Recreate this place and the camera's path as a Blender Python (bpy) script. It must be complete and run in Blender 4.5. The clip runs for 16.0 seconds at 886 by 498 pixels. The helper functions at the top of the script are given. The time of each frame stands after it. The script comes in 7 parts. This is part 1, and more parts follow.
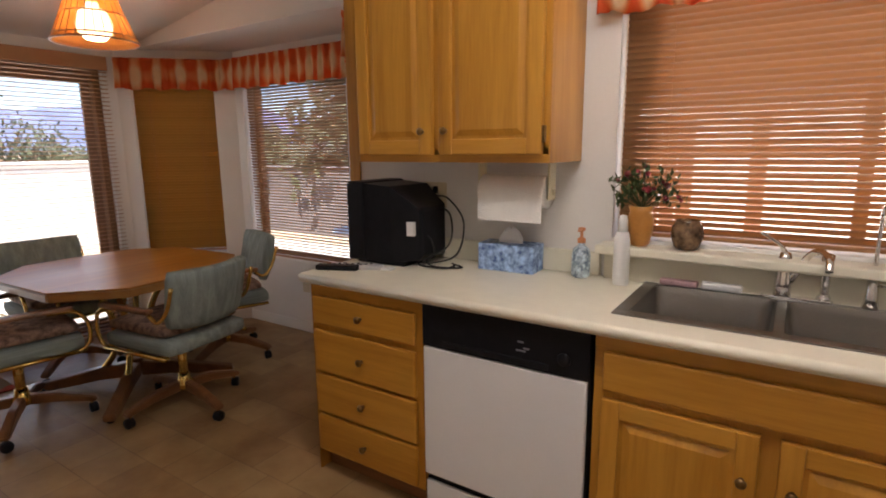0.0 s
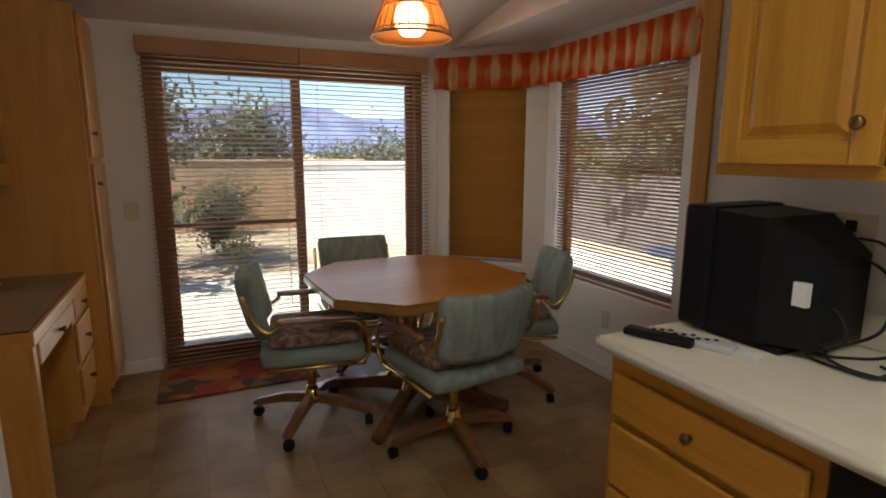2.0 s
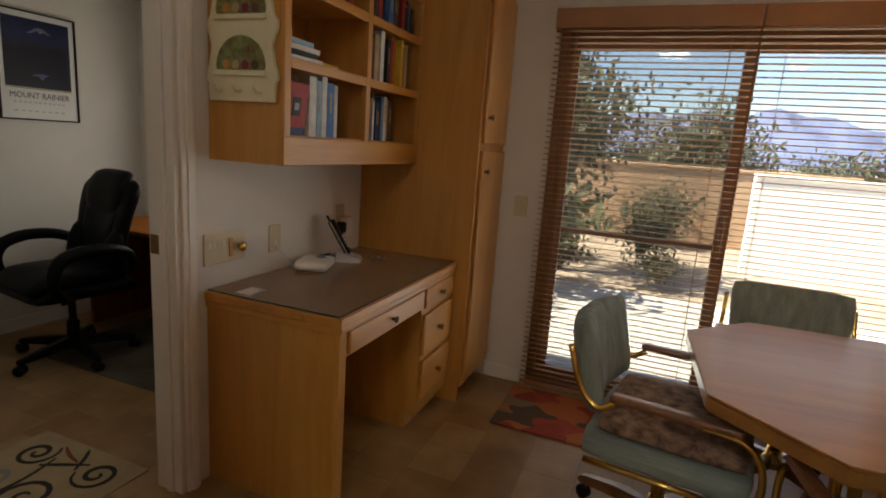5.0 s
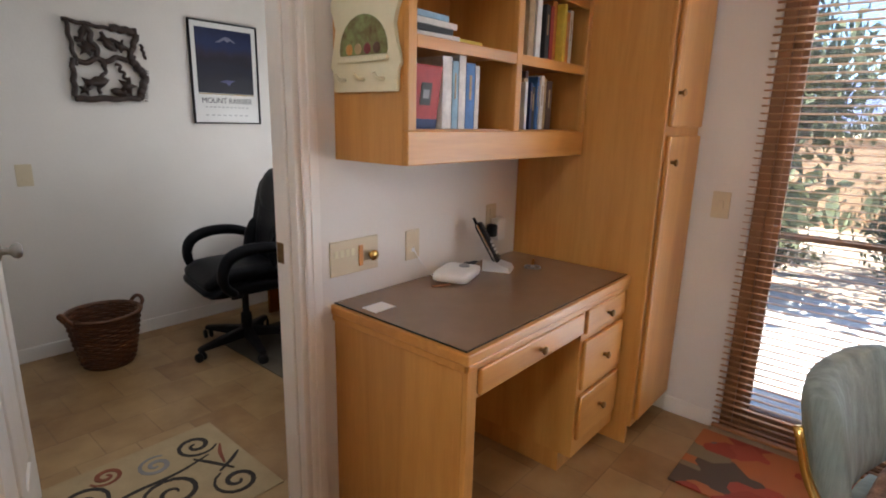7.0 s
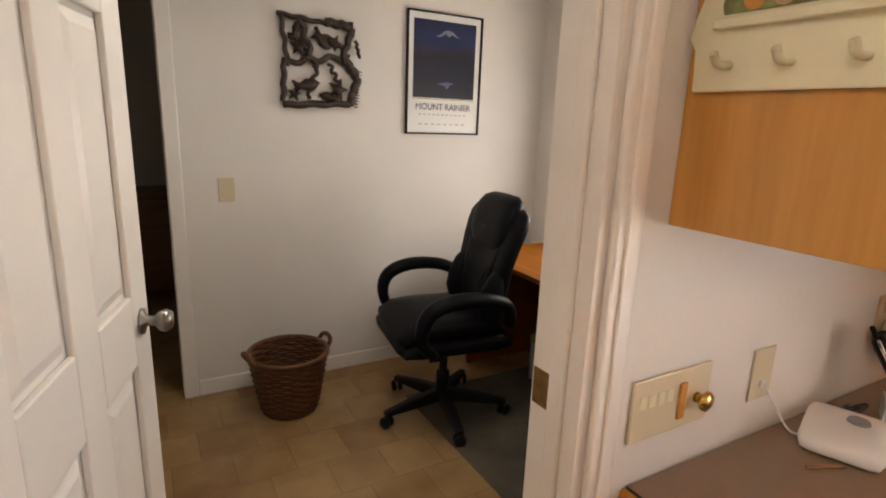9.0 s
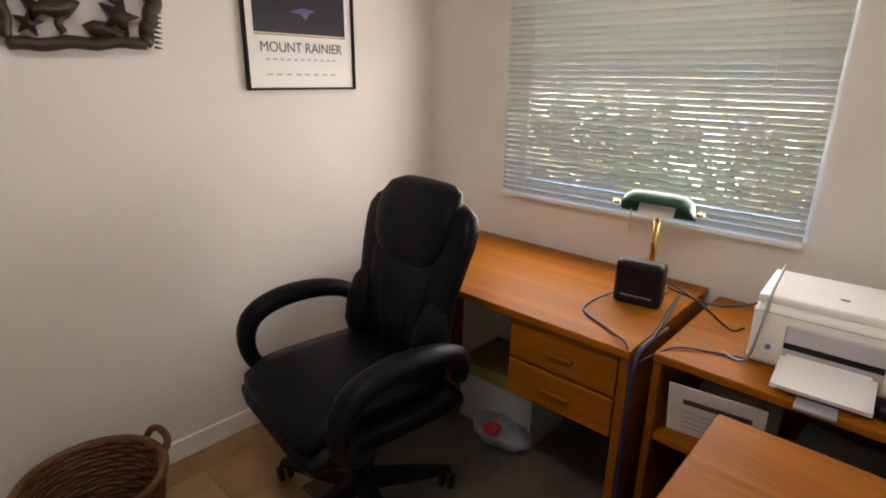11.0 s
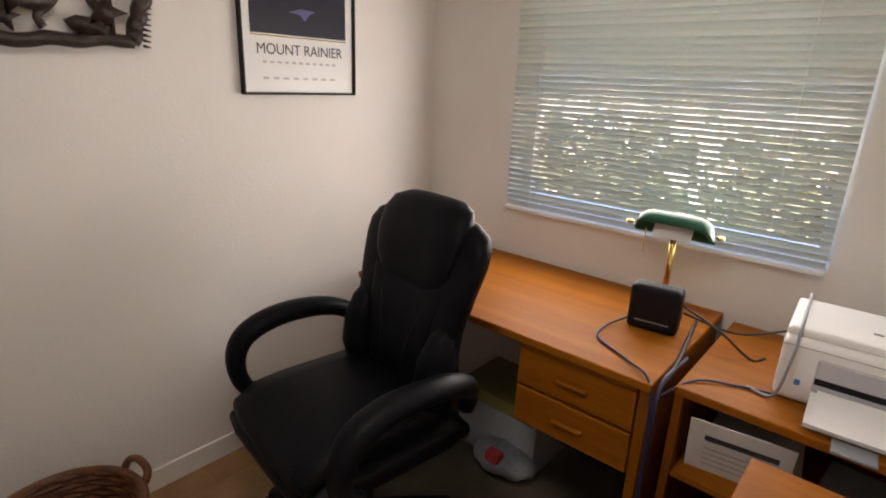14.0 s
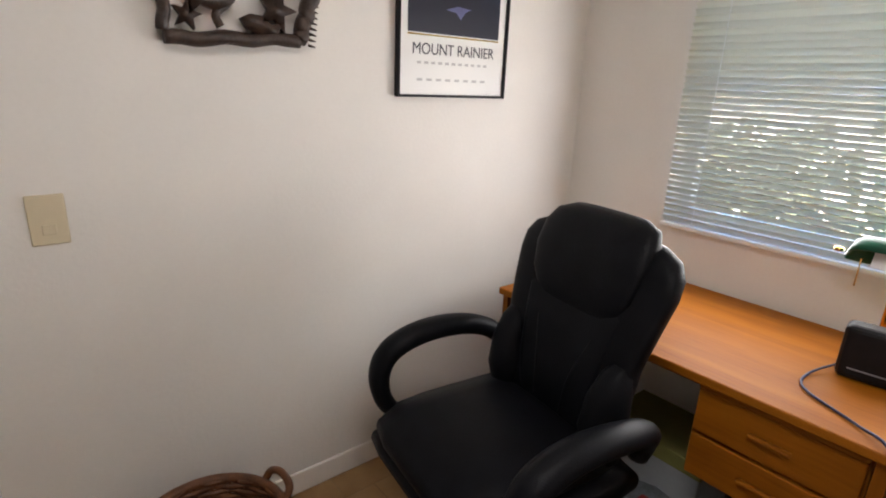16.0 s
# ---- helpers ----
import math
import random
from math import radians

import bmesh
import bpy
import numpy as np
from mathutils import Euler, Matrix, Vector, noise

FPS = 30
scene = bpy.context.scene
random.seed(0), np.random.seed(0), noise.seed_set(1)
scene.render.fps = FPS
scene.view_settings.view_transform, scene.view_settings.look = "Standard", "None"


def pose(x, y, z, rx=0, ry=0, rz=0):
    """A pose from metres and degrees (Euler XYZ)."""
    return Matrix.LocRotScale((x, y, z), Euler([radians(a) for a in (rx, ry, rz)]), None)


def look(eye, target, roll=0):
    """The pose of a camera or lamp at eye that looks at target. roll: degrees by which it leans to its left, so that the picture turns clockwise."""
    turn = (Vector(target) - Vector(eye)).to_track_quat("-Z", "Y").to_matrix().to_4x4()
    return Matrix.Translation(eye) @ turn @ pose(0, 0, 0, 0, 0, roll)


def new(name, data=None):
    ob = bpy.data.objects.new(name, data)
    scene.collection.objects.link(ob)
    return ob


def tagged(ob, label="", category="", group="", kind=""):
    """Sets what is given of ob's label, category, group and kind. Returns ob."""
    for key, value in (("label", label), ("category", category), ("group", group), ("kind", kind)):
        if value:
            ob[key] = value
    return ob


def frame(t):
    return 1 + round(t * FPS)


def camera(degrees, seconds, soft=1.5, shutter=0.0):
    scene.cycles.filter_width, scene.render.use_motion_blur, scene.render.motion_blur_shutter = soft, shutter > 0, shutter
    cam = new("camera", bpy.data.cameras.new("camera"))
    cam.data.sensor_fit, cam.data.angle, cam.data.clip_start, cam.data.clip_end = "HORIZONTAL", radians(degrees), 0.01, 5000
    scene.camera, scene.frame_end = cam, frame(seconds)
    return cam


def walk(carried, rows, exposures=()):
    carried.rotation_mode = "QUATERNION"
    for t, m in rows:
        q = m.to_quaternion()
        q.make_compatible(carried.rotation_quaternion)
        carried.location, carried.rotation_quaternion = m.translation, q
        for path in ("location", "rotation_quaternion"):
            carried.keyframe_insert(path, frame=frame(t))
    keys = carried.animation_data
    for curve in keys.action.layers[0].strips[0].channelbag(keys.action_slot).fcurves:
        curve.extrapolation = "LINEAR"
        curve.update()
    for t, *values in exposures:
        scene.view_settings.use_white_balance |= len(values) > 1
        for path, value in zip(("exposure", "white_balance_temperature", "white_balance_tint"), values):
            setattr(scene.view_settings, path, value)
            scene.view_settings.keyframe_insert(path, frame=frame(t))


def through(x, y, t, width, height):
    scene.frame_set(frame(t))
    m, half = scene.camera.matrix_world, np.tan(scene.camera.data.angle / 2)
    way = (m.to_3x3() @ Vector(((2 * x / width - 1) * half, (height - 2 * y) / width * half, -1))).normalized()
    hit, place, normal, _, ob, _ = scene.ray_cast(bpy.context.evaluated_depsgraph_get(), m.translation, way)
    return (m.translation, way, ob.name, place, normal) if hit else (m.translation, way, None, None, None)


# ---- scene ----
cam = camera(79.2, 16.0, soft=1.9)
ROWS = [
    (0, 0.000, 0.000, 1.425, 33.16, -10.61, -0.55),
    (0.5, -0.102, 0.161, 1.408, 43.15, -9.51, 1.05),
    (1, -0.232, 0.274, 1.406, 52.56, -11.34, 2.30),
    (1.5, -0.428, 0.377, 1.428, 56.15, -10.53, 0.06),
    (2, -0.574, 0.498, 1.426, 65.20, -10.08, 0.12),
    (2.5, -0.639, 0.580, 1.422, 70.93, -10.36, 1.68),
    (3, -0.700, 0.618, 1.416, 74.30, -11.65, 0.01),
    (3.5, -0.866, 0.653, 1.395, 76.83, -12.56, 0.78),
    (4, -1.120, 0.698, 1.406, 81.17, -12.98, -0.33),
    (4.5, -1.278, 0.850, 1.387, 97.60, -11.59, 2.16),
    (7, -1.821, 0.748, 1.402, 130.74, -13.46, 1.39),
    (7.5, -1.845, 0.572, 1.413, 133.48, -13.14, 1.09),
    (8, -1.931, 0.365, 1.422, 142.11, -13.90, 0.13),
    (8.5, -2.057, 0.160, 1.425, 151.62, -13.03, 2.62),
    (11, -2.494, -1.006, 1.410, 132.62, -18.04, 0.76),
    (11.5, -2.546, -1.024, 1.397, 127.03, -17.79, 1.83),
    (12, -2.581, -1.116, 1.399, 113.51, -17.29, 0.18),
    (12.5, -2.615, -1.133, 1.396, 99.86, -14.98, 1.18),
    (13, -2.613, -1.151, 1.386, 93.98, -14.88, 2.55),
    (13.5, -2.586, -1.151, 1.403, 112.51, -17.72, 2.29),
    (14, -2.527, -1.137, 1.423, 130.71, -17.59, 2.39),
    (14.5, -2.487, -1.110, 1.408, 140.45, -16.37, 1.90),
    (15, -2.463, -1.127, 1.402, 143.63, -16.95, 2.78),
    (15.5, -2.441, -1.264, 1.413, 140.26, -16.51, 3.29),
    (16, -2.483, -1.393, 1.398, 140.44, -17.32, 2.37),
]
# seconds, x, y, z, yaw to the left from +y, pitch, lean
EXPOSURES = [
    (0.0, 2.05, 6750, 18), (0.5, 1.72, 6900, 17), (1.0, 1.78, 6900, 15), (1.5, 1.82, 6800, 10), (2.0, 1.8, 6600, 7), (3.0, 1.8, 6700, 2), (3.5, 1.8, 7200, 7), (4.5, 1.75, 7400, 8),
    (7.0, 3.22, 5950, 11), (7.5, 3.6, 6150, 11), (8.0, 3.55, 6800, 14), (8.5, 3.45, 7200, 15), (11.0, 3.55, 6950, 17), (12.0, 3.7, 7100, 18), (13.0, 3.4, 6750, 15), (13.5, 3.1, 7500, 20), (14.0, 3.5, 6900, 17), (14.5, 3.7, 6500, 15), (16.0, 3.8, 6400, 14),
]
walk(cam, [(t, pose(x, y, z, 0, 0, yaw) @ pose(0, 0, 0, 90 + pitch) @ pose(0, 0, 0, 0, 0, roll)) for t, x, y, z, yaw, pitch, roll in ROWS], EXPOSURES)

# ---- daylight ----
world = bpy.data.worlds.new("sky")
scene.world = world
world.use_nodes = True
sky = world.node_tree.nodes.new("ShaderNodeTexSky")
sky.sky_type, sky.sun_disc, sky.sun_elevation, sky.sun_rotation = "NISHITA", False, radians(53.7), radians(162.6)
sky.altitude, sky.dust_density, sky.ozone_density = 1200, 0.3, 3.0
world.node_tree.links.new(sky.outputs[0], world.node_tree.nodes["Background"].inputs[0])
world.node_tree.nodes["Background"].inputs[1].default_value = 0.095


def lamp(name, kind, m, energy, color=(1, 1, 1), size=0.1, size_y=None):
    d = bpy.data.lights.new(name, kind)
    d.energy, d.color = energy, color
    if kind == "AREA":
        d.shape, d.size, d.size_y = "RECTANGLE", size, size_y or size
    elif kind == "POINT":
        d.shadow_soft_size = size
    ob = new(name, d)
    ob.matrix_world = m
    return ob


sun = lamp("sun", "SUN", look((0, 0, 8), (-0.22, 0.70, 7.0)), 5.0, (1, 0.95, 0.87))
sun.data.angle = radians(0.5)
# sky light standing in the window openings
lamp("sky_slider", "AREA", look((-4.43, 1.19, 1.05), (-2, 1.19, 1.05)), 3.2, (0.95, 0.98, 1), 1.7, 1.8)
lamp("sky_nook", "AREA", look((-3.18, 2.90, 1.27), (-3.18, 0, 1.1)), 1.1, (1, 0.97, 0.93), 1.0, 1.2)
lamp("sky_sink", "AREA", look((0.14, 2.195, 1.53), (0.14, 0, 1.5)), 4.6, (0.97, 0.98, 1), 1.2, 0.8)
lamp("sky_office", "AREA", look((-4.385, -1.84, 1.16), (-2, -1.84, 1.2)), 1.15, (1, 0.98, 0.95), 1.05, 0.42)

# fill lamps for kitchen and office, in assumed ceiling fixtures that stay unseen
lamp("office_fill_light", "AREA", look((-2.75, -1.60, 2.145), (-2.75, -1.599, 0)), 0.42, (1, 0.97, 0.92), 0.3, 0.3)
lamp("kitchen_fill_light", "AREA", look((-0.15, 0.80, 2.70), (-0.15, 0.81, 0)), 1.55, (1, 0.98, 0.95), 1.1, 0.3)

# ---- materials ----


def nodes_of(name):
    m = bpy.data.materials.new(name)
    m.use_nodes = True
    return m, m.node_tree.nodes, m.node_tree.links, m.node_tree.nodes["Principled BSDF"]


def shade(c, k):
    return (min(c[0] * k, 1), min(c[1] * k, 1), min(c[2] * k, 1), 1)


def mat(name, col, rough=0.5, metal=0.0, var=0.12, scale=6.0, bump=0.15, fine=90.0, stretch=(1, 1, 1), col2=None, coat=0.0, each=0.0, spec=0.5):
    """A painted, woven or cast surface: two scales of mottling and a fine relief."""
    m, n, l, p = nodes_of(name)
    p.inputs["Roughness"].default_value, p.inputs["Metallic"].default_value, p.inputs["Coat Weight"].default_value = rough, metal, coat
    p.inputs["Specular IOR Level"].default_value = spec
    tc, mp = n.new("ShaderNodeTexCoord"), n.new("ShaderNodeMapping")
    mp.inputs["Scale"].default_value = stretch
    l.new(tc.outputs["Object"], mp.inputs[0])
    a, b = n.new("ShaderNodeTexNoise"), n.new("ShaderNodeTexNoise")
    a.inputs["Scale"].default_value, b.inputs["Scale"].default_value = scale, fine
    a.inputs["Detail"].default_value, b.inputs["Detail"].default_value = 5, 2
    l.new(mp.outputs[0], a.inputs[0]), l.new(mp.outputs[0], b.inputs[0])
    mix = n.new("ShaderNodeMath")
    mix.operation = "MULTIPLY_ADD"
    mix.inputs[1].default_value, mix.inputs[2].default_value = 0.3, -0.15
    l.new(b.outputs[0], mix.inputs[0])
    add = n.new("ShaderNodeMath")
    l.new(a.outputs[0], add.inputs[0]), l.new(mix.outputs[0], add.inputs[1])
    if each:
        oi, k = n.new("ShaderNodeObjectInfo"), n.new("ShaderNodeMath")
        k.operation, k.inputs[1].default_value = "MULTIPLY_ADD", each
        l.new(oi.outputs["Random"], k.inputs[0]), l.new(add.outputs[0], k.inputs[2])
        add = k
    ramp = n.new("ShaderNodeValToRGB")
    ramp.color_ramp.elements[0].position, ramp.color_ramp.elements[1].position = 0.3, 0.7 + each
    ramp.color_ramp.elements[0].color = shade(col, 1 - var)
    ramp.color_ramp.elements[1].color = shade(col2 or col, 1 + var)
    l.new(add.outputs[0], ramp.inputs[0]), l.new(ramp.outputs[0], p.inputs["Base Color"])
    if bump:
        bp = n.new("ShaderNodeBump")
        bp.inputs["Strength"].default_value, bp.inputs["Distance"].default_value = bump, 0.004
        l.new(b.outputs[0], bp.inputs["Height"]), l.new(bp.outputs[0], p.inputs["Normal"])
    return m


def wood(name, dark, light, axis=2, rough=0.35, scale=9.0, coat=0.25, each=0.12):
    """Oak-like board: long grain along an axis, pores and a slow tint."""
    m, n, l, p = nodes_of(name)
    p.inputs["Coat Weight"].default_value, p.inputs["Coat Roughness"].default_value = coat, 0.25
    tc, mp, oi = n.new("ShaderNodeTexCoord"), n.new("ShaderNodeMapping"), n.new("ShaderNodeObjectInfo")
    s = [1.0, 1.0, 1.0]
    s[axis] = 0.07
    mp.inputs["Scale"].default_value = s
    off = n.new("ShaderNodeVectorMath")
    off.operation = "SCALE"
    off.inputs[0].default_value = (3.1, 7.7, 5.3)
    l.new(oi.outputs["Random"], off.inputs["Scale"]), l.new(off.outputs[0], mp.inputs["Location"])
    l.new(tc.outputs["Object"], mp.inputs[0])
    a, b, w = n.new("ShaderNodeTexNoise"), n.new("ShaderNodeTexNoise"), n.new("ShaderNodeTexNoise")
    for q, sc, de, di in ((a, scale, 3, 1.2), (b, scale * 12, 3, 0.3), (w, 1.6, 2, 0)):
        q.inputs["Scale"].default_value, q.inputs["Detail"].default_value, q.inputs["Distortion"].default_value = sc, de, di
        l.new(mp.outputs[0], q.inputs[0])
    m1, m2, m3 = n.new("ShaderNodeMath"), n.new("ShaderNodeMath"), n.new("ShaderNodeMath")
    for q, k in ((m1, 0.4), (m2, each)):
        q.operation, q.inputs[1].default_value = "MULTIPLY_ADD", k
    l.new(b.outputs[0], m1.inputs[0]), l.new(a.outputs[0], m1.inputs[2])
    l.new(oi.outputs["Random"], m2.inputs[0]), l.new(m1.outputs[0], m2.inputs[2])
    ramp = n.new("ShaderNodeValToRGB")
    ramp.color_ramp.elements[0].position, ramp.color_ramp.elements[1].position = 0.42, 0.95
    ramp.color_ramp.elements[0].color, ramp.color_ramp.elements[1].color = (*dark, 1), (*light, 1)
    l.new(m2.outputs[0], ramp.inputs[0]), l.new(ramp.outputs[0], p.inputs["Base Color"])
    r = n.new("ShaderNodeMapRange")
    r.inputs["To Min"].default_value, r.inputs["To Max"].default_value = rough * 0.75, rough * 1.35
    l.new(w.outputs[0], r.inputs[0]), l.new(r.outputs[0], p.inputs["Roughness"])
    bp = n.new("ShaderNodeBump")
    bp.inputs["Strength"].default_value, bp.inputs["Distance"].default_value = 0.12, 0.002
    l.new(b.outputs[0], bp.inputs["Height"]), l.new(bp.outputs[0], p.inputs["Normal"])
    return m


def glow(name, col, power):
    m, n, l, p = nodes_of(name)
    p.inputs["Base Color"].default_value = (*col, 1)
    p.inputs["Emission Color"].default_value, p.inputs["Emission Strength"].default_value = (*col, 1), power
    return m


def pane_mat(name, tint, gloss=0.06):
    m, n, l, p = nodes_of(name)
    n.remove(p)
    t, g, x = n.new("ShaderNodeBsdfTransparent"), n.new("ShaderNodeBsdfGlossy"), n.new("ShaderNodeMixShader")
    t.inputs[0].default_value, g.inputs["Roughness"].default_value = (*tint, 1), 0.03
    x.inputs[0].default_value = gloss
    l.new(t.outputs[0], x.inputs[1]), l.new(g.outputs[0], x.inputs[2]), l.new(x.outputs[0], n["Material Output"].inputs[0])
    return m


def slat_mat(name, col, through, rough=0.45):
    """A thin blind slat that lets a little light through."""
    m, n, l, p = nodes_of(name)
    p.inputs["Base Color"].default_value, p.inputs["Roughness"].default_value = (*col, 1), rough
    oi, mr = n.new("ShaderNodeObjectInfo"), n.new("ShaderNodeMapRange")
    mr.inputs["To Min"].default_value, mr.inputs["To Max"].default_value = 0.88, 1.1
    v = n.new("ShaderNodeVectorMath")
    v.operation, v.inputs[0].default_value = "SCALE", col
    l.new(oi.outputs["Random"], mr.inputs[0]), l.new(mr.outputs[0], v.inputs["Scale"]), l.new(v.outputs[0], p.inputs["Base Color"])
    t, x = n.new("ShaderNodeBsdfTranslucent"), n.new("ShaderNodeMixShader")
    t.inputs[0].default_value, x.inputs[0].default_value = (*col, 1), through
    l.new(p.outputs[0], x.inputs[1]), l.new(t.outputs[0], x.inputs[2]), l.new(x.outputs[0], n["Material Output"].inputs[0])
    return m


def weave_mat(name, col, gaps):
    """Open weave: translucent strands with gaps between them."""
    m = slat_mat(name, col, 0.6, 0.85)
    n, l = m.node_tree.nodes, m.node_tree.links
    t, x = n.new("ShaderNodeBsdfTransparent"), n.new("ShaderNodeMixShader")
    x.inputs[0].default_value = gaps
    out = n["Material Output"].inputs[0]
    l.new(out.links[0].from_socket, x.inputs[1]), l.new(t.outputs[0], x.inputs[2]), l.new(x.outputs[0], out)
    return m


def vinyl_mat():
    """Cushioned vinyl printed with stone tiles laid square and as diamonds, in worn beige and tan."""
    m, n, l, p = nodes_of("vinyl floor")
    tc = n.new("ShaderNodeTexCoord")
    br = n.new("ShaderNodeTexBrick")
    br.offset, br.squash = 0.5, 1.0
    br.inputs["Scale"].default_value, br.inputs["Brick Width"].default_value, br.inputs["Row Height"].default_value = 1.0, 0.23, 0.23
    br.inputs["Mortar Size"].default_value, br.inputs["Mortar Smooth"].default_value = 0.004, 0.6
    br.inputs["Color1"].default_value, br.inputs["Color2"].default_value, br.inputs["Mortar"].default_value = (0.22, 0.11, 0.04, 1), (0.40, 0.265, 0.12, 1), (0.18, 0.105, 0.045, 1)
    l.new(tc.outputs["Object"], br.inputs[0])
    a, b = n.new("ShaderNodeTexNoise"), n.new("ShaderNodeTexNoise")
    a.inputs["Scale"].default_value, a.inputs["Detail"].default_value, b.inputs["Scale"].default_value = 5.0, 6, 38.0
    l.new(tc.outputs["Object"], a.inputs[0]), l.new(tc.outputs["Object"], b.inputs[0])
    ramp = n.new("ShaderNodeValToRGB")
    ramp.color_ramp.elements[0].position, ramp.color_ramp.elements[1].position = 0.32, 0.68
    ramp.color_ramp.elements[0].color, ramp.color_ramp.elements[1].color = (0.18, 0.085, 0.026, 1), (0.43, 0.285, 0.13, 1)
    l.new(a.outputs[0], ramp.inputs[0])
    mx = n.new("ShaderNodeMix")
    mx.data_type = "RGBA"
    mx.inputs[0].default_value = 0.5
    l.new(br.outputs["Color"], mx.inputs[6]), l.new(ramp.outputs[0], mx.inputs[7]), l.new(mx.outputs[2], p.inputs["Base Color"])
    r = n.new("ShaderNodeMapRange")
    r.inputs["To Min"].default_value, r.inputs["To Max"].default_value = 0.28, 0.5
    l.new(b.outputs[0], r.inputs[0]), l.new(r.outputs[0], p.inputs["Roughness"])
    bp = n.new("ShaderNodeBump")
    bp.inputs["Strength"].default_value, bp.inputs["Distance"].default_value = 0.25, 0.002
    l.new(br.outputs["Fac"], bp.inputs["Height"])
    bp.invert = True
    l.new(bp.outputs[0], p.inputs["Normal"])
    return m


WALL = mat("wall paint", (0.74, 0.715, 0.675), 0.6, var=0.035, scale=2.5, bump=0.16, fine=75)
CEIL = mat("ceiling paint", (0.74, 0.70, 0.65), 0.8, var=0.03, scale=2, bump=0.35, fine=120)
TRIM = mat("white trim paint", (0.80, 0.78, 0.74), 0.35, var=0.03, scale=4, bump=0.04)
VINYL = vinyl_mat()
OAK_V = wood("honey oak upright", (0.37, 0.15, 0.012), (0.58, 0.275, 0.035), 2)
OAK_H = wood("honey oak level", (0.37, 0.15, 0.012), (0.58, 0.275, 0.035), 0)
PALE_V = wood("pale oak upright", (0.42, 0.18, 0.032), (0.58, 0.29, 0.068), 2, coat=0.1)
PALE_H = wood("pale oak level", (0.44, 0.18, 0.030), (0.60, 0.29, 0.062), 0, coat=0.15)
TABLE = wood("table laminate", (0.33, 0.125, 0.016), (0.48, 0.205, 0.03), 1, rough=0.34, coat=0.04, each=0.0)
LEGWOOD = wood("stained chair wood", (0.13, 0.05, 0.02), (0.26, 0.11, 0.04), 0, rough=0.3)
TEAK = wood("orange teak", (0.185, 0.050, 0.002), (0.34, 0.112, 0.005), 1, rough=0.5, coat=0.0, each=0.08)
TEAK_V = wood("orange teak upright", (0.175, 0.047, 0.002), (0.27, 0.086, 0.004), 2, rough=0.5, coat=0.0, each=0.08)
TABLE.node_tree.nodes["Principled BSDF"].inputs["Specular IOR Level"].default_value = 0.25
for m in (TEAK, TEAK_V):
    m.node_tree.nodes["Principled BSDF"].inputs["Specular IOR Level"].default_value = 0.18
COUNTER = mat("cream laminate", (0.78, 0.74, 0.60), 0.3, var=0.03, scale=14, bump=0.03)
STEEL = mat("brushed steel", (0.28, 0.265, 0.245), 0.32, 1.0, var=0.1, scale=3, bump=0.05, stretch=(1, 30, 1))
CHROME = mat("chrome", (0.75, 0.74, 0.72), 0.08, 1.0, var=0.02, bump=0)
BRASS = mat("polished brass", (0.72, 0.50, 0.16), 0.18, 1.0, var=0.1, scale=12, bump=0.02)
OLDBRASS = mat("antique brass", (0.25, 0.15, 0.06), 0.35, 1.0, var=0.25, scale=40, bump=0.1)
WHITE_AP = mat("white enamel", (0.80, 0.80, 0.80), 0.25, var=0.02, scale=2, bump=0.02)
BLACK_P = mat("black plastic", (0.008, 0.008, 0.010), 0.45, var=0.2, scale=30, bump=0.1, fine=300, spec=0.2)
BLACK_L = mat("black leather", (0.0045, 0.0048, 0.0065), 0.44, var=0.3, scale=14, bump=0.2, fine=220, spec=0.10)
RUBBER = mat("black rubber", (0.01, 0.01, 0.01), 0.55, var=0.2)
WHITE_P = mat("white plastic", (0.78, 0.78, 0.77), 0.35, var=0.02, bump=0.03)
GREY_P = mat("grey plastic", (0.25, 0.26, 0.28), 0.4, var=0.06, bump=0.05)
ALMOND = mat("almond plastic", (0.62, 0.54, 0.38), 0.4, var=0.04, bump=0.02)
IVORY = mat("ivory painted wood", (0.72, 0.68, 0.48), 0.5, var=0.05, scale=9, bump=0.08)
TEAL = mat("grey-teal striped upholstery", (0.25, 0.30, 0.285), 0.85, var=0.28, scale=26, bump=0.5, fine=260, stretch=(1, 1, 0.05), spec=0.2)
TEAL_H = mat("grey-teal seat upholstery", (0.25, 0.30, 0.285), 0.85, var=0.28, scale=26, bump=0.5, fine=260, stretch=(1, 0.05, 1), spec=0.2)
TAUPE = mat("taupe upholstery", (0.18, 0.16, 0.14), 0.9, var=0.12, scale=20, bump=0.5, fine=260, spec=0.2)
FLORAL = mat("brown floral cushion cloth", (0.15, 0.09, 0.07), 0.9, var=0.35, scale=28, bump=0.4, fine=200, col2=(0.30, 0.20, 0.15), spec=0.2)
BROWN_SLAT = slat_mat("brown blind slat", (0.42, 0.23, 0.105), 0.38)
BROWN_RAIL = mat("brown blind rail", (0.38, 0.185, 0.075), 0.45, var=0.06, bump=0.03)
GREY_SLAT = slat_mat("pale grey blind slat", (0.70, 0.69, 0.60), 0.34)
GLASS = pane_mat("window glass", (0.95, 0.97, 0.97))
SCREEN = pane_mat("dark insect screen", (0.74, 0.73, 0.72), 0.01)
TANFRAME = mat("brown anodised frame", (0.24, 0.12, 0.05), 0.5, 0.0, var=0.1, bump=0.03)
SHADE_SLAT = slat_mat("mustard-brown blind slat", (0.50, 0.285, 0.08), 0.5)
BRONZE = mat("bronze aluminium frame", (0.06, 0.04, 0.03), 0.4, 0.6, var=0.1, bump=0.03)
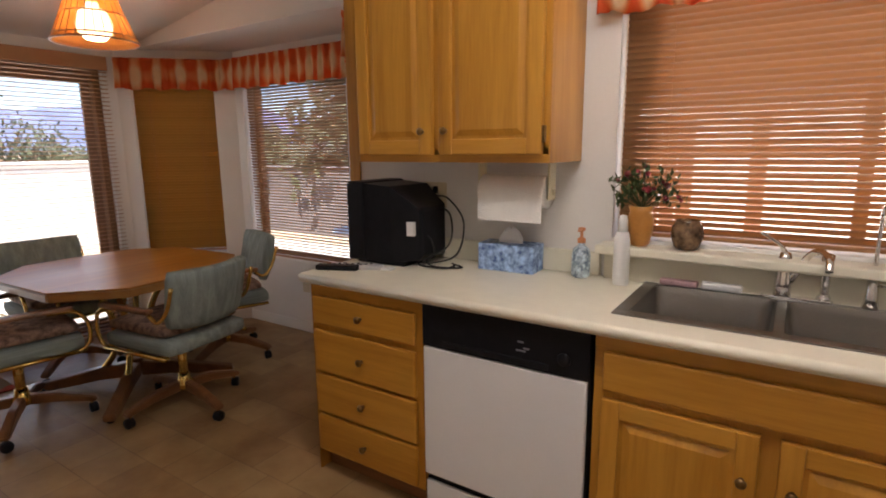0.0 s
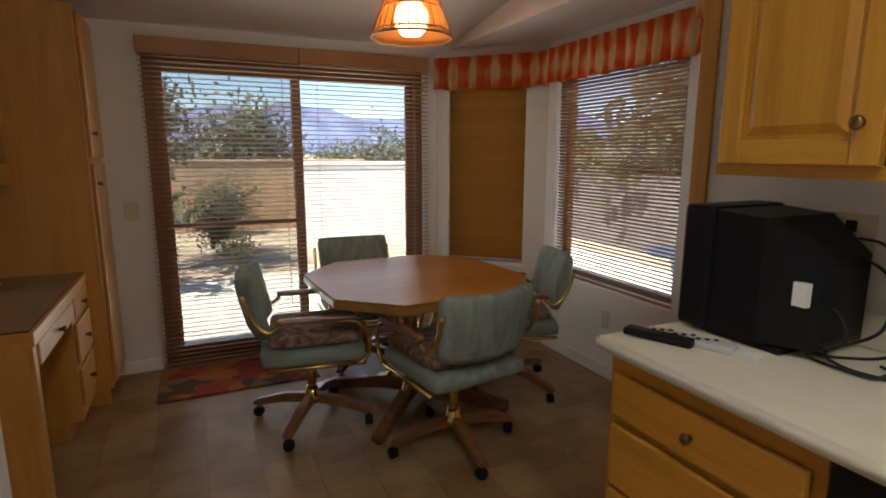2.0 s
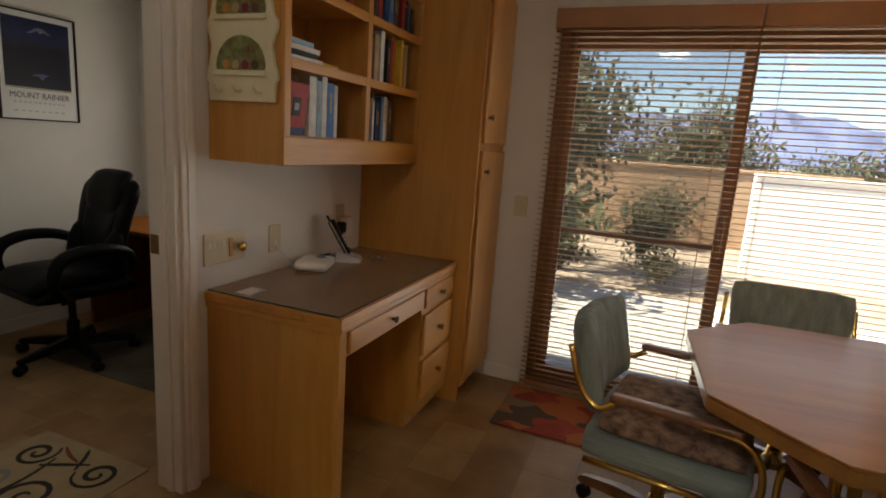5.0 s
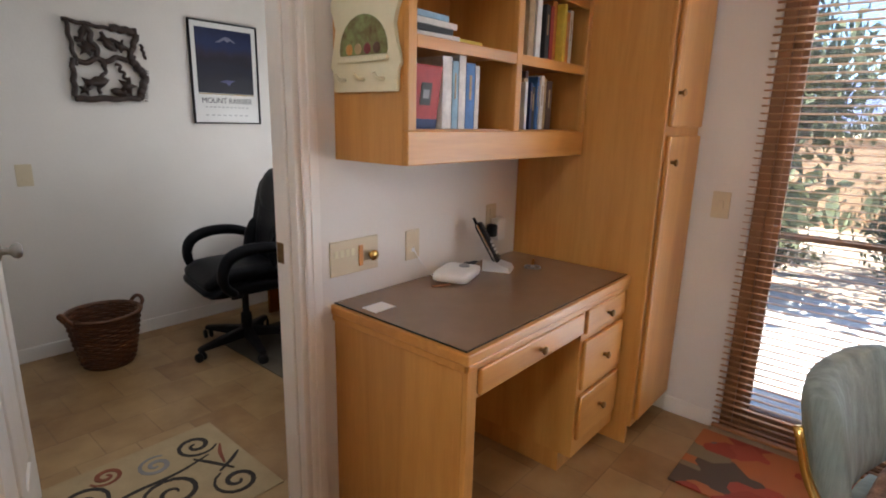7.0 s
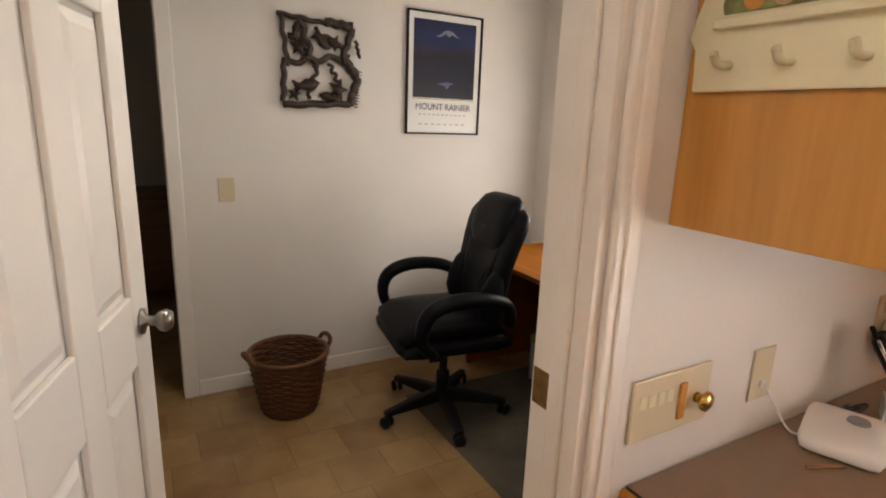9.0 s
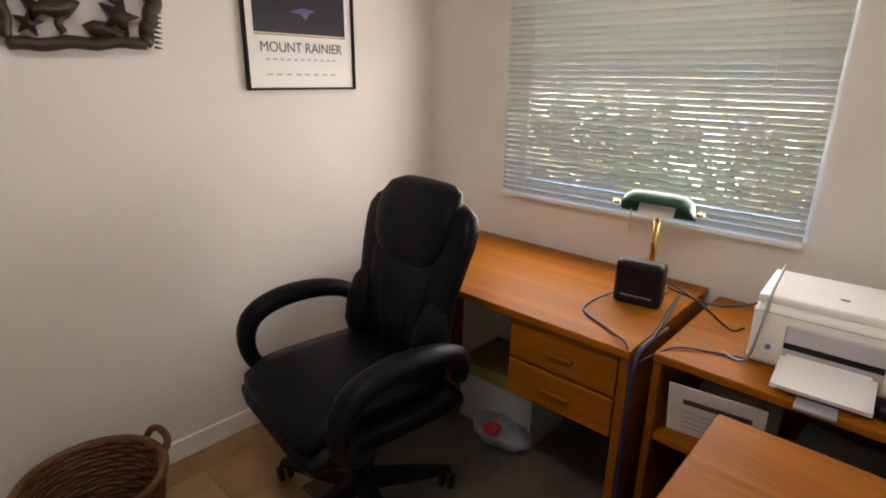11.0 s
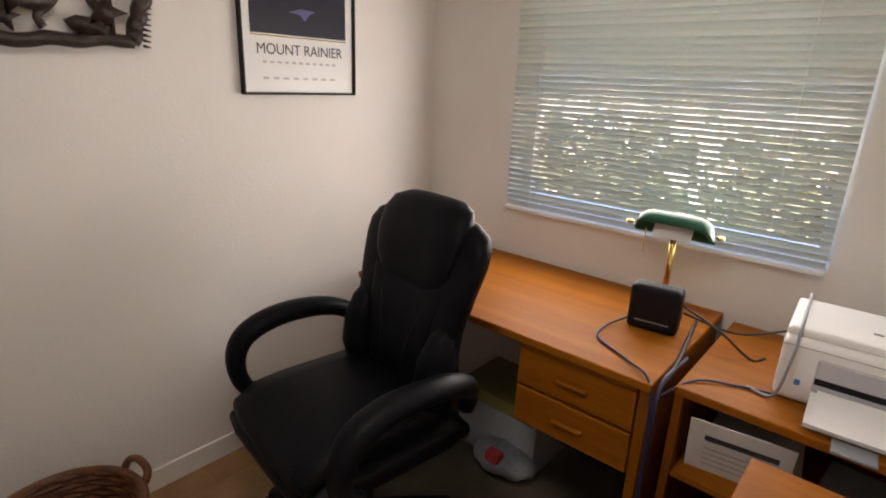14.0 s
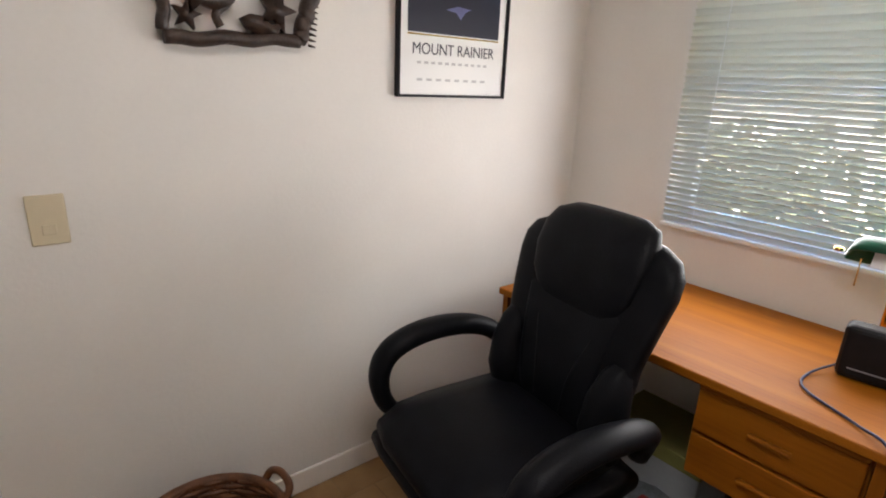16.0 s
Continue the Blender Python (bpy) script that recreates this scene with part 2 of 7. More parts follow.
BULB = glow("lit bulb glass", (1.0, 0.72, 0.42), 5.0)
# glow of the two added ceiling fixtures: opal for office, diffuser for kitchen
PALE_GLASS = glow("opal glass", (1.0, 0.97, 0.92), 0.8)
DIFFUSER = glow("fixture diffuser", (1.0, 0.97, 0.92), 3.0)
MIRROR = mat("silvered mirror", (0.60, 0.60, 0.53), 0.03, 1.0, var=0.0, bump=0)
TIN = mat("satin tin", (0.27, 0.25, 0.215), 0.36, 1.0, var=0.14, scale=18, bump=0.04, fine=90)
DARKTIN = mat("antiqued tin", (0.10, 0.085, 0.07), 0.36, 1.0, var=0.3, scale=30, bump=0.1, fine=120)
CARVED = mat("dark carved wood", (0.035, 0.02, 0.014), 0.42, var=0.4, scale=30, bump=0.6, fine=120)
WICKER = mat("brown wicker", (0.105, 0.036, 0.010), 0.42, var=0.4, scale=30, bump=0.6, fine=150)
PAPER = mat("white paper", (0.80, 0.80, 0.80), 0.85, var=0.02, bump=0.03)

# ---- mesh helpers ----


def part(name, bm, material, parent=None, label="", smooth=False):
    """Links a bmesh as one mesh object, under a thing or a part."""
    bmesh.ops.recalc_face_normals(bm, faces=bm.faces[:])
    me = bpy.data.meshes.new(name)
    bm.to_mesh(me)
    bm.free()
    me.materials.append(material)
    if smooth:
        for f in me.polygons:
            f.use_smooth = True
    ob = new(name, me)
    ob.parent = parent
    if label:
        ob["label"] = label
    return ob


def again(name, me, parent, m=None):
    """One more piece on a mesh that is there already."""
    ob = new(name, me)
    ob.parent = parent
    if m is not None:
        ob.matrix_basis = m
    return ob


def thing(name, m, label, category, group="", kind=""):
    ob = new(name)
    ob.empty_display_size = 0.1
    ob.matrix_basis = m
    return tagged(ob, label, category, group, kind)


def box(lo, hi, bevel=0.0, bm=None, seg=2):
    bm = bm or bmesh.new()
    lo, hi = Vector(lo), Vector(hi)
    v = bmesh.ops.create_cube(bm, size=1, matrix=Matrix.LocRotScale((lo + hi) / 2, None, [abs(a) for a in hi - lo]))["verts"]
    if bevel:
        bmesh.ops.bevel(bm, geom=list({e for w in v for e in w.link_edges}), offset=bevel, segments=seg, profile=0.5, affect="EDGES")
    return bm


def move(bm, m, verts=None):
    bmesh.ops.transform(bm, matrix=m, verts=verts or bm.verts[:])
    return bm


def loft(rings, bm=None, close=True, caps=True):
    """A skin over rings of equally many points."""
    bm = bm or bmesh.new()
    vs = [[bm.verts.new(p) for p in r] for r in rings]
    n = len(vs[0])
    for a, b in zip(vs, vs[1:]):
        for i in range(n if close else n - 1):
            j = (i + 1) % n
            bm.faces.new((a[i], a[j], b[j], b[i]))
    if caps and close:
        bm.faces.new(vs[0]), bm.faces.new(vs[-1])
    return bm


def lathe(profile, bm=None, seg=24, at=(0, 0, 0), caps=True):
    rings = [[(at[0] + r * math.cos(2 * math.pi * i / seg), at[1] + r * math.sin(2 * math.pi * i / seg), at[2] + z) for i in range(seg)] for r, z in profile]
    return loft(rings, bm, True, caps)


def tube(points, r, bm=None, seg=8, taper=None):
    """A round bar along points."""
    pts = [Vector(p) for p in points]
    rings, side = [], None
    for i, p in enumerate(pts):
        d = (pts[min(i + 1, len(pts) - 1)] - pts[max(i - 1, 0)]).normalized()
        if side is None:
            side = d.orthogonal().normalized()
        side = (side - d * side.dot(d)).normalized()
        up = d.cross(side)
        k = r * (1 + (taper - 1) * i / (len(pts) - 1)) if taper else r
        rings.append([p + k * (math.cos(2 * math.pi * j / seg) * side + math.sin(2 * math.pi * j / seg) * up) for j in range(seg)])
    return loft(rings, bm)


def curve(points, n=6):
    """Points of a smooth line through the given ones."""
    p = [Vector(q) for q in points]
    p = [2 * p[0] - p[1], *p, 2 * p[-1] - p[-2]]
    out = []
    for a, b, c, d in zip(p, p[1:], p[2:], p[3:]):
        for i in range(n):
            t = i / n
            out.append(0.5 * (2 * b + (c - a) * t + (2 * a - 5 * b + 4 * c - d) * t * t + (3 * b - a - 3 * c + d) * t ** 3))
    return [*out, p[-2]]


def slab(outline, z0, z1, bm=None, bevel=0.0):
    """An upright prism over a flat outline."""
    bm = bm or bmesh.new()
    n0 = set(bm.verts)
    loft([[(x, y, z0) for x, y in outline], [(x, y, z1) for x, y in outline]], bm)
    if bevel:
        vs = set(bm.verts) - n0
        bmesh.ops.bevel(bm, geom=list({e for v in vs for e in v.link_edges}), offset=bevel, segments=2, affect="EDGES")
    return bm


def soft(lo, hi, r, puff=0.0, seg=4):
    """A cushion: a box with wide rounding, its faces swollen a little."""
    bm = box(lo, hi)
    bmesh.ops.subdivide_edges(bm, edges=bm.edges[:], cuts=5, use_grid_fill=True)
    c, h = (Vector(lo) + Vector(hi)) / 2, (Vector(hi) - Vector(lo)) / 2
    for v in bm.verts:
        q = v.co - c
        inner = Vector([max(-(h[i] - r), min(h[i] - r, q[i])) for i in range(3)])
        d = q - inner
        if d.length > 1e-6:
            q = inner + d.normalized() * r
        u = [q[i] / h[i] for i in range(3)]
        k = min(range(3), key=lambda i: h[i])
        o = [i for i in range(3) if i != k]
        q[k] += puff * (1 - u[o[0]] ** 2) * (1 - u[o[1]] ** 2) * (1 if q[k] > 0 else -1)
        v.co = c + q
    return bm


def framed_door(w, h, t, stile, parent, m, vert, hori, knob=None, name="door", raised=True, knob_mat=None, metal="knob"):
    """A frame-and-panel door or drawer front, face towards -y, its lower corner at the pose m."""
    d = part(name, box((0, 0, 0), (w, t * 0.55, h)), vert, parent)
    d.matrix_basis = m
    for x0 in (0, w - stile):
        part("stile", box((x0, -t * 0.5, 0), (x0 + stile, 0.0, h), 0.004), vert, d)
    for z0 in (0, h - stile):
        part("rail", box((stile, -t * 0.49, z0), (w - stile, 0, z0 + stile), 0.004), hori, d)
    if raised:
        a = stile + 0.012
        rings = []
        for e, y in ((0, -0.001), (0.022, -t * 0.42), (0.03, -t * 0.42)):
            rings.append([(a + e, y, a + e), (w - a - e, y, a + e), (w - a - e, y, h - a - e), (a + e, y, h - a - e)])
        part("panel", loft(rings), vert, d)
    if knob:
        pull(d, knob[0], -t * 0.5, knob[1], knob_mat or OLDBRASS)
    return d


def pull(parent, x, y, z, material, r=0.015, name="knob"):
    b = lathe([(r * 0.55, 0), (r * 0.45, 0.008), (r * 0.55, 0.012), (r, 0.018), (r * 0.95, 0.024), (r * 0.4, 0.028), (0.001, 0.0285)], seg=14)
    move(b, pose(x, y, z, 90))
    return part(name, b, material, parent, smooth=True)


def plain_front(w, h, t, parent, m, material, knob=None, name="drawer", knob_mat=None):
    d = part(name, box((0, -t, 0), (w, 0, h), 0.007), material, parent)
    d.matrix_basis = m
    if knob:
        pull(d, knob[0], -t, knob[1], knob_mat or OLDBRASS)
    return d


def wall_run(name, p0, p1, z0, z1, thick, openings, material, label):
    """A wall whose inner face runs from p0 to p1 with the room at its right hand; openings as (from, to, bottom, top) along it."""
    p0, p1 = Vector((*p0, 0)), Vector((*p1, 0))
    length = (p1 - p0).length
    xs = sorted({0, length, *(a for o in openings for a in o[:2])})
    zs = sorted({z0, z1, *(a for o in openings for a in o[2:])})
    bm = bmesh.new()
    for a, b in zip(xs, xs[1:]):
        for c, d in zip(zs, zs[1:]):
            if not any(o[0] <= (a + b) / 2 <= o[1] and o[2] <= (c + d) / 2 <= o[3] for o in openings):
                box((a, 0, c), (b, thick, d), 0, bm)
    bmesh.ops.remove_doubles(bm, verts=bm.verts[:], dist=1e-5)
    seen, gone = {}, []
    for f in bm.faces:
        k = tuple(round(x, 4) for x in f.calc_center_median())
        if k in seen:
            gone += [f, seen[k]]
        seen[k] = f
    bmesh.ops.delete(bm, geom=list(set(gone)), context="FACES")
    ob = part(name, bm, material)
    ob.matrix_basis = Matrix.Translation(p0) @ Matrix.Rotation(math.atan2(p1.y - p0.y, p1.x - p0.x), 4, "Z")
    return tagged(ob, label, "wall", kind="structure")


# ---- structure ----
WX, NY, SY, DY0, DY1, OY = -4.44, 2.83, 2.12, -0.675, -0.80, -2.885
tagged(part("floor", box((-4.6, -5.2, -0.08), (1.75, 3.0, 0)), VINYL), "worn beige and tan stone-patterned vinyl floor", "floor", kind="structure")
H = 2.95
# inner faces run so that the room lies on the right hand
wall_run("wall_west", (WX, OY), (WX, 2.22), 0, H, 0.16, [(0.46, 1.629, 0.913, 2.03), (3.135, 5.005, 0.0, 2.05)], WALL, "off-white painted outer wall with sliding door and window")
wall_run("wall_diagonal", (WX, 2.22), (-3.83, NY), 0, H, 0.16, [(0.10, 0.70, 0.58, 2.03)], WALL, "off-white painted angled bay wall with window")
wall_run("wall_nook", (-3.83, NY), (-1.95, NY), 0, H, 0.16, [(0.09, 1.20, 0.565, 2.03)], WALL, "off-white painted bay wall with wide window")
wall_run("wall_return", (-1.95, NY + 0.16), (-1.95, SY), 0, H, 0.12, [], WALL, "off-white painted return of the bay")
wall_run("wall_sink", (-1.83, SY), (1.6, SY), 0, H, 0.16, [(1.245, 2.70, 1.06, 2.0)], WALL, "pale painted wall above the kitchen counter")
wall_run("wall_east", (1.6, SY + 0.16), (1.6, -5.2), 0, H, 0.12, [], WALL, "plain off-white end wall")
wall_run("wall_desk", (1.6, DY0), (WX, DY0), 0, H, 0.125, [(3.56, 4.38, 0.0, 2.03)], WALL, "off-white painted wall with an office doorway")
wall_run("wall_office_south", (1.6, OY), (WX - 0.16, OY), 0, H, 0.12, [(3.14, 3.88, 0.0, 2.03)], WALL, "off-white painted office wall")
wall_run("wall_office_north", (-2.95, DY1 - 0.001), (WX, DY1 - 0.001), 0, 2.25, 0.065, [], WALL, "off-white painted furred office wall")
# added wall out of view, bounces light back onto the window wall
wall_run("wall_office_bounce", (-1.40, DY1), (-1.40, OY), 0, 2.25, 0.10, [], WALL, "unseen off-white wall added to bounce light in the office")
wall_run("wall_hall_south", (1.6, -5.05), (WX - 0.16, -5.05), 0, H, 0.12, [], WALL, "plain white wall of the next room")
wall_run("wall_hall_west", (-3.2, -5.1), (-3.2, OY - 0.12), 0, H, 0.1, [], WALL, "plain white wall of the next room")

# vaulted kitchen ceiling, and the low flat ceilings of bay and office
cb = bmesh.new()
loft([[(-4.6, y, 2.20), (-4.44, y, 2.20), (0.2, y, 2.90), (1.75, y, 2.90), (1.75, y, 3.0), (-4.6, y, 3.0)] for y in (DY1, 2.30)], cb)
tagged(part("ceiling", cb, CEIL), "textured off-white vaulted kitchen ceiling", "ceiling", kind="structure")
tagged(part("ceiling_bay", box((-4.75, 2.302, 2.195), (1.75, 3.0, 2.96)), CEIL), "textured off-white low ceiling of the window bay", "ceiling", kind="structure")
tagged(part("ceiling_office", box((-4.6, -5.2, 2.25), (1.75, DY1 - 0.002, 2.96)), CEIL), "textured off-white office ceiling", "ceiling", kind="structure")


def trim_piece(name, lo, hi, material=TRIM, label="", bevel=0.005):
    return tagged(part(name, box(lo, hi, bevel), material), label or "white painted baseboard along the wall", "trim", kind="structure")


trim_piece("baseboard_west", (WX, -0.0, 0), (WX + 0.012, 0.22, 0.085))
trim_piece("baseboard_nook", (-3.82, NY - 0.012, 0), (-1.96, NY, 0.085))
trim_piece("baseboard_office", (WX, OY, 0), (-2.35, OY + 0.012, 0.085))
bb = trim_piece("baseboard_diagonal", (0, -0.012, 0), (0.86, 0, 0.085))
bb.matrix_basis = pose(WX, 2.22, 0, 0, 0, 45)
trim_piece("trim_corner", (-1.955, SY - 0.014, 0.92), (-1.885, SY - 0.001, 2.3), OAK_V, "brown wooden corner strip beside the bay")

# office doorway: casing and jambs
for nm, x0, x1 in (("casing_1", -2.85, -2.79), ("casing_2", -1.95, -1.875)):
    trim_piece(nm, (x0, DY0, 0), (x1, DY0 + 0.016, 2.10), TRIM, "white painted door casing", 0.006)
    trim_piece(nm + "_rib", (x0 + 0.015, DY0 + 0.014, 0), (x1 - 0.02, DY0 + 0.022, 2.085), TRIM, "white painted rib of the door casing", 0.003)
    trim_piece(nm + "_office", (x0, DY1 - 0.016, 0), (x1, DY1, 2.10), TRIM, "white painted door casing", 0.006)
trim_piece("casing_3", (-2.79, DY0, 2.03), (-1.95, DY0 + 0.015, 2.10), TRIM, "white painted door head casing")
for nm, x0, x1 in (("jamb_1", -2.785, -2.77), ("jamb_2", -1.975, -1.955)):
    trim_piece(nm, (x0, DY1, 0), (x1, DY0, 2.03), TRIM, "white painted door jamb", 0.002)
trim_piece("jamb_3", (-2.77, DY1, 2.015), (-1.975, DY0, 2.035), TRIM, "white painted door head jamb", 0.002)
trim_piece("door_stop", (-2.772, -0.745, 0), (-2.760, -0.71, 2.015), TRIM, "white painted door stop")
trim_piece("strike_plate", (-2.7735, -0.795, 0.93), (-2.7685, -0.755, 1.0), OLDBRASS, "dark brass strike plate in the door jamb", 0.001)
for nm, x0, x1 in (("casing_4", -2.345, -2.28), ("casing_5", -1.54, -1.47)):
    trim_piece(nm, (x0, OY, 0), (x1, OY + 0.016, 2.10), TRIM, "white painted door casing", 0.006)

# ---- windows and blinds ----


def window(name, width, z0, z1, depth, material, m, label, mull=()):
    """A window set in an opening, its inner face in the plane y = 0, the outside at +y."""
    w = thing(name, m, label, "window", kind="structure")
    f = 0.045
    y0, y1 = depth - 0.06, depth - 0.01
    fr = box((0, y0, z0), (f, y1, z1), 0.004)
    box((width - f, y0, z0), (width, y1, z1), 0.004, fr)
    box((f, y0, z0), (width - f, y1, z0 + f), 0.004, fr)
    box((f, y0, z1 - f), (width - f, y1, z1), 0.004, fr)
    for x in mull:
        box((x - 0.02, y0, z0 + f), (x + 0.02, y1, z1 - f), 0.004, fr)
    part("window_frame", fr, material, w)
    p = part("pane", box((f, depth - 0.038, z0 + f), (width - f, depth - 0.034, z1 - f)), GLASS, w)
    p.visible_shadow = False
    part("window_sill", box((0.0, 0.002, z0 - 0.002), (width, y0, z0 + 0.014), 0.004), TRIM, w)
    return w


def blind(width, z0, z1, m, material, rail, label, pitch, tilt, slat_w, group="", head=0.05, cords=(0.12, 0.88), depth=0.03):
    """A horizontal blind hanging in the plane y = 0, the room towards -y."""
    b = thing("window_blind", m, label, "window blind", group)
    part("headrail", box((0, -depth / 2, z1 - head), (width, depth / 2, z1), 0.004), rail, b)
    part("bottom_rail", box((0.002, -slat_w * 0.5, z0), (width - 0.002, slat_w * 0.5, z0 + 0.016), 0.004), rail, b)
    c, s = math.cos(radians(tilt)), math.sin(radians(tilt))
    rings = []
    for i in range(5):
        u = i / 4 - 0.5
        crown = 0.0036 * (1 - 4 * u * u)
        y, z = u * slat_w * c - crown * s, u * slat_w * s + crown * c
        rings.append([(0.003, y, z), (width - 0.003, y, z), (width - 0.003, y - 0.0004 * s, z + 0.0006), (0.003, y - 0.0004 * s, z + 0.0006)])
    first = part("slat", loft(rings), material, b)
    n = int((z1 - head - z0 - 0.02) / pitch)
    rnd = random.Random(n + int(width * 100))
    for i in range(n):
        mm = pose(0, 0, z0 + 0.022 + (i + 0.5) * (z1 - head - z0 - 0.02) / n, rnd.uniform(-0.45, 0.45), 0, 0)
        if i == 0:
            first.matrix_basis = mm
        else:
            again("slat", first.data, b, mm)
    for k in cords:
        for y in (-slat_w * 0.5, slat_w * 0.5):
            part("ladder_cord", tube([(width * k, y, z0 + 0.01), (width * k, y, z1 - head)], 0.0011, None, 5), rail, b)
    return b


FACE_W, FACE_N, FACE_D = pose(WX, 0, 0, 0, 0, 90), pose(0, NY, 0), pose(WX, 2.22, 0, 0, 0, 45)
# sliding glass door: an insect screen over its left half
sl = thing("door_1", FACE_W @ pose(0.25, 0, 0), "bronze-framed sliding glass door with a dark insect screen", "sliding door", kind="structure")
fr = box((0, 0.04, 0.0), (0.05, 0.14, 2.05), 0.004)
box((1.82, 0.04, 0), (1.87, 0.14, 2.05), 0.004, fr)
box((0.05, 0.04, 1.995), (1.82, 0.14, 2.05), 0.004, fr)
box((0.05, 0.04, 0.0), (1.82, 0.14, 0.035), 0.004, fr)
part("door_frame", fr, TANFRAME, sl)
for x0, x1, y in ((0.05, 0.965, 0.06), (0.905, 1.82, 0.10)):
    f = box((x0, y, 0.035), (x0 + 0.06, y + 0.03, 1.995), 0.004)
    box((x1 - 0.06, y, 0.035), (x1, y + 0.03, 1.995), 0.004, f)
    box((x0 + 0.06, y, 0.035), (x1 - 0.06, y + 0.03, 0.12), 0.004, f)
    box((x0 + 0.06, y, 1.93), (x1 - 0.06, y + 0.03, 1.995), 0.004, f)
    part("sash", f, TANFRAME, sl)
    p = part("pane", box((x0 + 0.06, y + 0.013, 0.12), (x1 - 0.06, y + 0.017, 1.93)), GLASS, sl)
    p.visible_shadow = False
sc = part("insect_screen", box((0.06, 0.128, 0.04), (0.94, 0.131, 1.99)), SCREEN, sl, "dark grey insect screen")
sc.visible_shadow = False
part("screen_bar", box((0.05, 0.122, 0.93), (0.95, 0.138, 0.96), 0.003), TANFRAME, sl)
part("door_handle", tube(curve([(0.925, 0.04, 0.9), (0.925, 0.01, 0.93), (0.925, 0.01, 1.08), (0.925, 0.04, 1.11)]), 0.009), TANFRAME, sl, smooth=True)
blind(0.955, 0.03, 2.12, FACE_W @ pose(0.235, -0.045, 0), BROWN_SLAT, BROWN_RAIL, "brown slatted blind lowered open over the sliding door", 0.030, -8, 0.028, "kitchen blinds", 0.10)
blind(0.945, 0.03, 2.12, FACE_W @ pose(1.195, -0.045, 0), BROWN_SLAT, BROWN_RAIL, "brown slatted blind lowered open over the sliding door", 0.030, -8, 0.028, "kitchen blinds", 0.10)
window("window_1", 0.60, 0.58, 2.03, 0.16, TRIM, FACE_D @ pose(0.10, 0, 0), "narrow bay window behind a shut blind")
blind(0.60, 0.605, 2.03, FACE_D @ pose(0.10, 0.03, 0), SHADE_SLAT, BROWN_RAIL, "brown slatted blind shut over the narrow bay window", 0.022, -72, 0.028, "kitchen blinds", 0.05, (0.2, 0.8))
window("window_2", 1.11, 0.565, 2.03, 0.16, TANFRAME, pose(-3.74, NY, 0), "wide bay window with a brown slatted blind")
blind(1.10, 0.575, 2.03, pose(-3.735, NY + 0.03, 0), BROWN_SLAT, BROWN_RAIL, "brown slatted blind lowered open over the wide bay window", 0.0225, -36, 0.027, "kitchen blinds", 0.05)
window("window_3", 1.455, 1.06, 2.0, 0.16, TANFRAME, pose(-0.585, SY, 0), "kitchen window above the sink behind a brown blind", (0.78,))
blind(1.43, 1.085, 2.0, pose(-0.572, SY + 0.035, 0), BROWN_SLAT, BROWN_RAIL, "brown slatted blind half shut over the sink window", 0.0225, -50, 0.027, "kitchen blinds", 0.05)
window("window_4", 1.169, 0.913, 2.03, 0.16, TRIM, FACE_W @ pose(-2.425, 0, 0), "office window behind a pale slatted blind")
blind(1.16, 0.905, 2.06, FACE_W @ pose(-2.42, -0.022, 0), GREY_SLAT, WHITE_P, "pale grey slatted blind lowered half shut over the office window", 0.0215, -53, 0.026, "", 0.04, (0.11, 0.86))

# ---- kitchen ----
CF, CT = 1.55, 0.915


def base_carcass(parent, w, top=0.875, body=0.875):
    part("body", box((0, 0.0, 0.10), (w, SY - CF - 0.004, body)), OAK_V, parent)
    if body < top:
        part("front_rail", box((0, 0.0, body), (w, 0.02, top)), OAK_H, parent)
    part("toe_kick", box((0.004, 0.06, 0), (w - 0.004, 0.10, 0.10)), LEGWOOD, parent)
    part("face_frame", box((0, -0.004, 0.835), (w, 0.0, top)), OAK_H, parent)


dr = thing("drawer_cabinet", pose(-1.685, CF, 0), "honey-oak base cabinet with four knobbed drawers", "cabinet", "base cabinets")
base_carcass(dr, 0.58)
for z, h in ((0.70, 0.125), (0.49, 0.185), (0.30, 0.175), (0.115, 0.17)):
    plain_front(0.53, h, 0.02, dr, pose(0.025, -0.004, z), OAK_H, (0.265, h / 2))
part("end_panel", box((-0.004, 0.0, 0.0), (0.0, SY - CF - 0.004, 0.875)), OAK_V, dr)

dw = thing("dishwasher", pose(-1.10, CF, 0), "white dishwasher with a black control panel under the counter", "dishwasher")
part("body", box((0.008, 0.0, 0.10), (0.628, 0.55, 0.872)), BLACK_P, dw)
part("control_panel", box((0.006, -0.022, 0.715), (0.63, 0.0, 0.872), 0.005), BLACK_P, dw)
part("door", box((0.012, -0.026, 0.20), (0.624, 0.0, 0.713), 0.006), WHITE_AP, dw, "white enamel front")
part("kick_plate", box((0.012, -0.016, 0.03), (0.624, 0.0, 0.165), 0.004), WHITE_AP, dw)
part("handle", box((0.10, -0.030, 0.722), (0.50, -0.022, 0.748), 0.004), BLACK_P, dw)
for x in (0.39, 0.41):
    part("button", box((x, -0.025, 0.80 - (x - 0.39)), (x + 0.022, -0.022, 0.806 - (x - 0.39)), 0.001), GREY_P, dw)
part("button", box((0.385, -0.025, 0.77), (0.42, -0.022, 0.776), 0.001), GREY_P, dw)
pull(dw, 0.555, -0.022, 0.78, BLACK_P, 0.022, "dial")

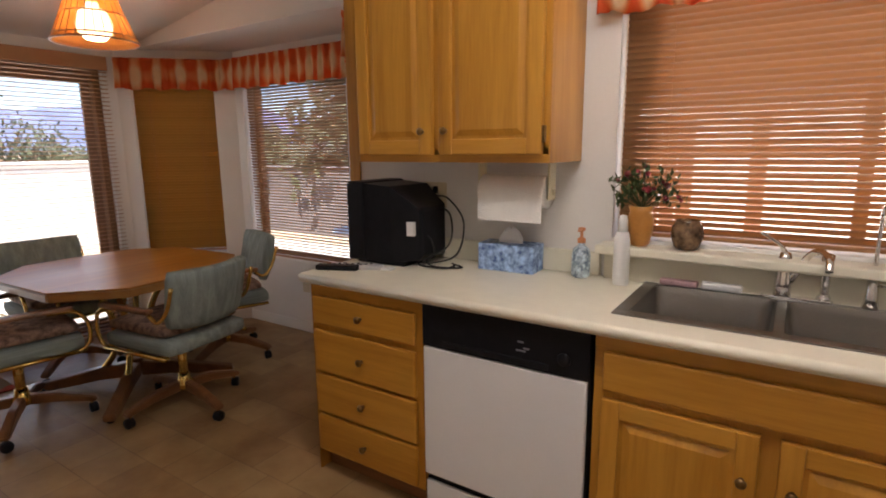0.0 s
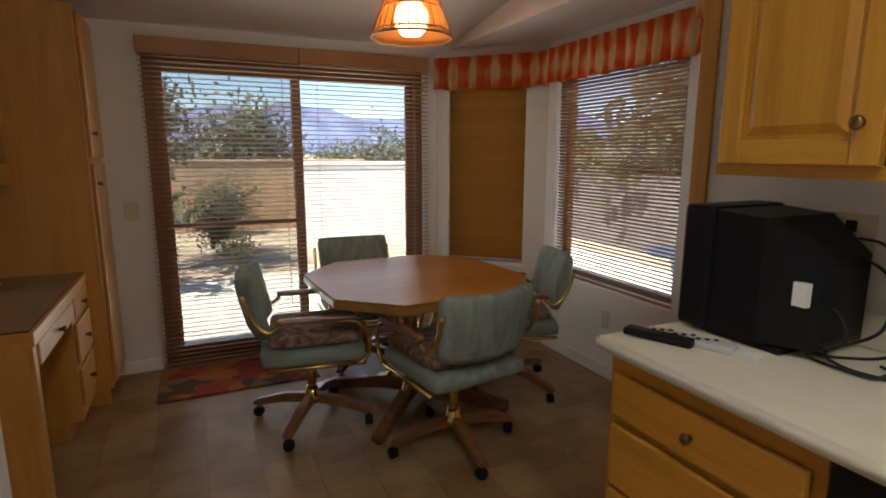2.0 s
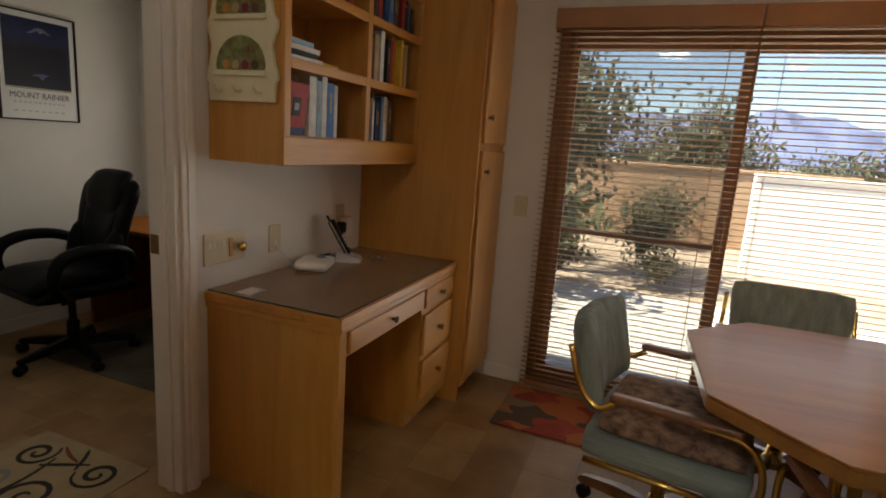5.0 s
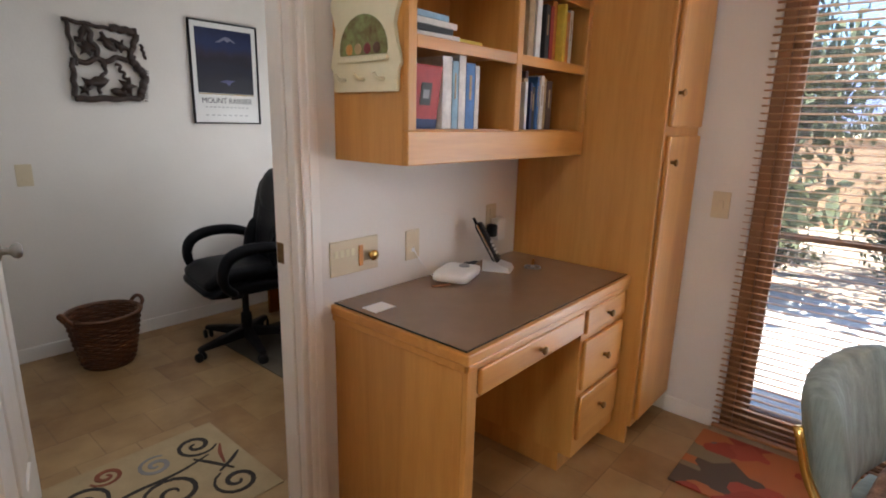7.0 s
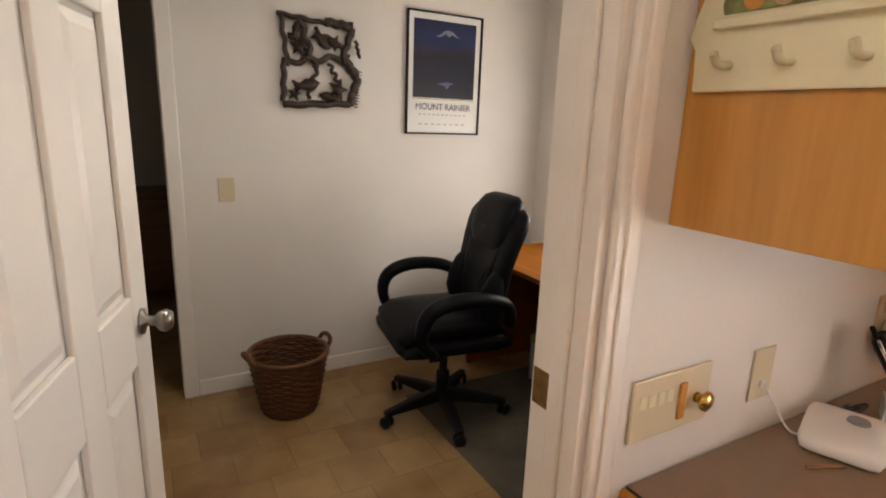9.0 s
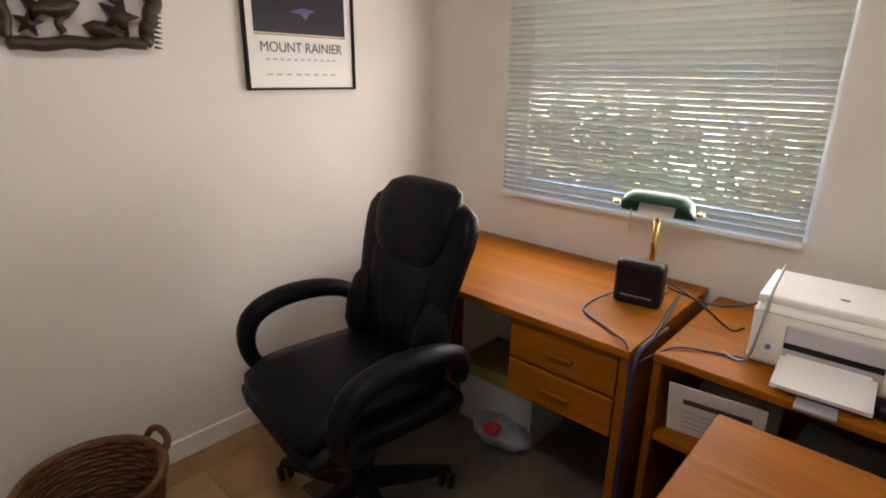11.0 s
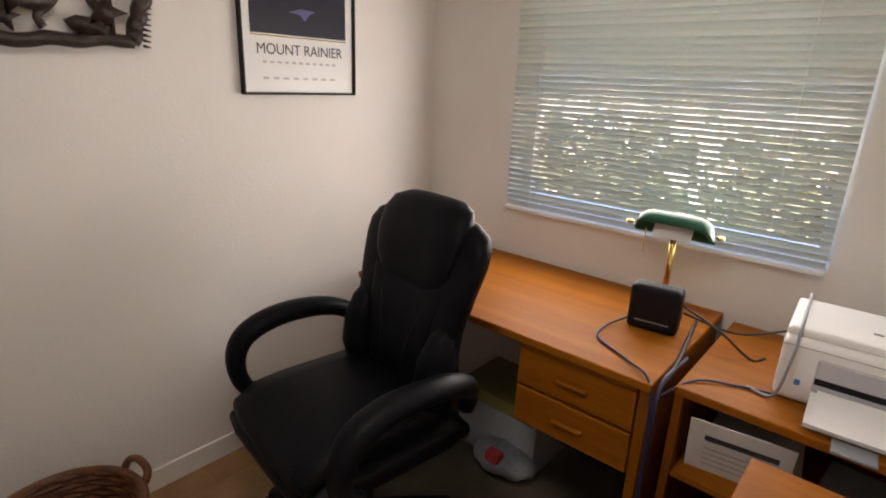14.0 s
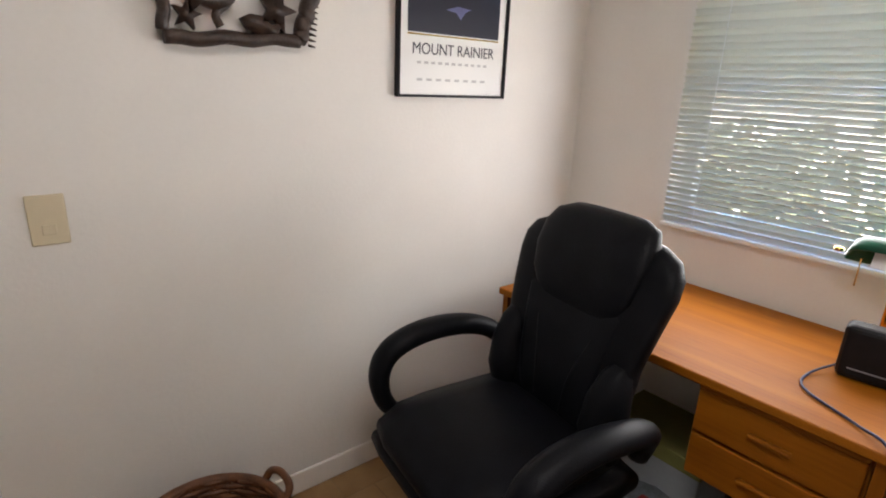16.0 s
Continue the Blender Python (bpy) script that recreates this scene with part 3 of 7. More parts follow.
sb = thing("sink_cabinet", pose(-0.46, CF, 0), "honey-oak sink base cabinet with two panel doors", "cabinet", "base cabinets")
base_carcass(sb, 0.95, body=0.735)
plain_front(0.885, 0.125, 0.02, sb, pose(0.03, -0.004, 0.70), OAK_H, name="false_front")
framed_door(0.42, 0.56, 0.022, 0.055, sb, pose(0.03, -0.014, 0.115), OAK_V, OAK_H, (0.385, 0.425))
framed_door(0.42, 0.56, 0.022, 0.055, sb, pose(0.495, -0.014, 0.115), OAK_V, OAK_H, (0.035, 0.425))
eb = thing("base_cabinet", pose(0.49, CF, 0), "honey-oak base cabinet with a panel door", "cabinet", "base cabinets")
base_carcass(eb, 0.60)
framed_door(0.54, 0.56, 0.022, 0.055, eb, pose(0.03, -0.014, 0.115), OAK_V, OAK_H, (0.035, 0.425))
plain_front(0.54, 0.125, 0.02, eb, pose(0.03, -0.004, 0.70), OAK_H, (0.27, 0.06))

ct = thing("countertop", pose(0, 0, 0), "cream laminate kitchen countertop with a sink cut-out", "countertop")
for x0, x1, y0, y1 in ((-1.715, -0.412, 1.515, SY - 0.001), (-0.412, 0.39, 1.515, 1.655), (-0.412, 0.39, 2.065, SY - 0.001), (0.39, 1.1, 1.515, SY - 0.001)):
    part("worktop", box((x0, y0, 0.877), (x1, y1, CT)), COUNTER, ct)
part("front_edge", tube([(-1.705, 1.518, 0.897), (1.1, 1.518, 0.897)], 0.0185, seg=12), COUNTER, ct, smooth=True)
part("end_edge", tube([(-1.712, 1.518, 0.897), (-1.712, SY - 0.02, 0.897)], 0.0185, seg=12), COUNTER, ct, smooth=True)
part("backsplash", box((-1.88, SY - 0.022, CT + 0.001), (-0.62, SY - 0.001, CT + 0.095), 0.005), COUNTER, ct)
part("window_ledge", box((-0.62, SY - 0.11, 1.022), (1.1, SY + 0.03, 1.058), 0.008), COUNTER, ct)
part("ledge_upstand", box((-0.60, SY - 0.04, CT + 0.001), (1.1, SY - 0.003, 1.021), 0.003), COUNTER, ct)

sk = thing("sink", pose(0, 0, 0), "brushed steel double-bowl sink set in the counter", "sink")
rim = bmesh.new()
for lo, hi in (((-0.44, 1.625, CT), (0.42, 1.672, CT + 0.006)), ((-0.44, 2.05, CT), (0.42, 2.10, CT + 0.006)), ((-0.44, 1.672, CT), (-0.395, 2.05, CT + 0.006)), ((0.375, 1.672, CT), (0.42, 2.05, CT + 0.006)), ((-0.012, 1.672, CT - 0.002), (0.018, 2.05, CT + 0.003))):
    box(lo, hi, 0.0025, rim)
part("rim", rim, STEEL, sk)
for x0, x1 in ((-0.395, -0.012), (0.018, 0.375)):
    rings = []
    for e, z, r in ((0, CT + 0.002, 0.03), (0.006, CT - 0.02, 0.04), (0.014, CT - 0.12, 0.05), (0.03, CT - 0.155, 0.05), (0.07, CT - 0.165, 0.05)):
        a = []
        for cx, cy, q in ((x1 - r - e, 2.05 - r - e, 0), (x0 + r + e, 2.05 - r - e, 90), (x0 + r + e, 1.672 + r + e, 180), (x1 - r - e, 1.672 + r + e, 270)):
            a += [(cx + r * math.cos(radians(q + k * 22.5)), cy + r * math.sin(radians(q + k * 22.5)), z) for k in range(5)]
        rings.append(a)
    bw = loft(rings, caps=False)
    bw.faces.new([v for v in bw.verts][-20:])
    part("bowl", bw, STEEL, sk, smooth=True)
    part("drain", lathe([(0.045, 0), (0.04, 0.004), (0.03, 0.002), (0.001, 0.002)], at=((x0 + x1) / 2, 1.86, CT - 0.164)), CHROME, sk, smooth=True)

fa = thing("faucet", pose(0.0, 2.075, CT + 0.006), "chrome kitchen faucet with a single lever", "faucet")
part("base", box((-0.06, -0.022, 0), (0.14, 0.022, 0.012), 0.008), CHROME, fa)
part("body", lathe([(0.026, 0.012), (0.024, 0.05), (0.021, 0.10), (0.023, 0.13), (0.015, 0.155), (0.001, 0.16)], seg=16), CHROME, fa, smooth=True)
part("lever", tube(curve([(0, 0, 0.15), (-0.02, -0.02, 0.185), (-0.075, -0.05, 0.225)]), 0.008, taper=0.7), CHROME, fa, smooth=True)
part("spout", tube(curve([(0.02, -0.005, 0.06), (0.06, -0.02, 0.15), (0.09, -0.06, 0.175), (0.11, -0.12, 0.165), (0.113, -0.15, 0.13)]), 0.011, seg=10), CHROME, fa, smooth=True)
sp = thing("sink_sprayer", pose(0.115, 2.08, CT + 0.006), "chrome pull-out sprayer beside the faucet", "sprayer")
part("holder", lathe([(0.022, 0), (0.02, 0.02), (0.013, 0.03)], seg=14), CHROME, sp, smooth=True)
part("nozzle", lathe([(0.012, 0.03), (0.014, 0.10), (0.02, 0.13), (0.018, 0.16), (0.001, 0.165)], seg=14), CHROME, sp, smooth=True)
ft = thing("water_filter_tap", pose(0.235, 2.075, CT + 0.006), "tall slim chrome filter tap at the sink", "tap")
part("base", lathe([(0.022, 0), (0.018, 0.03), (0.014, 0.09), (0.008, 0.10)], seg=14), CHROME, ft, smooth=True)
part("spout", tube(curve([(0, 0, 0.09), (0, 0, 0.27), (0.0, -0.02, 0.315), (0, -0.06, 0.33), (0, -0.10, 0.30), (0, -0.105, 0.27)]), 0.006, seg=8), CHROME, ft, smooth=True)
part("lever", tube([(0.01, 0, 0.075), (0.05, -0.01, 0.08)], 0.005), CHROME, ft, smooth=True)

PURPLE = mat("mauve sponge", (0.42, 0.27, 0.28), 0.95, var=0.12, scale=60, bump=0.6)
tagged(part("sponge", box((-0.385, 2.055, CT + 0.007), (-0.255, 2.10, CT + 0.03), 0.006), PURPLE), "mauve sponge on the sink rim", "sponge")
tagged(part("scrub_pad", box((-0.245, 2.052, CT + 0.007), (-0.115, 2.10, CT + 0.034), 0.008), WHITE_P), "white scrubbing pad on the sink rim", "sponge")
YEL = mat("yellow sponge", (0.75, 0.60, 0.05), 0.95, var=0.12, scale=60, bump=0.6)
tagged(part("sponge", box((0.335, 2.06, CT + 0.007), (0.41, 2.10, CT + 0.03), 0.006), YEL), "yellow sponge on the sink rim", "sponge")

SOAP = mat("blue soap label", (0.12, 0.24, 0.42), 0.3, var=0.5, scale=45, bump=0, col2=(0.5, 0.6, 0.65))
ORANGE = mat("orange pump plastic", (0.62, 0.24, 0.10), 0.4, var=0.05)
bo = thing("soap_bottle", pose(-0.685, 2.055, CT), "blue patterned soap bottle with an orange pump", "bottle")
part("bottle", lathe([(0.03, 0), (0.037, 0.008), (0.036, 0.09), (0.03, 0.115), (0.012, 0.128), (0.012, 0.14)], seg=18), SOAP, bo, smooth=True)
part("pump", lathe([(0.016, 0.138), (0.016, 0.155), (0.006, 0.16), (0.006, 0.185), (0.014, 0.187), (0.014, 0.198), (0.001, 0.2)], seg=14), ORANGE, bo, smooth=True)
part("nozzle", tube([(0, 0, 0.193), (0.0, -0.035, 0.19)], 0.005), ORANGE, bo)
b2 = thing("spray_bottle", pose(-0.515, 2.01, CT), "slim white plastic bottle on the counter", "bottle")
part("bottle", lathe([(0.027, 0), (0.03, 0.006), (0.029, 0.17), (0.022, 0.20)], seg=18), WHITE_P, b2, smooth=True)
part("cap", lathe([(0.018, 0.2), (0.018, 0.24), (0.012, 0.262), (0.001, 0.265)], seg=16), WHITE_P, b2, smooth=True)

TERRA = mat("tan glazed clay", (0.50, 0.22, 0.045), 0.35, var=0.15, scale=12)
BERRY = mat("red berries", (0.16, 0.015, 0.02), 0.4, var=0.3, scale=20)
LEAF = mat("dried green leaves", (0.05, 0.075, 0.02), 0.7, var=0.4, scale=20)
va = thing("flower_vase", pose(-0.47, 2.08, 1.058), "tan vase of dried red and green flowers on the ledge", "vase")
part("vase", lathe([(0.028, 0), (0.036, 0.01), (0.046, 0.06), (0.048, 0.10), (0.04, 0.13), (0.046, 0.15), (0.040, 0.15), (0.034, 0.13), (0.001, 0.12)], seg=20), TERRA, va, smooth=True)
rnd = random.Random(5)
lv = bmesh.new()
for i in range(46):
    a, e, r = rnd.uniform(0, 6.28), rnd.uniform(0.15, 1.4), rnd.uniform(0.05, 0.14)
    tip = Vector((r * math.cos(a) * math.cos(e) * 1.2, r * math.sin(a) * math.cos(e) * 0.6, 0.15 + r * math.sin(e) * 1.1))
    part("stem", tube([(0, 0, 0.14), tip * 0.6 + Vector((0, 0, 0.06)), tip], 0.0015, None, 4), LEAF, va)
    if i % 3 == 0:
        be = bmesh.new()
        bmesh.ops.create_icosphere(be, subdivisions=1, radius=rnd.uniform(0.008, 0.016), matrix=Matrix.Translation(tip))
        part("flower", be, BERRY, va, "dark red dried flower", True)
    for k in range(4):
        q = Matrix.Translation(tip + Vector((rnd.uniform(-1, 1), rnd.uniform(-1, 1), rnd.uniform(-1, 1))) * 0.015) @ Euler((rnd.uniform(0, 6), rnd.uniform(0, 6), rnd.uniform(0, 6))).to_matrix().to_4x4()
        vs = [lv.verts.new(q @ Vector(p)) for p in ((0, -0.004, 0), (0.014, -0.008, 0.003), (0.034, 0, 0), (0.014, 0.008, 0.003))]
        lv.faces.new(vs)
part("foliage", lv, LEAF, va)
POT = mat("mottled brown glaze", (0.07, 0.035, 0.02), 0.18, var=0.5, scale=24, col2=(0.17, 0.10, 0.05))
pt = thing("round_pot", pose(-0.305, 2.075, 1.058), "round mottled brown glazed pot on the ledge", "pot")
part("pot", lathe([(0.03, 0), (0.042, 0.008), (0.056, 0.05), (0.052, 0.085), (0.04, 0.10), (0.042, 0.108), (0.036, 0.105), (0.03, 0.09), (0.001, 0.08)], seg=22), POT, pt, smooth=True)

# paper towel under the wall cabinet
TOWEL = mat("embossed paper towel", (0.82, 0.81, 0.78), 0.95, var=0.02, scale=30, bump=0.6, fine=140)
pr = thing("paper_towel_holder", pose(-0.935, 1.97, 1.255), "white paper towel roll on a wooden under-cabinet holder", "paper towel")
part("roll", move(lathe([(0.02, -0.14), (0.064, -0.14), (0.065, -0.138), (0.065, 0.138), (0.064, 0.14), (0.02, 0.14)], seg=32), pose(0, 0, 0, 0, 90)), TOWEL, pr, smooth=True)
part("loose_sheet", box((-0.138, -0.066, -0.115), (0.138, -0.0645, 0.0)), TOWEL, pr)
for s in (-0.158, 0.146):
    part("bracket", box((s, -0.03, -0.03), (s + 0.012, 0.03, 0.113), 0.004), IVORY, pr)
part("rod", tube([(-0.16, 0, 0), (0.165, 0, 0)], 0.012, seg=10), IVORY, pr)

# wall cabinet
uc = thing("wall_cabinet", pose(-1.60, 1.79, 1.372), "honey-oak wall cabinet with two raised-panel doors", "cabinet")
part("body", box((0, 0.0, 0.03), (0.875, SY - 1.79 - 0.001, 0.80)), OAK_V, uc)
part("side", box((0.875, 0.0, 0.0), (0.88, SY - 1.79 - 0.001, 0.80)), PALE_V, uc, "pale wood-grain side")
part("bottom_rail", box((0, 0.0, 0.0), (0.875, 0.02, 0.05)), OAK_H, uc)
part("bottom", box((0.0, 0.021, 0.012), (0.875, SY - 1.79 - 0.002, 0.029)), PALE_H, uc)
framed_door(0.375, 0.745, 0.022, 0.058, uc, pose(0.02, -0.013, 0.03), OAK_V, OAK_H, (0.335, 0.09))
framed_door(0.425, 0.745, 0.022, 0.058, uc, pose(0.43, -0.013, 0.03), OAK_V, OAK_H, (0.032, 0.09))
part("hinge", box((0.858, -0.026, 0.07), (0.87, -0.012, 0.13), 0.003), OLDBRASS, uc)
part("hinge", box((0.858, -0.026, 0.66), (0.87, -0.012, 0.72), 0.003), OLDBRASS, uc)

# television, its screen towards the table
tv = thing("television", pose(-1.70, 1.80, CT), "small black tube television turned towards the table", "television")
part("bezel", box((0.0, 0, 0.012), (0.10, 0.31, 0.37), 0.012), BLACK_P, tv)
part("shell", loft([[(0.10, 0.008, 0.02), (0.10, 0.302, 0.02), (0.10, 0.302, 0.362), (0.10, 0.008, 0.362)], [(0.24, 0.012, 0.02), (0.24, 0.298, 0.02), (0.24, 0.298, 0.352), (0.24, 0.012, 0.352)], [(0.36, 0.06, 0.03), (0.36, 0.27, 0.03), (0.36, 0.27, 0.26), (0.36, 0.06, 0.26)], [(0.37, 0.08, 0.05), (0.37, 0.25, 0.05), (0.37, 0.25, 0.24), (0.37, 0.08, 0.24)]]), BLACK_P, tv)
scr = mat("dark picture tube", (0.02, 0.022, 0.025), 0.1, var=0.05, bump=0)
part("screen", box((-0.003, 0.03, 0.07), (0.004, 0.28, 0.34), 0.003), scr, tv)
part("foot", box((0.03, 0.03, 0), (0.30, 0.28, 0.02), 0.004), BLACK_P, tv)
part("label", box((0.315, 0.032, 0.14), (0.35, 0.052, 0.20), 0.001), PAPER, tv, "white rating sticker")
cb = thing("power_cables", pose(-1.36, 1.95, CT), "tangle of black power cables on the counter", "cable")
for i, pts in enumerate(([(0.0, 0.09, 0.30), (0.08, 0.06, 0.29), (0.18, 0.02, 0.2), (0.16, 0.0, 0.06), (0.05, -0.02, 0.012), (-0.02, -0.03, 0.008)],
                         [(0.0, 0.08, 0.26), (0.1, 0.04, 0.22), (0.12, 0.0, 0.1), (0.02, -0.03, 0.02), (0.1, -0.07, 0.008), (0.2, -0.03, 0.008), (0.12, 0.02, 0.008)],
                         [(-0.05, -0.02, 0.12), (0.04, -0.04, 0.13), (0.07, -0.05, 0.06), (0.0, -0.07, 0.01), (0.14, -0.08, 0.008), (0.16, -0.02, 0.01)])):
    part("cable", tube(curve(pts, 8), 0.0042, seg=6), RUBBER, cb, smooth=True)


def cover_plate(name, m, label, w=0.075, h=0.118, kind_of="outlet", slots=(), material=ALMOND):
    """A wall plate whose face looks towards -y."""
    o = thing(name, m, label, kind_of)
    part("plate", box((-w / 2, -0.006, -h / 2), (w / 2, -0.001, h / 2), 0.003), material, o)
    for k, (x, z, a, b2, mt) in enumerate(slots):
        part("toggle" if kind_of == "light switch" else "socket", box((x - a, -0.011, z - b2), (x + a, -0.006, z + b2), 0.002), mt, o)
    return o


TW = ((0, 0.025, 0.014, 0.016, BLACK_P), (0, -0.025, 0.014, 0.016, BLACK_P))
cover_plate("power_outlet", pose(-1.42, SY, 1.21), "almond double power outlet with plugs behind the television", slots=TW, h=0.12, w=0.12)
ROCK = ((0, 0, 0.012, 0.02, ALMOND),)
cover_plate("light_switch", FACE_W @ pose(0.13, 0, 1.065), "almond light switch beside the sliding door", kind_of="light switch", slots=ROCK)
cover_plate("power_outlet", pose(-3.13, NY, 0.385), "almond power outlet low on the bay wall", slots=((0, 0.025, 0.014, 0.016, ALMOND), (0, -0.025, 0.014, 0.016, ALMOND)))

rc = thing("remote_control", pose(-1.62, 1.645, CT, 0, 0, 22), "long black remote control on the counter", "remote control")
part("body", box((-0.095, -0.024, 0), (0.095, 0.024, 0.022), 0.007), BLACK_P, rc)
r2 = thing("remote_control", pose(-1.565, 1.70, CT, 0, 0, 22), "grey and black remote control on the counter", "remote control")
part("body", box((-0.12, -0.026, 0), (0.12, 0.026, 0.02), 0.006), mat("silver plastic", (0.55, 0.55, 0.55), 0.35, var=0.04), r2)
for i in range(9):
    part("button", box((-0.10 + i * 0.02, -0.014 + 0.011 * (i % 3), 0.02), (-0.088 + i * 0.02, -0.004 + 0.011 * (i % 3), 0.0235), 0.001), BLACK_P, r2)
r3 = thing("white_remote", pose(-1.46, 1.745, CT, 0, 0, 14), "small white plastic remote on the counter", "remote control")
part("body", box((-0.06, -0.02, 0), (0.06, 0.02, 0.012), 0.004), WHITE_P, r3)

TISSUE = mat("blue patterned card", (0.08, 0.17, 0.55), 0.6, var=0.4, scale=42, bump=0.02, col2=(0.36, 0.52, 0.80))
tb = thing("tissue_box", pose(-0.985, 2.035, CT, 0, 0, 2), "blue patterned tissue box with a tissue pulled up", "tissue box")
part("box", box((-0.125, -0.06, 0), (0.125, 0.06, 0.115), 0.003), TISSUE, tb)
tis = loft([[(0.06 * math.cos(a) * k, 0.014 * math.sin(a) * k + 0.004 * math.sin(5 * a), z + 0.012 * math.cos(3 * a) * (z - 0.11) * 10) for a in [i * math.pi / 8 for i in range(16)]] for k, z in ((0.9, 0.112), (0.95, 0.135), (0.55, 0.165), (0.12, 0.18))])
part("tissue", tis, PAPER, tb, "white paper tissue", True)


# valances of gathered orange checked cloth
def check_mat():
    m, n, l, p = nodes_of("orange checked cloth")
    tc = n.new("ShaderNodeTexCoord")
    w1, w2 = n.new("ShaderNodeTexWave"), n.new("ShaderNodeTexWave")
    w1.bands_direction, w2.bands_direction = "X", "Z"
    w1.inputs["Scale"].default_value, w2.inputs["Scale"].default_value = 2.9, 1.5
    for w in (w1, w2):
        w.inputs["Distortion"].default_value = 2.2
        l.new(tc.outputs["Object"], w.inputs[0])
    ad = n.new("ShaderNodeMath")
    ad.operation = "MULTIPLY_ADD"
    ad.inputs[1].default_value = 0.42
    l.new(w2.outputs[1], ad.inputs[0])
    sc2 = n.new("ShaderNodeMath")
    sc2.operation, sc2.inputs[1].default_value = "MULTIPLY", 0.62
    l.new(w1.outputs[1], sc2.inputs[0]), l.new(sc2.outputs[0], ad.inputs[2])
    r = n.new("ShaderNodeValToRGB")
    r.color_ramp.elements[0].position, r.color_ramp.elements[0].color = 0.28, (0.70, 0.11, 0.025, 1)
    r.color_ramp.elements[1].position, r.color_ramp.elements[1].color = 0.80, (0.82, 0.62, 0.36, 1)
    e = r.color_ramp.elements.new(0.52)
    e.color = (0.78, 0.27, 0.09, 1)
    l.new(ad.outputs[0], r.inputs[0]), l.new(r.outputs[0], p.inputs["Base Color"])
    p.inputs["Roughness"].default_value = 0.9
    t, x = n.new("ShaderNodeBsdfTranslucent"), n.new("ShaderNodeMixShader")
    x.inputs[0].default_value = 0.35
    l.new(r.outputs[0], t.inputs[0])
    l.new(p.outputs[0], x.inputs[1]), l.new(t.outputs[0], x.inputs[2]), l.new(x.outputs[0], n["Material Output"].inputs[0])
    return m


CHECK = check_mat()


def valance(path, z0, z1, label, seed=1):
    """Gathered cloth hung along a line, in world places."""
    rnd = random.Random(seed)
    p = [Vector((*q, 0)) for q in path]
    cols, s = [], 0.0
    for a, b in zip(p, p[1:]):
        d = b - a
        n = max(2, int(d.length / 0.008))
        nor = Vector((d.y, -d.x, 0)).normalized()
        for i in range(n):
            s += d.length / n
            f = 0.012 * math.sin(s * 95 + 1.5 * math.sin(s * 17)) + 0.006 * math.sin(s * 41)
            low = z0 + 0.008 * math.sin(s * 33) + rnd.uniform(-0.002, 0.002)
            col = []
            for k, z in enumerate((z1, z1 - 0.02, z1 - 0.045, z1 - 0.06, (z1 + z0) / 2, low + 0.03, low)):
                g = (0.5, 0.7, 0.25, 0.35, 0.9, 1.2, 1.3)[k]
                col.append(a + d * (i / n) + nor * (0.02 + f * g) + Vector((0, 0, z)))
            cols.append(col)
    bm = loft(cols, close=False)
    v = thing("valance", pose(0, 0, 0), label, "valance", "valances")
    c = part("cloth", bm, CHECK, v, smooth=True)
    so = c.modifiers.new("thick", "SOLIDIFY")
    so.thickness = 0.002
    rod = bmesh.new()
    tube([(q.x, q.y, z1 - 0.03) for q in p], 0.008, rod)
    part("rod", rod, TRIM, v)
    return v


valance([(-4.40, 2.20), (-3.85, 2.755), (-2.50, 2.755), (-2.36, 2.70), (-1.98, 2.16)], 1.895, 2.125, "gathered orange and cream checked valance over the bay windows", 3)
valance([(-0.66, SY - 0.03), (0.95, SY - 0.03)], 1.90, 2.13, "gathered orange and cream checked valance over the sink window", 4)

# pendant lamp over the table
WOVEN = weave_mat("woven amber shade", (0.58, 0.24, 0.05), 0.4)
pl = thing("pendant_lamp", pose(-3.36, 1.60, 2.03), "amber woven pendant lamp lit over the table", "pendant lamp")
sh = lathe([(0.215, 0.0), (0.2, 0.03), (0.155, 0.15), (0.12, 0.26), (0.1, 0.305)], seg=40, caps=False)
shade_part = part("shade", sh, WOVEN, pl, smooth=True)
sm = shade_part.modifiers.new("thick", "SOLIDIFY")
sm.thickness = 0.003
rg = bmesh.new()
for r, z, w in ((0.216, 0.0, 0.006), (0.202, 0.028, 0.004), (0.158, 0.145, 0.004), (0.101, 0.303, 0.005)):
    tube([(r * math.cos(i * math.pi / 20), r * math.sin(i * math.pi / 20), z) for i in range(41)], w, rg, 6)
part("hoop", rg, LEGWOOD, pl)
rb = bmesh.new()
for i in range(28):
    a = i * math.pi / 14
    tube([(r * math.cos(a), r * math.sin(a), z) for r, z in ((0.217, 0.0), (0.157, 0.15), (0.102, 0.303))], 0.0022, rb, 4)
part("rib", rb, LEGWOOD, pl)
gl = part("globe", lathe([(0.001, 0.005), (0.05, 0.015), (0.082, 0.05), (0.092, 0.095), (0.08, 0.145), (0.05, 0.178), (0.03, 0.185), (0.03, 0.21), (0.001, 0.21)], seg=24), BULB, pl, "lit frosted globe", True)
part("stem", tube([(0, 0, 0.2), (0, 0, 0.345)], 0.012), OLDBRASS, pl)

# assumed fixture around the kitchen fill lamp, out of view
kl = thing("added_ceiling_light", pose(-0.15, 0.80, 2.72), "white box fixture over the kitchen, unseen and assumed", "ceiling light")
part("frame", box((-0.62, -0.2, 0.03), (0.62, 0.2, 0.2), 0.01), TRIM, kl)
part("diffuser", box((-0.6, -0.18, 0.0), (0.6, 0.18, 0.029), 0.008), DIFFUSER, kl, "lit white diffuser")

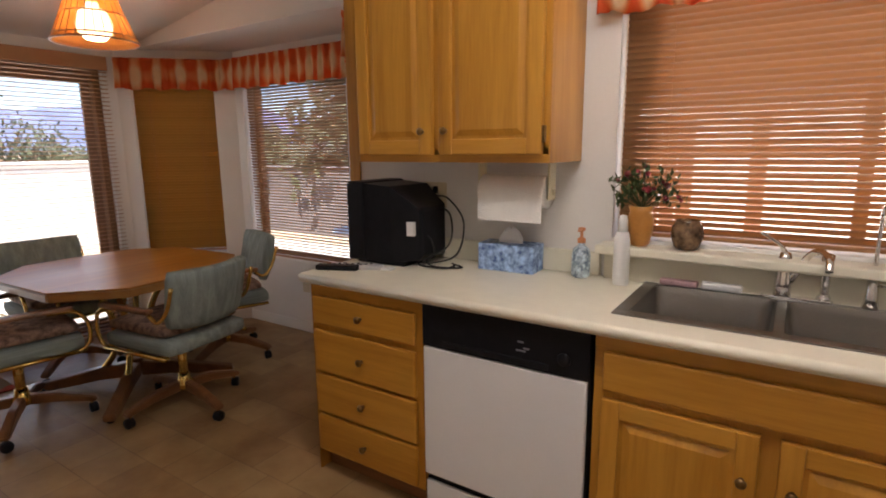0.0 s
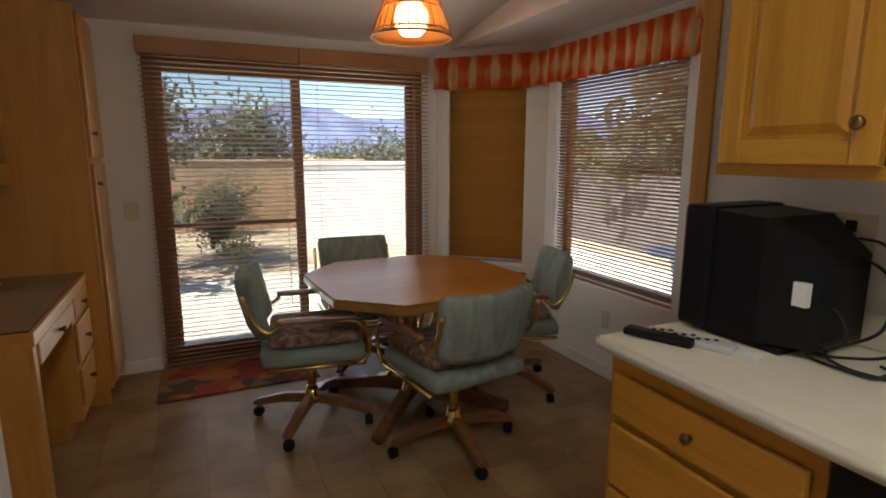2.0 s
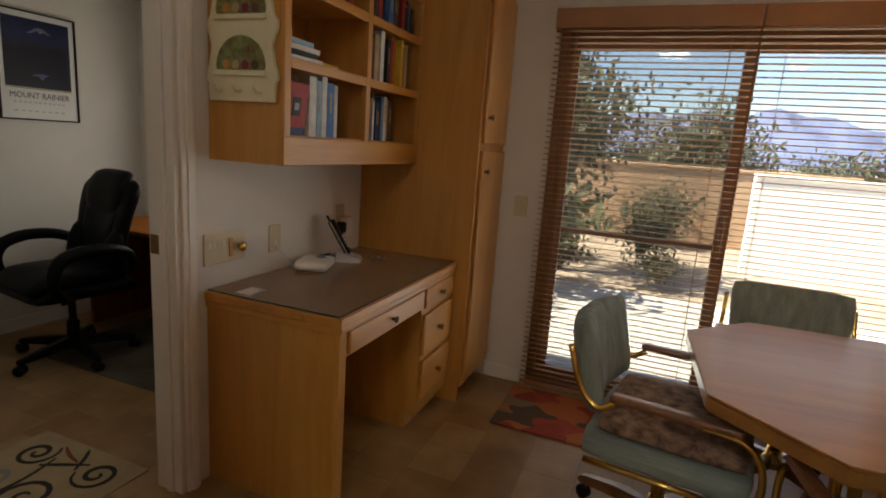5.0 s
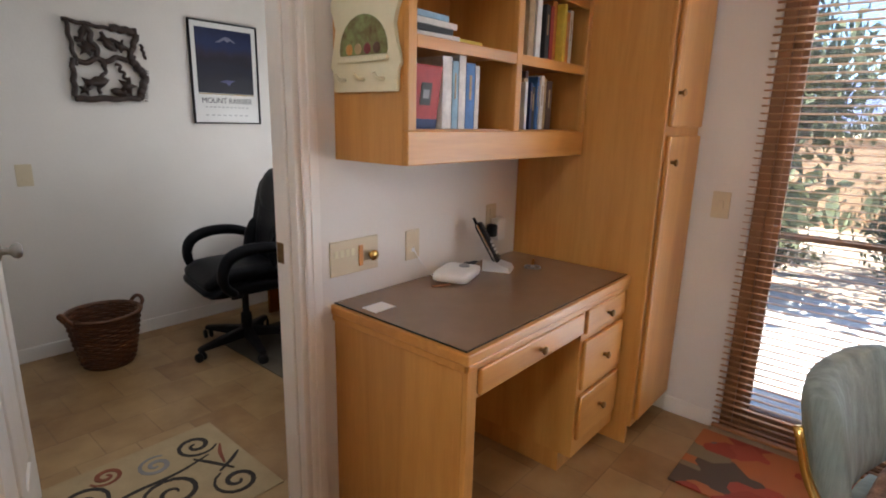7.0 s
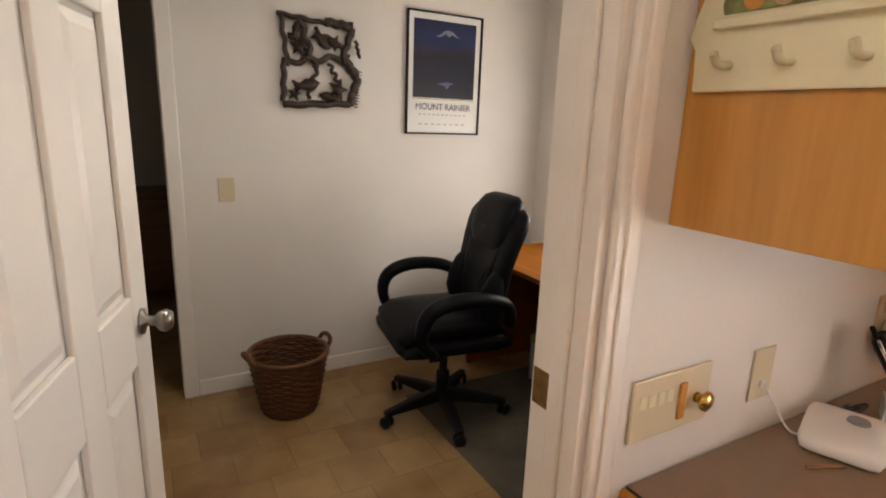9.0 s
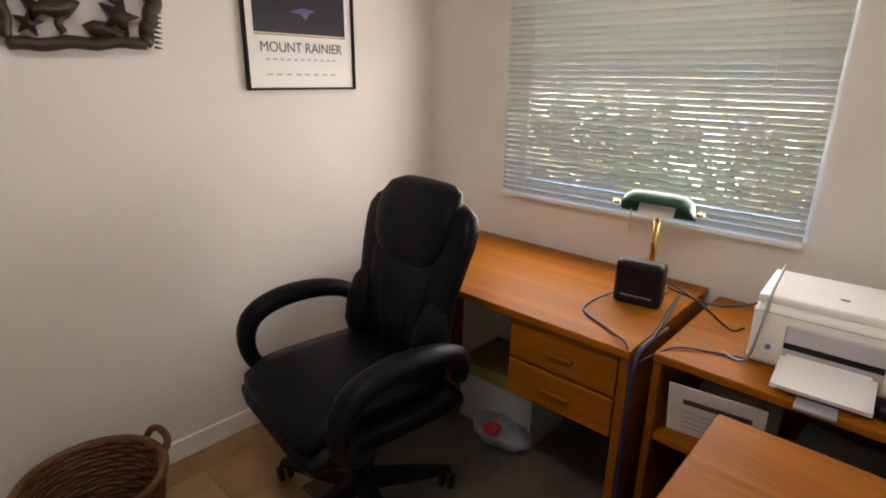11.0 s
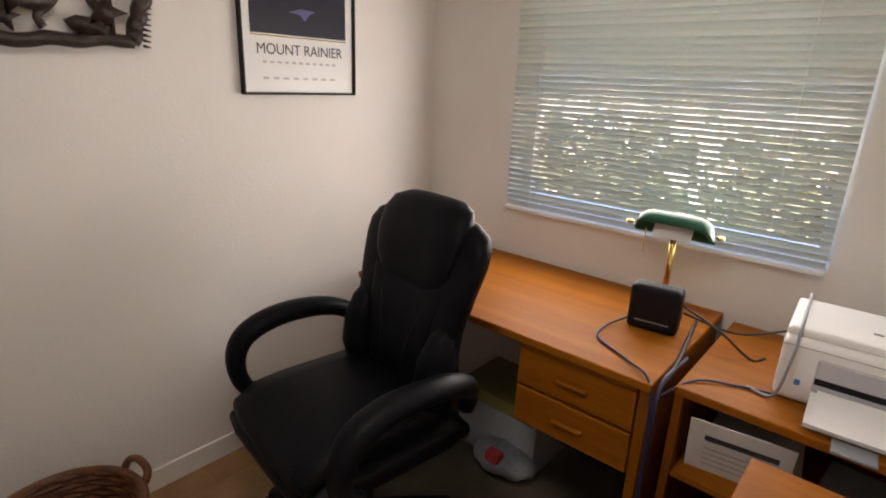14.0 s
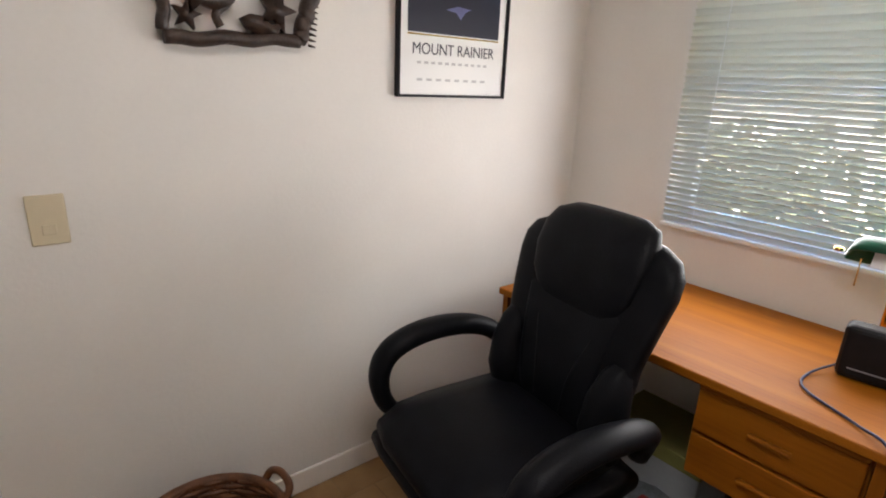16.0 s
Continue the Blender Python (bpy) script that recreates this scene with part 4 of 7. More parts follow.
# made-up dish around the office fill lamp, never in view
ol = thing("added_ceiling_light", pose(-2.75, -1.60, 2.16), "round white flush fixture in the office, unseen and added for fill", "ceiling light")
part("frame", lathe([(0.21, 0.05), (0.21, 0.09), (0.001, 0.09)], seg=28), TRIM, ol)
part("diffuser", lathe([(0.001, 0.0), (0.09, 0.006), (0.16, 0.022), (0.2, 0.05), (0.001, 0.05)], seg=28), PALE_GLASS, ol, "softly lit white glass dish", True)

# refrigerator with its wooden side panel
fg = thing("refrigerator", pose(-1.735, -0.64, 0), "white top-freezer refrigerator beside the office door", "refrigerator")
part("body", box((0.0, 0.0, 0.03), (0.76, 0.70, 1.70), 0.008), WHITE_AP, fg)
part("door", box((0.0, 0.705, 0.06), (0.76, 0.79, 1.165), 0.012), WHITE_AP, fg)
part("freezer_door", box((0.0, 0.705, 1.185), (0.76, 0.79, 1.70), 0.012), WHITE_AP, fg)
part("gasket", box((0.01, 0.70, 0.07), (0.75, 0.706, 1.69)), RUBBER, fg)
for z0, z1 in ((0.75, 1.13), (1.22, 1.45)):
    part("handle", box((0.69, 0.79, z0), (0.72, 0.83, z1), 0.01), WHITE_AP, fg)
part("kick_plate", box((0.02, 0.02, 0), (0.74, 0.68, 0.03)), BLACK_P, fg)
tagged(part("wood_partition", box((-1.775, DY0 + 0.001, 0), (-1.755, -0.08, 2.1), 0.003), OAK_V), "honey-oak partition at the refrigerator's side", "partition")

# ---- dining nook ----
tbm = thing("dining_table", pose(-3.345, 1.60, 0, 0, 0, 3), "octagonal brown wood-grain dining table on brass legs", "table")
h, k = 0.56, 0.26
OCT = [(-h + k, -h), (h - k, -h), (h, -h + k), (h, h - k), (h - k, h), (-h + k, h), (-h, h - k), (-h, -h + k)]
part("tabletop", slab(OCT, 0.742, 0.748, bevel=0.002), TABLE, tbm)
part("edge_band", slab([(x * 0.997, y * 0.997) for x, y in OCT], 0.695, 0.741, bevel=0.006), wood("table edge", (0.24, 0.10, 0.025), (0.36, 0.18, 0.05), 0, 0.3), tbm)
part("subframe", slab([(x * 0.55, y * 0.55) for x, y in OCT], 0.672, 0.694), BLACK_P, tbm)
for i in range(4):
    a = radians(45 + 90 * i)
    c, s = math.cos(a), math.sin(a)
    part("leg", tube(curve([(0.24 * c, 0.24 * s, 0.672), (0.15 * c, 0.15 * s, 0.56), (0.10 * c, 0.10 * s, 0.40), (0.11 * c, 0.11 * s, 0.22), (0.19 * c, 0.19 * s, 0.10)]), 0.019, seg=10), BRASS, tbm, smooth=True)
    f = loft([[(q * c - w * s, q * s + w * c, z) for w, z in ((-0.03, z0), (0.03, z0), (0.03, z1), (-0.03, z1))] for q, z0, z1 in ((0.03, 0.05, 0.14), (0.2, 0.045, 0.125), (0.45, 0.012, 0.07), (0.56, 0.012, 0.05))])
    bmesh.ops.bevel(f, geom=f.edges[:], offset=0.006, segments=2, affect="EDGES")
    part("foot", f, LEGWOOD, tbm)
    part("glide", lathe([(0.018, 0), (0.02, 0.006), (0.012, 0.013)], at=(0.53 * c, 0.53 * s, 0)), BLACK_P, tbm)


def dining_chair(m, turn):
    """Swivel armchair on castors that faces +y, its post over the origin and its base turned on it."""
    ch = thing("dining_chair", m, "grey-teal upholstered swivel chair with brass arms on castors", "chair", "chairs round the table")
    part("post", tube([(0, 0, 0.13), (0, 0, 0.40)], 0.024, seg=12), BRASS, ch, smooth=True)
    part("collar", lathe([(0.05, 0.115), (0.05, 0.15), (0.032, 0.17), (0.03, 0.2)], seg=16), BRASS, ch, smooth=True)
    for i in range(4):
        a = radians(turn + 90 * i)
        c, s = math.cos(a), math.sin(a)
        f = loft([[(q * c - w * s, q * s + w * c, z) for w, z in ((-0.023, z0), (0.023, z0), (0.023, z1), (-0.023, z1))] for q, z0, z1 in ((0.02, 0.11, 0.165), (0.16, 0.10, 0.15), (0.31, 0.07, 0.105), (0.335, 0.07, 0.09))])
        bmesh.ops.bevel(f, geom=f.edges[:], offset=0.006, segments=2, affect="EDGES")
        part("leg", f, LEGWOOD, ch)
        cs = part("castor", move(lathe([(0.008, -0.02), (0.026, -0.018), (0.029, -0.006), (0.026, 0.0), (0.029, 0.006), (0.026, 0.018), (0.008, 0.02)], seg=16), pose(0.312 * c, 0.312 * s, 0.03, 90, 0, 30 * i)), BLACK_P, ch, smooth=True)
        part("stem", tube([(0.305 * c, 0.305 * s, 0.04), (0.305 * c, 0.305 * s, 0.08)], 0.007), BRASS, cs)
    part("seat_plate", box((-0.16, -0.16, 0.385), (0.16, 0.16, 0.405), 0.005), BLACK_P, ch)
    part("seat", soft((-0.255, -0.245, 0.40), (0.255, 0.265, 0.495), 0.04, 0.008), TEAL_H, ch, smooth=True)
    part("cushion", soft((-0.235, -0.20, 0.495), (0.235, 0.25, 0.555), 0.027, 0.008), FLORAL, ch, "brown floral loose seat cushion", True)
    bk = soft((-0.245, -0.036, 0.0), (0.245, 0.04, 0.32), 0.034, 0.008)
    for v in bk.verts:
        v.co.y += 0.9 * v.co.x ** 2
        v.co.x *= 0.94 + 0.2 * v.co.z
    move(bk, pose(0, -0.255, 0.535, 13))
    part("backrest", bk, TEAL, ch, smooth=True)
    for sx in (-1, 1):
        x = sx * 0.262
        part("seat_rail", tube([(x, -0.22, 0.405), (x, 0.25, 0.405)], 0.011, seg=8), BRASS, ch, smooth=True)
        part("arm_frame", tube(curve([(x, 0.10, 0.405), (x, 0.23, 0.41), (x * 1.03, 0.275, 0.47), (x * 1.05, 0.265, 0.57), (x * 1.05, 0.21, 0.625), (x * 1.05, 0.10, 0.635)], 7), 0.0105, seg=8), BRASS, ch, smooth=True)
        part("back_bracket", tube(curve([(x * 1.04, -0.14, 0.63), (x * 1.04, -0.20, 0.60), (x, -0.262, 0.66), (x * 0.98, -0.305, 0.78)], 6), 0.0105, seg=8), BRASS, ch, smooth=True)
        part("armrest", box((x * 1.05 - 0.022, -0.16, 0.635), (x * 1.05 + 0.022, 0.215, 0.662), 0.01), LEGWOOD, ch)
    part("front_rail", tube([(-0.262, 0.25, 0.405), (0.262, 0.25, 0.405)], 0.011, seg=8), BRASS, ch, smooth=True)
    return ch


for x, y, turn, base in ((-3.325, 0.995, -8, 57), (-2.78, 1.575, 98, -2), (-3.95, 1.47, -92, 45), (-3.25, 2.18, 160, 20)):
    dining_chair(pose(x, y, 0, 0, 0, turn), base - turn)

# woven rug before the sliding door


def patch_mat():
    m, n, l, p = nodes_of("patchwork rug wool")
    tc = n.new("ShaderNodeTexCoord")
    v = n.new("ShaderNodeTexVoronoi")
    v.distance, v.inputs["Scale"].default_value = "MANHATTAN", 7.5
    l.new(tc.outputs["Object"], v.inputs[0])
    sp = n.new("ShaderNodeSeparateColor")
    l.new(v.outputs["Color"], sp.inputs[0])
    r = n.new("ShaderNodeValToRGB")
    r.color_ramp.interpolation = "CONSTANT"
    cols = ((0.0, (0.30, 0.05, 0.03)), (0.25, (0.10, 0.07, 0.05)), (0.42, (0.42, 0.14, 0.05)), (0.6, (0.22, 0.17, 0.10)), (0.75, (0.36, 0.07, 0.04)), (0.9, (0.16, 0.12, 0.11)))
    r.color_ramp.elements[0].color = (*cols[0][1], 1)
    r.color_ramp.elements[1].position, r.color_ramp.elements[1].color = cols[-1][0], (*cols[-1][1], 1)
    for q, c in cols[1:-1]:
        r.color_ramp.elements.new(q).color = (*c, 1)
    nz, bp = n.new("ShaderNodeTexNoise"), n.new("ShaderNodeBump")
    nz.inputs["Scale"].default_value, bp.inputs["Strength"].default_value, bp.inputs["Distance"].default_value = 220, 0.7, 0.004
    l.new(tc.outputs["Object"], nz.inputs[0]), l.new(nz.outputs[0], bp.inputs["Height"]), l.new(bp.outputs[0], p.inputs["Normal"])
    l.new(sp.outputs[0], r.inputs[0]), l.new(r.outputs[0], p.inputs["Base Color"])
    p.inputs["Roughness"].default_value = 0.95
    return m


tagged(part("door_rug", box((-4.38, 0.21, 0), (-3.88, 1.15, 0.010), 0.004), patch_mat()), "red, brown and tan patchwork rug before the sliding door", "rug")

# ---- desk corner ----
dk = thing("built_in_desk", pose(-2.90, -0.072, 0), "pale oak built-in desk with four drawers", "desk")
W, D = 1.105, 0.602
part("side_panel", box((-0.03, -D, 0), (-0.005, -0.03, 0.745)), PALE_V, dk)
part("front_stile", box((-0.05, -0.03, 0), (-0.005, -0.012, 0.745), 0.003), PALE_V, dk)
part("drawer_case", box((-W, -D, 0.09), (-W + 0.39, -0.022, 0.745)), PALE_V, dk)
part("toe_kick", box((-W, -D, 0), (-W + 0.385, -0.08, 0.09)), PALE_V, dk)
part("back_panel", box((-W + 0.39, -D, 0), (-0.03, -D + 0.01, 0.70)), PALE_V, dk)
part("apron", box((-W + 0.39, -0.04, 0.62), (-0.05, -0.022, 0.745)), PALE_H, dk)
part("top", box((-W, -D, 0.747), (0.012, 0.0, 0.782), 0.006), PALE_H, dk)
part("moulding", box((-W, -0.014, 0.722), (0.0, -0.004, 0.747), 0.006), PALE_H, dk)
part("moulding", box((-0.005, -D, 0.722), (0.006, -0.014, 0.747), 0.004), PALE_H, dk)
TAUPE_L = mat("taupe laminate", (0.25, 0.165, 0.105), 0.07, var=0.05, scale=10, bump=0.02)
part("writing_surface", box((-W + 0.01, -D + 0.004, 0.7825), (-0.004, -0.018, 0.787), 0.002), TAUPE_L, dk, "glossy taupe writing surface")
EDGE = mat("dark glass edge", (0.02, 0.03, 0.025), 0.1, var=0.05, bump=0)
part("glass_edge", box((-W + 0.01, -0.0178, 0.7825), (-0.003, -0.0155, 0.7875)), EDGE, dk)
part("glass_edge", box((-0.0038, -D + 0.004, 0.7825), (-0.0015, -0.018, 0.7875)), EDGE, dk)
R180 = pose(0, 0, 0, 0, 0, 180)
for x, w, z, hh in ((-0.06, 0.645, 0.632, 0.088), (-0.73, 0.355, 0.62, 0.10), (-0.73, 0.355, 0.385, 0.205), (-0.73, 0.355, 0.165, 0.195)):
    plain_front(w, hh, 0.018, dk, pose(x, -0.022, z) @ R180, PALE_H, (w / 2, hh / 2), knob_mat=OLDBRASS)

pn = thing("pantry_cabinet", pose(-4.005, -0.005, 0), "tall pale oak pantry cabinet with two stacked doors", "cabinet")
part("side_panel", box((-0.02, DY0 + 0.006, 0), (0.0, -0.02, 2.18)), PALE_V, pn)
part("body", box((-0.43, DY0 + 0.006, 0.09), (-0.021, -0.022, 2.18)), PALE_V, pn)
part("toe_kick", box((-0.43, DY0 + 0.006, 0), (-0.021, -0.07, 0.09)), PALE_V, pn)
part("face_frame", box((-0.432, -0.021, 0.09), (0.0, -0.001, 2.18), 0.003), PALE_V, pn)
plain_front(0.385, 1.245, 0.02, pn, pose(-0.022, 0.0, 0.12) @ R180, PALE_V, (0.035, 1.14), "door")
plain_front(0.385, 0.75, 0.02, pn, pose(-0.022, 0.0, 1.40) @ R180, PALE_V, (0.035, 0.13), "door")

# open wall shelf with books
sf = thing("wall_shelf", pose(-2.925, -0.345, 1.272), "pale oak open wall shelf packed with books", "shelf")
W2, D2, H2 = 1.075, 0.329, 0.85
part("side", box((-0.02, -D2, 0), (0, -0.02, H2)), PALE_V, sf)
part("side", box((-W2, -D2, 0), (-W2 + 0.02, -0.02, H2)), PALE_V, sf)
part("bottom", box((-W2 + 0.02, -D2, 0.085), (-0.02, -0.02, 0.105)), PALE_H, sf)
part("back", box((-W2 + 0.02, -D2, 0.105), (-0.02, -D2 + 0.006, H2)), PALE_V, sf)
part("underside", box((-W2 + 0.02, -D2, 0.02), (-0.02, -0.021, 0.035)), PALE_H, sf)
part("shelf_board", box((-W2 + 0.02, -D2 + 0.006, 0.345), (-0.02, -0.022, 0.363)), PALE_H, sf)
part("shelf_board", box((-W2 + 0.02, -D2 + 0.006, 0.60), (-0.02, -0.022, 0.618)), PALE_H, sf)
part("bottom_rail", box((-W2, -0.02, 0), (0, 0, 0.10), 0.004), PALE_H, sf)
part("top_rail", box((-W2, -0.02, 0.78), (0, 0, H2), 0.004), PALE_H, sf)
for x in (-0.035, -0.57, -W2):
    part("stile", box((x, -0.02, 0.10), (x + (0.035 if x > -1 else 0.03), 0.0, 0.78), 0.003), PALE_V, sf)
for z in (0.34, 0.595):
    part("lip", box((-0.535, -0.019, z - 0.012), (-0.035, -0.001, z + 0.024), 0.003), PALE_H, sf)
    part("lip", box((-W2 + 0.03, -0.019, z - 0.012), (-0.57, -0.001, z + 0.024), 0.003), PALE_H, sf)
part("divider", box((-0.56, -D2 + 0.006, 0.105), (-0.545, -0.02, 0.78)), PALE_V, sf)
BOOKS = [mat("book cloth %s" % n, c, 0.55, var=0.15, scale=30, bump=0.1) for n, c in (("red", (0.35, 0.03, 0.03)), ("navy", (0.02, 0.04, 0.13)), ("white", (0.66, 0.65, 0.62)), ("blue", (0.06, 0.17, 0.42)), ("orange", (0.55, 0.19, 0.03)), ("brown", (0.10, 0.05, 0.03)), ("tan", (0.42, 0.30, 0.16)), ("black", (0.02, 0.02, 0.02)), ("yellow", (0.65, 0.50, 0.06)), ("sky", (0.25, 0.42, 0.55)))]
NAMES = "red navy white blue orange brown tan black yellow pale-blue".split()


def book(x, z, w, hh, d, k, lean=0.0, flat=False):
    b = thing("book", Matrix.Translation((-2.925 + x, -0.345 - D2 + 0.012 + (0.0 if flat else 0.11), 1.272 + z)) @ pose(0, 0, 0, 0, lean), "%s book standing on the wall shelf" % NAMES[k] if not flat else "%s book lying on the wall shelf" % NAMES[k], "book", "books on the shelf")
    c = bmesh.new()
    box((-w, 0, 0), (-w + 0.0025, d, hh), 0, c)
    box((-0.0025, 0, 0), (0, d, hh), 0, c)
    box((-w, d - 0.003, 0), (0, d, hh), 0.001, c)
    part("cover", c, BOOKS[k], b)
    part("pages", box((-w + 0.003, 0.006, 0.004), (-0.003, d - 0.004, hh - 0.004)), PAPER, b)
    if (int(w * 9000) + k) % 3 == 0:
        part("title_bar", box((-w * 0.62, d, hh * 0.45), (-w * 0.38, d + 0.0008, hh * 0.82)), BOOKS[6 if k != 6 else 1], b)
    elif k % 2:
        part("spine_band", box((-w + 0.001, d, hh * 0.8), (-0.001, d + 0.0008, hh * 0.83)), BOOKS[6], b)


rnd = random.Random(8)


def row_of_books(x0, x1, z, ks, tall=(0.17, 0.23), lean_last=0.0):
    x, i = x0, 0
    while True:
        w = rnd.uniform(0.014, 0.042)
        if x - w < x1:
            break
        book(x, z + (0.012 if lean_last and i < 3 else 0), w, rnd.uniform(*tall), rnd.uniform(0.15, 0.19), ks[i % len(ks)], 0)
        x -= w + rnd.uniform(0.001, 0.004)
        i += 1


for x, w, hh, k in ((-0.175, 0.045, 0.215, 2), (-0.222, 0.03, 0.205, 9), (-0.254, 0.034, 0.225, 2), (-0.290, 0.046, 0.205, 3), (-0.338, 0.022, 0.20, 2)):
    book(x, 0.106, w, hh, 0.18, k)
row_of_books(-0.60, -0.88, 0.106, [3, 2, 6, 5, 1, 7], (0.15, 0.225))
row_of_books(-0.60, -1.02, 0.364, [2, 6, 2, 5, 7, 4, 0, 4, 8, 5, 4], (0.19, 0.228))
row_of_books(-0.05, -0.50, 0.619, [5, 7, 1, 5, 0, 3, 7], (0.12, 0.155))
row_of_books(-0.60, -1.02, 0.619, [1, 5, 0, 7, 3, 5], (0.12, 0.155))
mg = thing("book", pose(-2.965, -0.545, 1.272 + 0.107, 0, 0, 0), "red and navy book leaning face out on the wall shelf", "book", "books on the shelf")
LEAN = pose(0, 0.14, 0, -8)
part("cover", move(box((-0.125, -0.012, 0), (0, 0.018, 0.185), 0.003), LEAN), BOOKS[0], mg)
part("lower_band", move(box((-0.124, 0.0182, 0.001), (-0.001, 0.0192, 0.03)), LEAN), BOOKS[1], mg)
part("title_bar", move(box((-0.085, 0.0182, 0.07), (-0.04, 0.0195, 0.135)), LEAN), BOOKS[7], mg)
part("title_line", move(box((-0.075, 0.0196, 0.09), (-0.05, 0.0202, 0.115)), LEAN), GREY_P, mg)
for i, (k, w) in enumerate(((2, 0.20), (7, 0.17), (2, 0.19), (9, 0.15))):
    vt = thing("magazine_stack", pose(-2.985, -0.56, 1.272 + 0.3635 + i * 0.019, 0, 0, -3 + 2 * i), "%s booklet lying in a pile on the shelf" % NAMES[k], "booklet", "booklets on the shelf")
    part("cover", box((-w, 0, 0), (0, 0.18, 0.018), 0.002), BOOKS[k], vt)
tagged(part("yellow_case", box((-3.33, -0.53, 1.272 + 0.3635), (-3.2, -0.40, 1.272 + 0.385), 0.003), BOOKS[8]), "yellow and grey flat case on the shelf", "case")

# painted plaque with hooks on the shelf's side
pq = thing("key_rack", pose(-2.924, -0.515, 1.48, 0, 0, 90), "ivory scalloped wooden key rack with a painted basket scene", "key rack")
out = [(-0.14, 0.0), (0.14, 0.0), (0.14, 0.06), (0.155, 0.075), (0.15, 0.10), (0.135, 0.13), (0.125, 0.18), (0.135, 0.215), (0.15, 0.235), (0.15, 0.26), (0.13, 0.28), (0.12, 0.33), (0.13, 0.38), (0.145, 0.40), (0.14, 0.43), (0.10, 0.45), (0.04, 0.475), (-0.04, 0.475), (-0.10, 0.45), (-0.14, 0.43), (-0.145, 0.40), (-0.13, 0.38), (-0.12, 0.33), (-0.13, 0.28), (-0.15, 0.26), (-0.15, 0.235), (-0.135, 0.215), (-0.125, 0.18), (-0.135, 0.13), (-0.15, 0.10), (-0.155, 0.075), (-0.14, 0.06)]
part("board", move(slab([(x, z) for x, z in out], 0.001, 0.014, bevel=0.002), pose(0, 0, 0, 90)), IVORY, pq)
PAINT = mat("painted autumn still life", (0.30, 0.15, 0.05), 0.6, var=0.6, scale=26, bump=0.1, col2=(0.15, 0.19, 0.07))
for z0 in (0.095, 0.275):
    el = [(0.105 * math.cos(i * math.pi / 12), z0 + 0.02 + 0.10 * max(0, math.sin(i * math.pi / 12)) + (-0.012 if i > 12 else 0)) for i in range(24)]
    part("painting", move(slab(el, 0.0145, 0.0165), pose(0, 0, 0, 90)), PAINT, pq, "painted basket of fruit")
    for i, c in enumerate((TERRA, BOOKS[6], BERRY, BOOKS[5])):
        part("painted_fruit", move(lathe([(0.016, 0), (0.013, 0.002), (0.001, 0.0025)], seg=12), pose(-0.06 + i * 0.04, -0.0166, z0 + 0.025, 90)), c, pq)
    part("shelf_ledge", box((-0.11, -0.028, z0 - 0.012), (0.11, -0.014, z0 + 0.003), 0.003), IVORY, pq)
for x in (-0.085, 0.0, 0.085):
    part("peg", tube(curve([(x, -0.014, 0.035), (x, -0.04, 0.035), (x, -0.052, 0.048)]), 0.006), IVORY, pq, smooth=True)

# wall plates and telephone things by the desk
DW = pose(0, DY0, 0) @ R180
ic = thing("intercom_panel", pose(-2.995, DY0, 0.935) @ R180, "almond intercom panel with a brown switch and metal knob", "intercom")
part("plate", box((-0.107, -0.008, -0.06), (0.107, -0.001, 0.062), 0.003), ALMOND, ic)
part("switch", box((0.015, -0.013, -0.038), (0.033, -0.008, 0.036), 0.002), TERRA, ic, "brown rocker switch")
pull(ic, 0.07, -0.008, -0.005, BRASS, 0.02)
for i in range(4):
    part("vent_bar", box((-0.09 + i * 0.024, -0.0095, 0.005), (-0.074 + i * 0.024, -0.008, 0.03)), IVORY, ic)
cover_plate("wall_jack", pose(-3.285, DY0, 0.93) @ R180, "almond telephone jack plate above the desk", slots=((0, -0.02, 0.008, 0.008, WHITE_P),), kind_of="wall plate")
cover_plate("power_outlet", pose(-3.80, DY0, 0.98) @ R180, "almond outlet with a white charger plugged in", slots=((0, 0.025, 0.014, 0.016, ALMOND),))
ad = thing("power_adapter", pose(-3.82, DY0 + 0.005, 0.925) @ R180, "white plug-in adapter on the outlet above the desk", "adapter")
part("body", box((-0.03, -0.05, -0.05), (0.03, -0.004, 0.05), 0.006), WHITE_P, ad)
part("light", box((-0.075, -0.055, -0.03), (-0.035, -0.01, 0.03), 0.012), BLACK_P, ad)
DZ = 0.787
am = thing("answering_machine", pose(-3.43, -0.56, DZ, 0, 0, 20), "rounded white answering machine on the desk", "answering machine")
part("body", soft((-0.10, -0.075, 0), (0.10, 0.075, 0.045), 0.022), WHITE_P, am, smooth=True)
part("button", lathe([(0.022, 0.045), (0.02, 0.05), (0.001, 0.051)], at=(-0.03, 0.02, 0)), GREY_P, am)
ph = thing("cordless_telephone", pose(-3.66, -0.52, DZ, 0, 0, 24), "black and silver cordless telephone in its cradle", "telephone")
part("cradle", loft([[(-0.05, -0.06, 0), (0.05, -0.06, 0), (0.05, 0.06, 0), (-0.05, 0.06, 0)], [(-0.045, -0.06, 0.05), (0.045, -0.06, 0.05), (0.045, 0.05, 0.02), (-0.045, 0.05, 0.02)]]), mat("silver plastic", (0.55, 0.55, 0.56), 0.3, var=0.04), ph)
part("handset", move(box((-0.027, -0.014, 0), (0.027, 0.018, 0.19), 0.012), pose(0, -0.005, 0.03, 30)), BLACK_P, ph)
part("handset_trim", move(box((-0.0295, -0.004, 0.004), (0.0295, 0.006, 0.186), 0.004), pose(0, -0.005, 0.03, 30)), CHROME, ph)
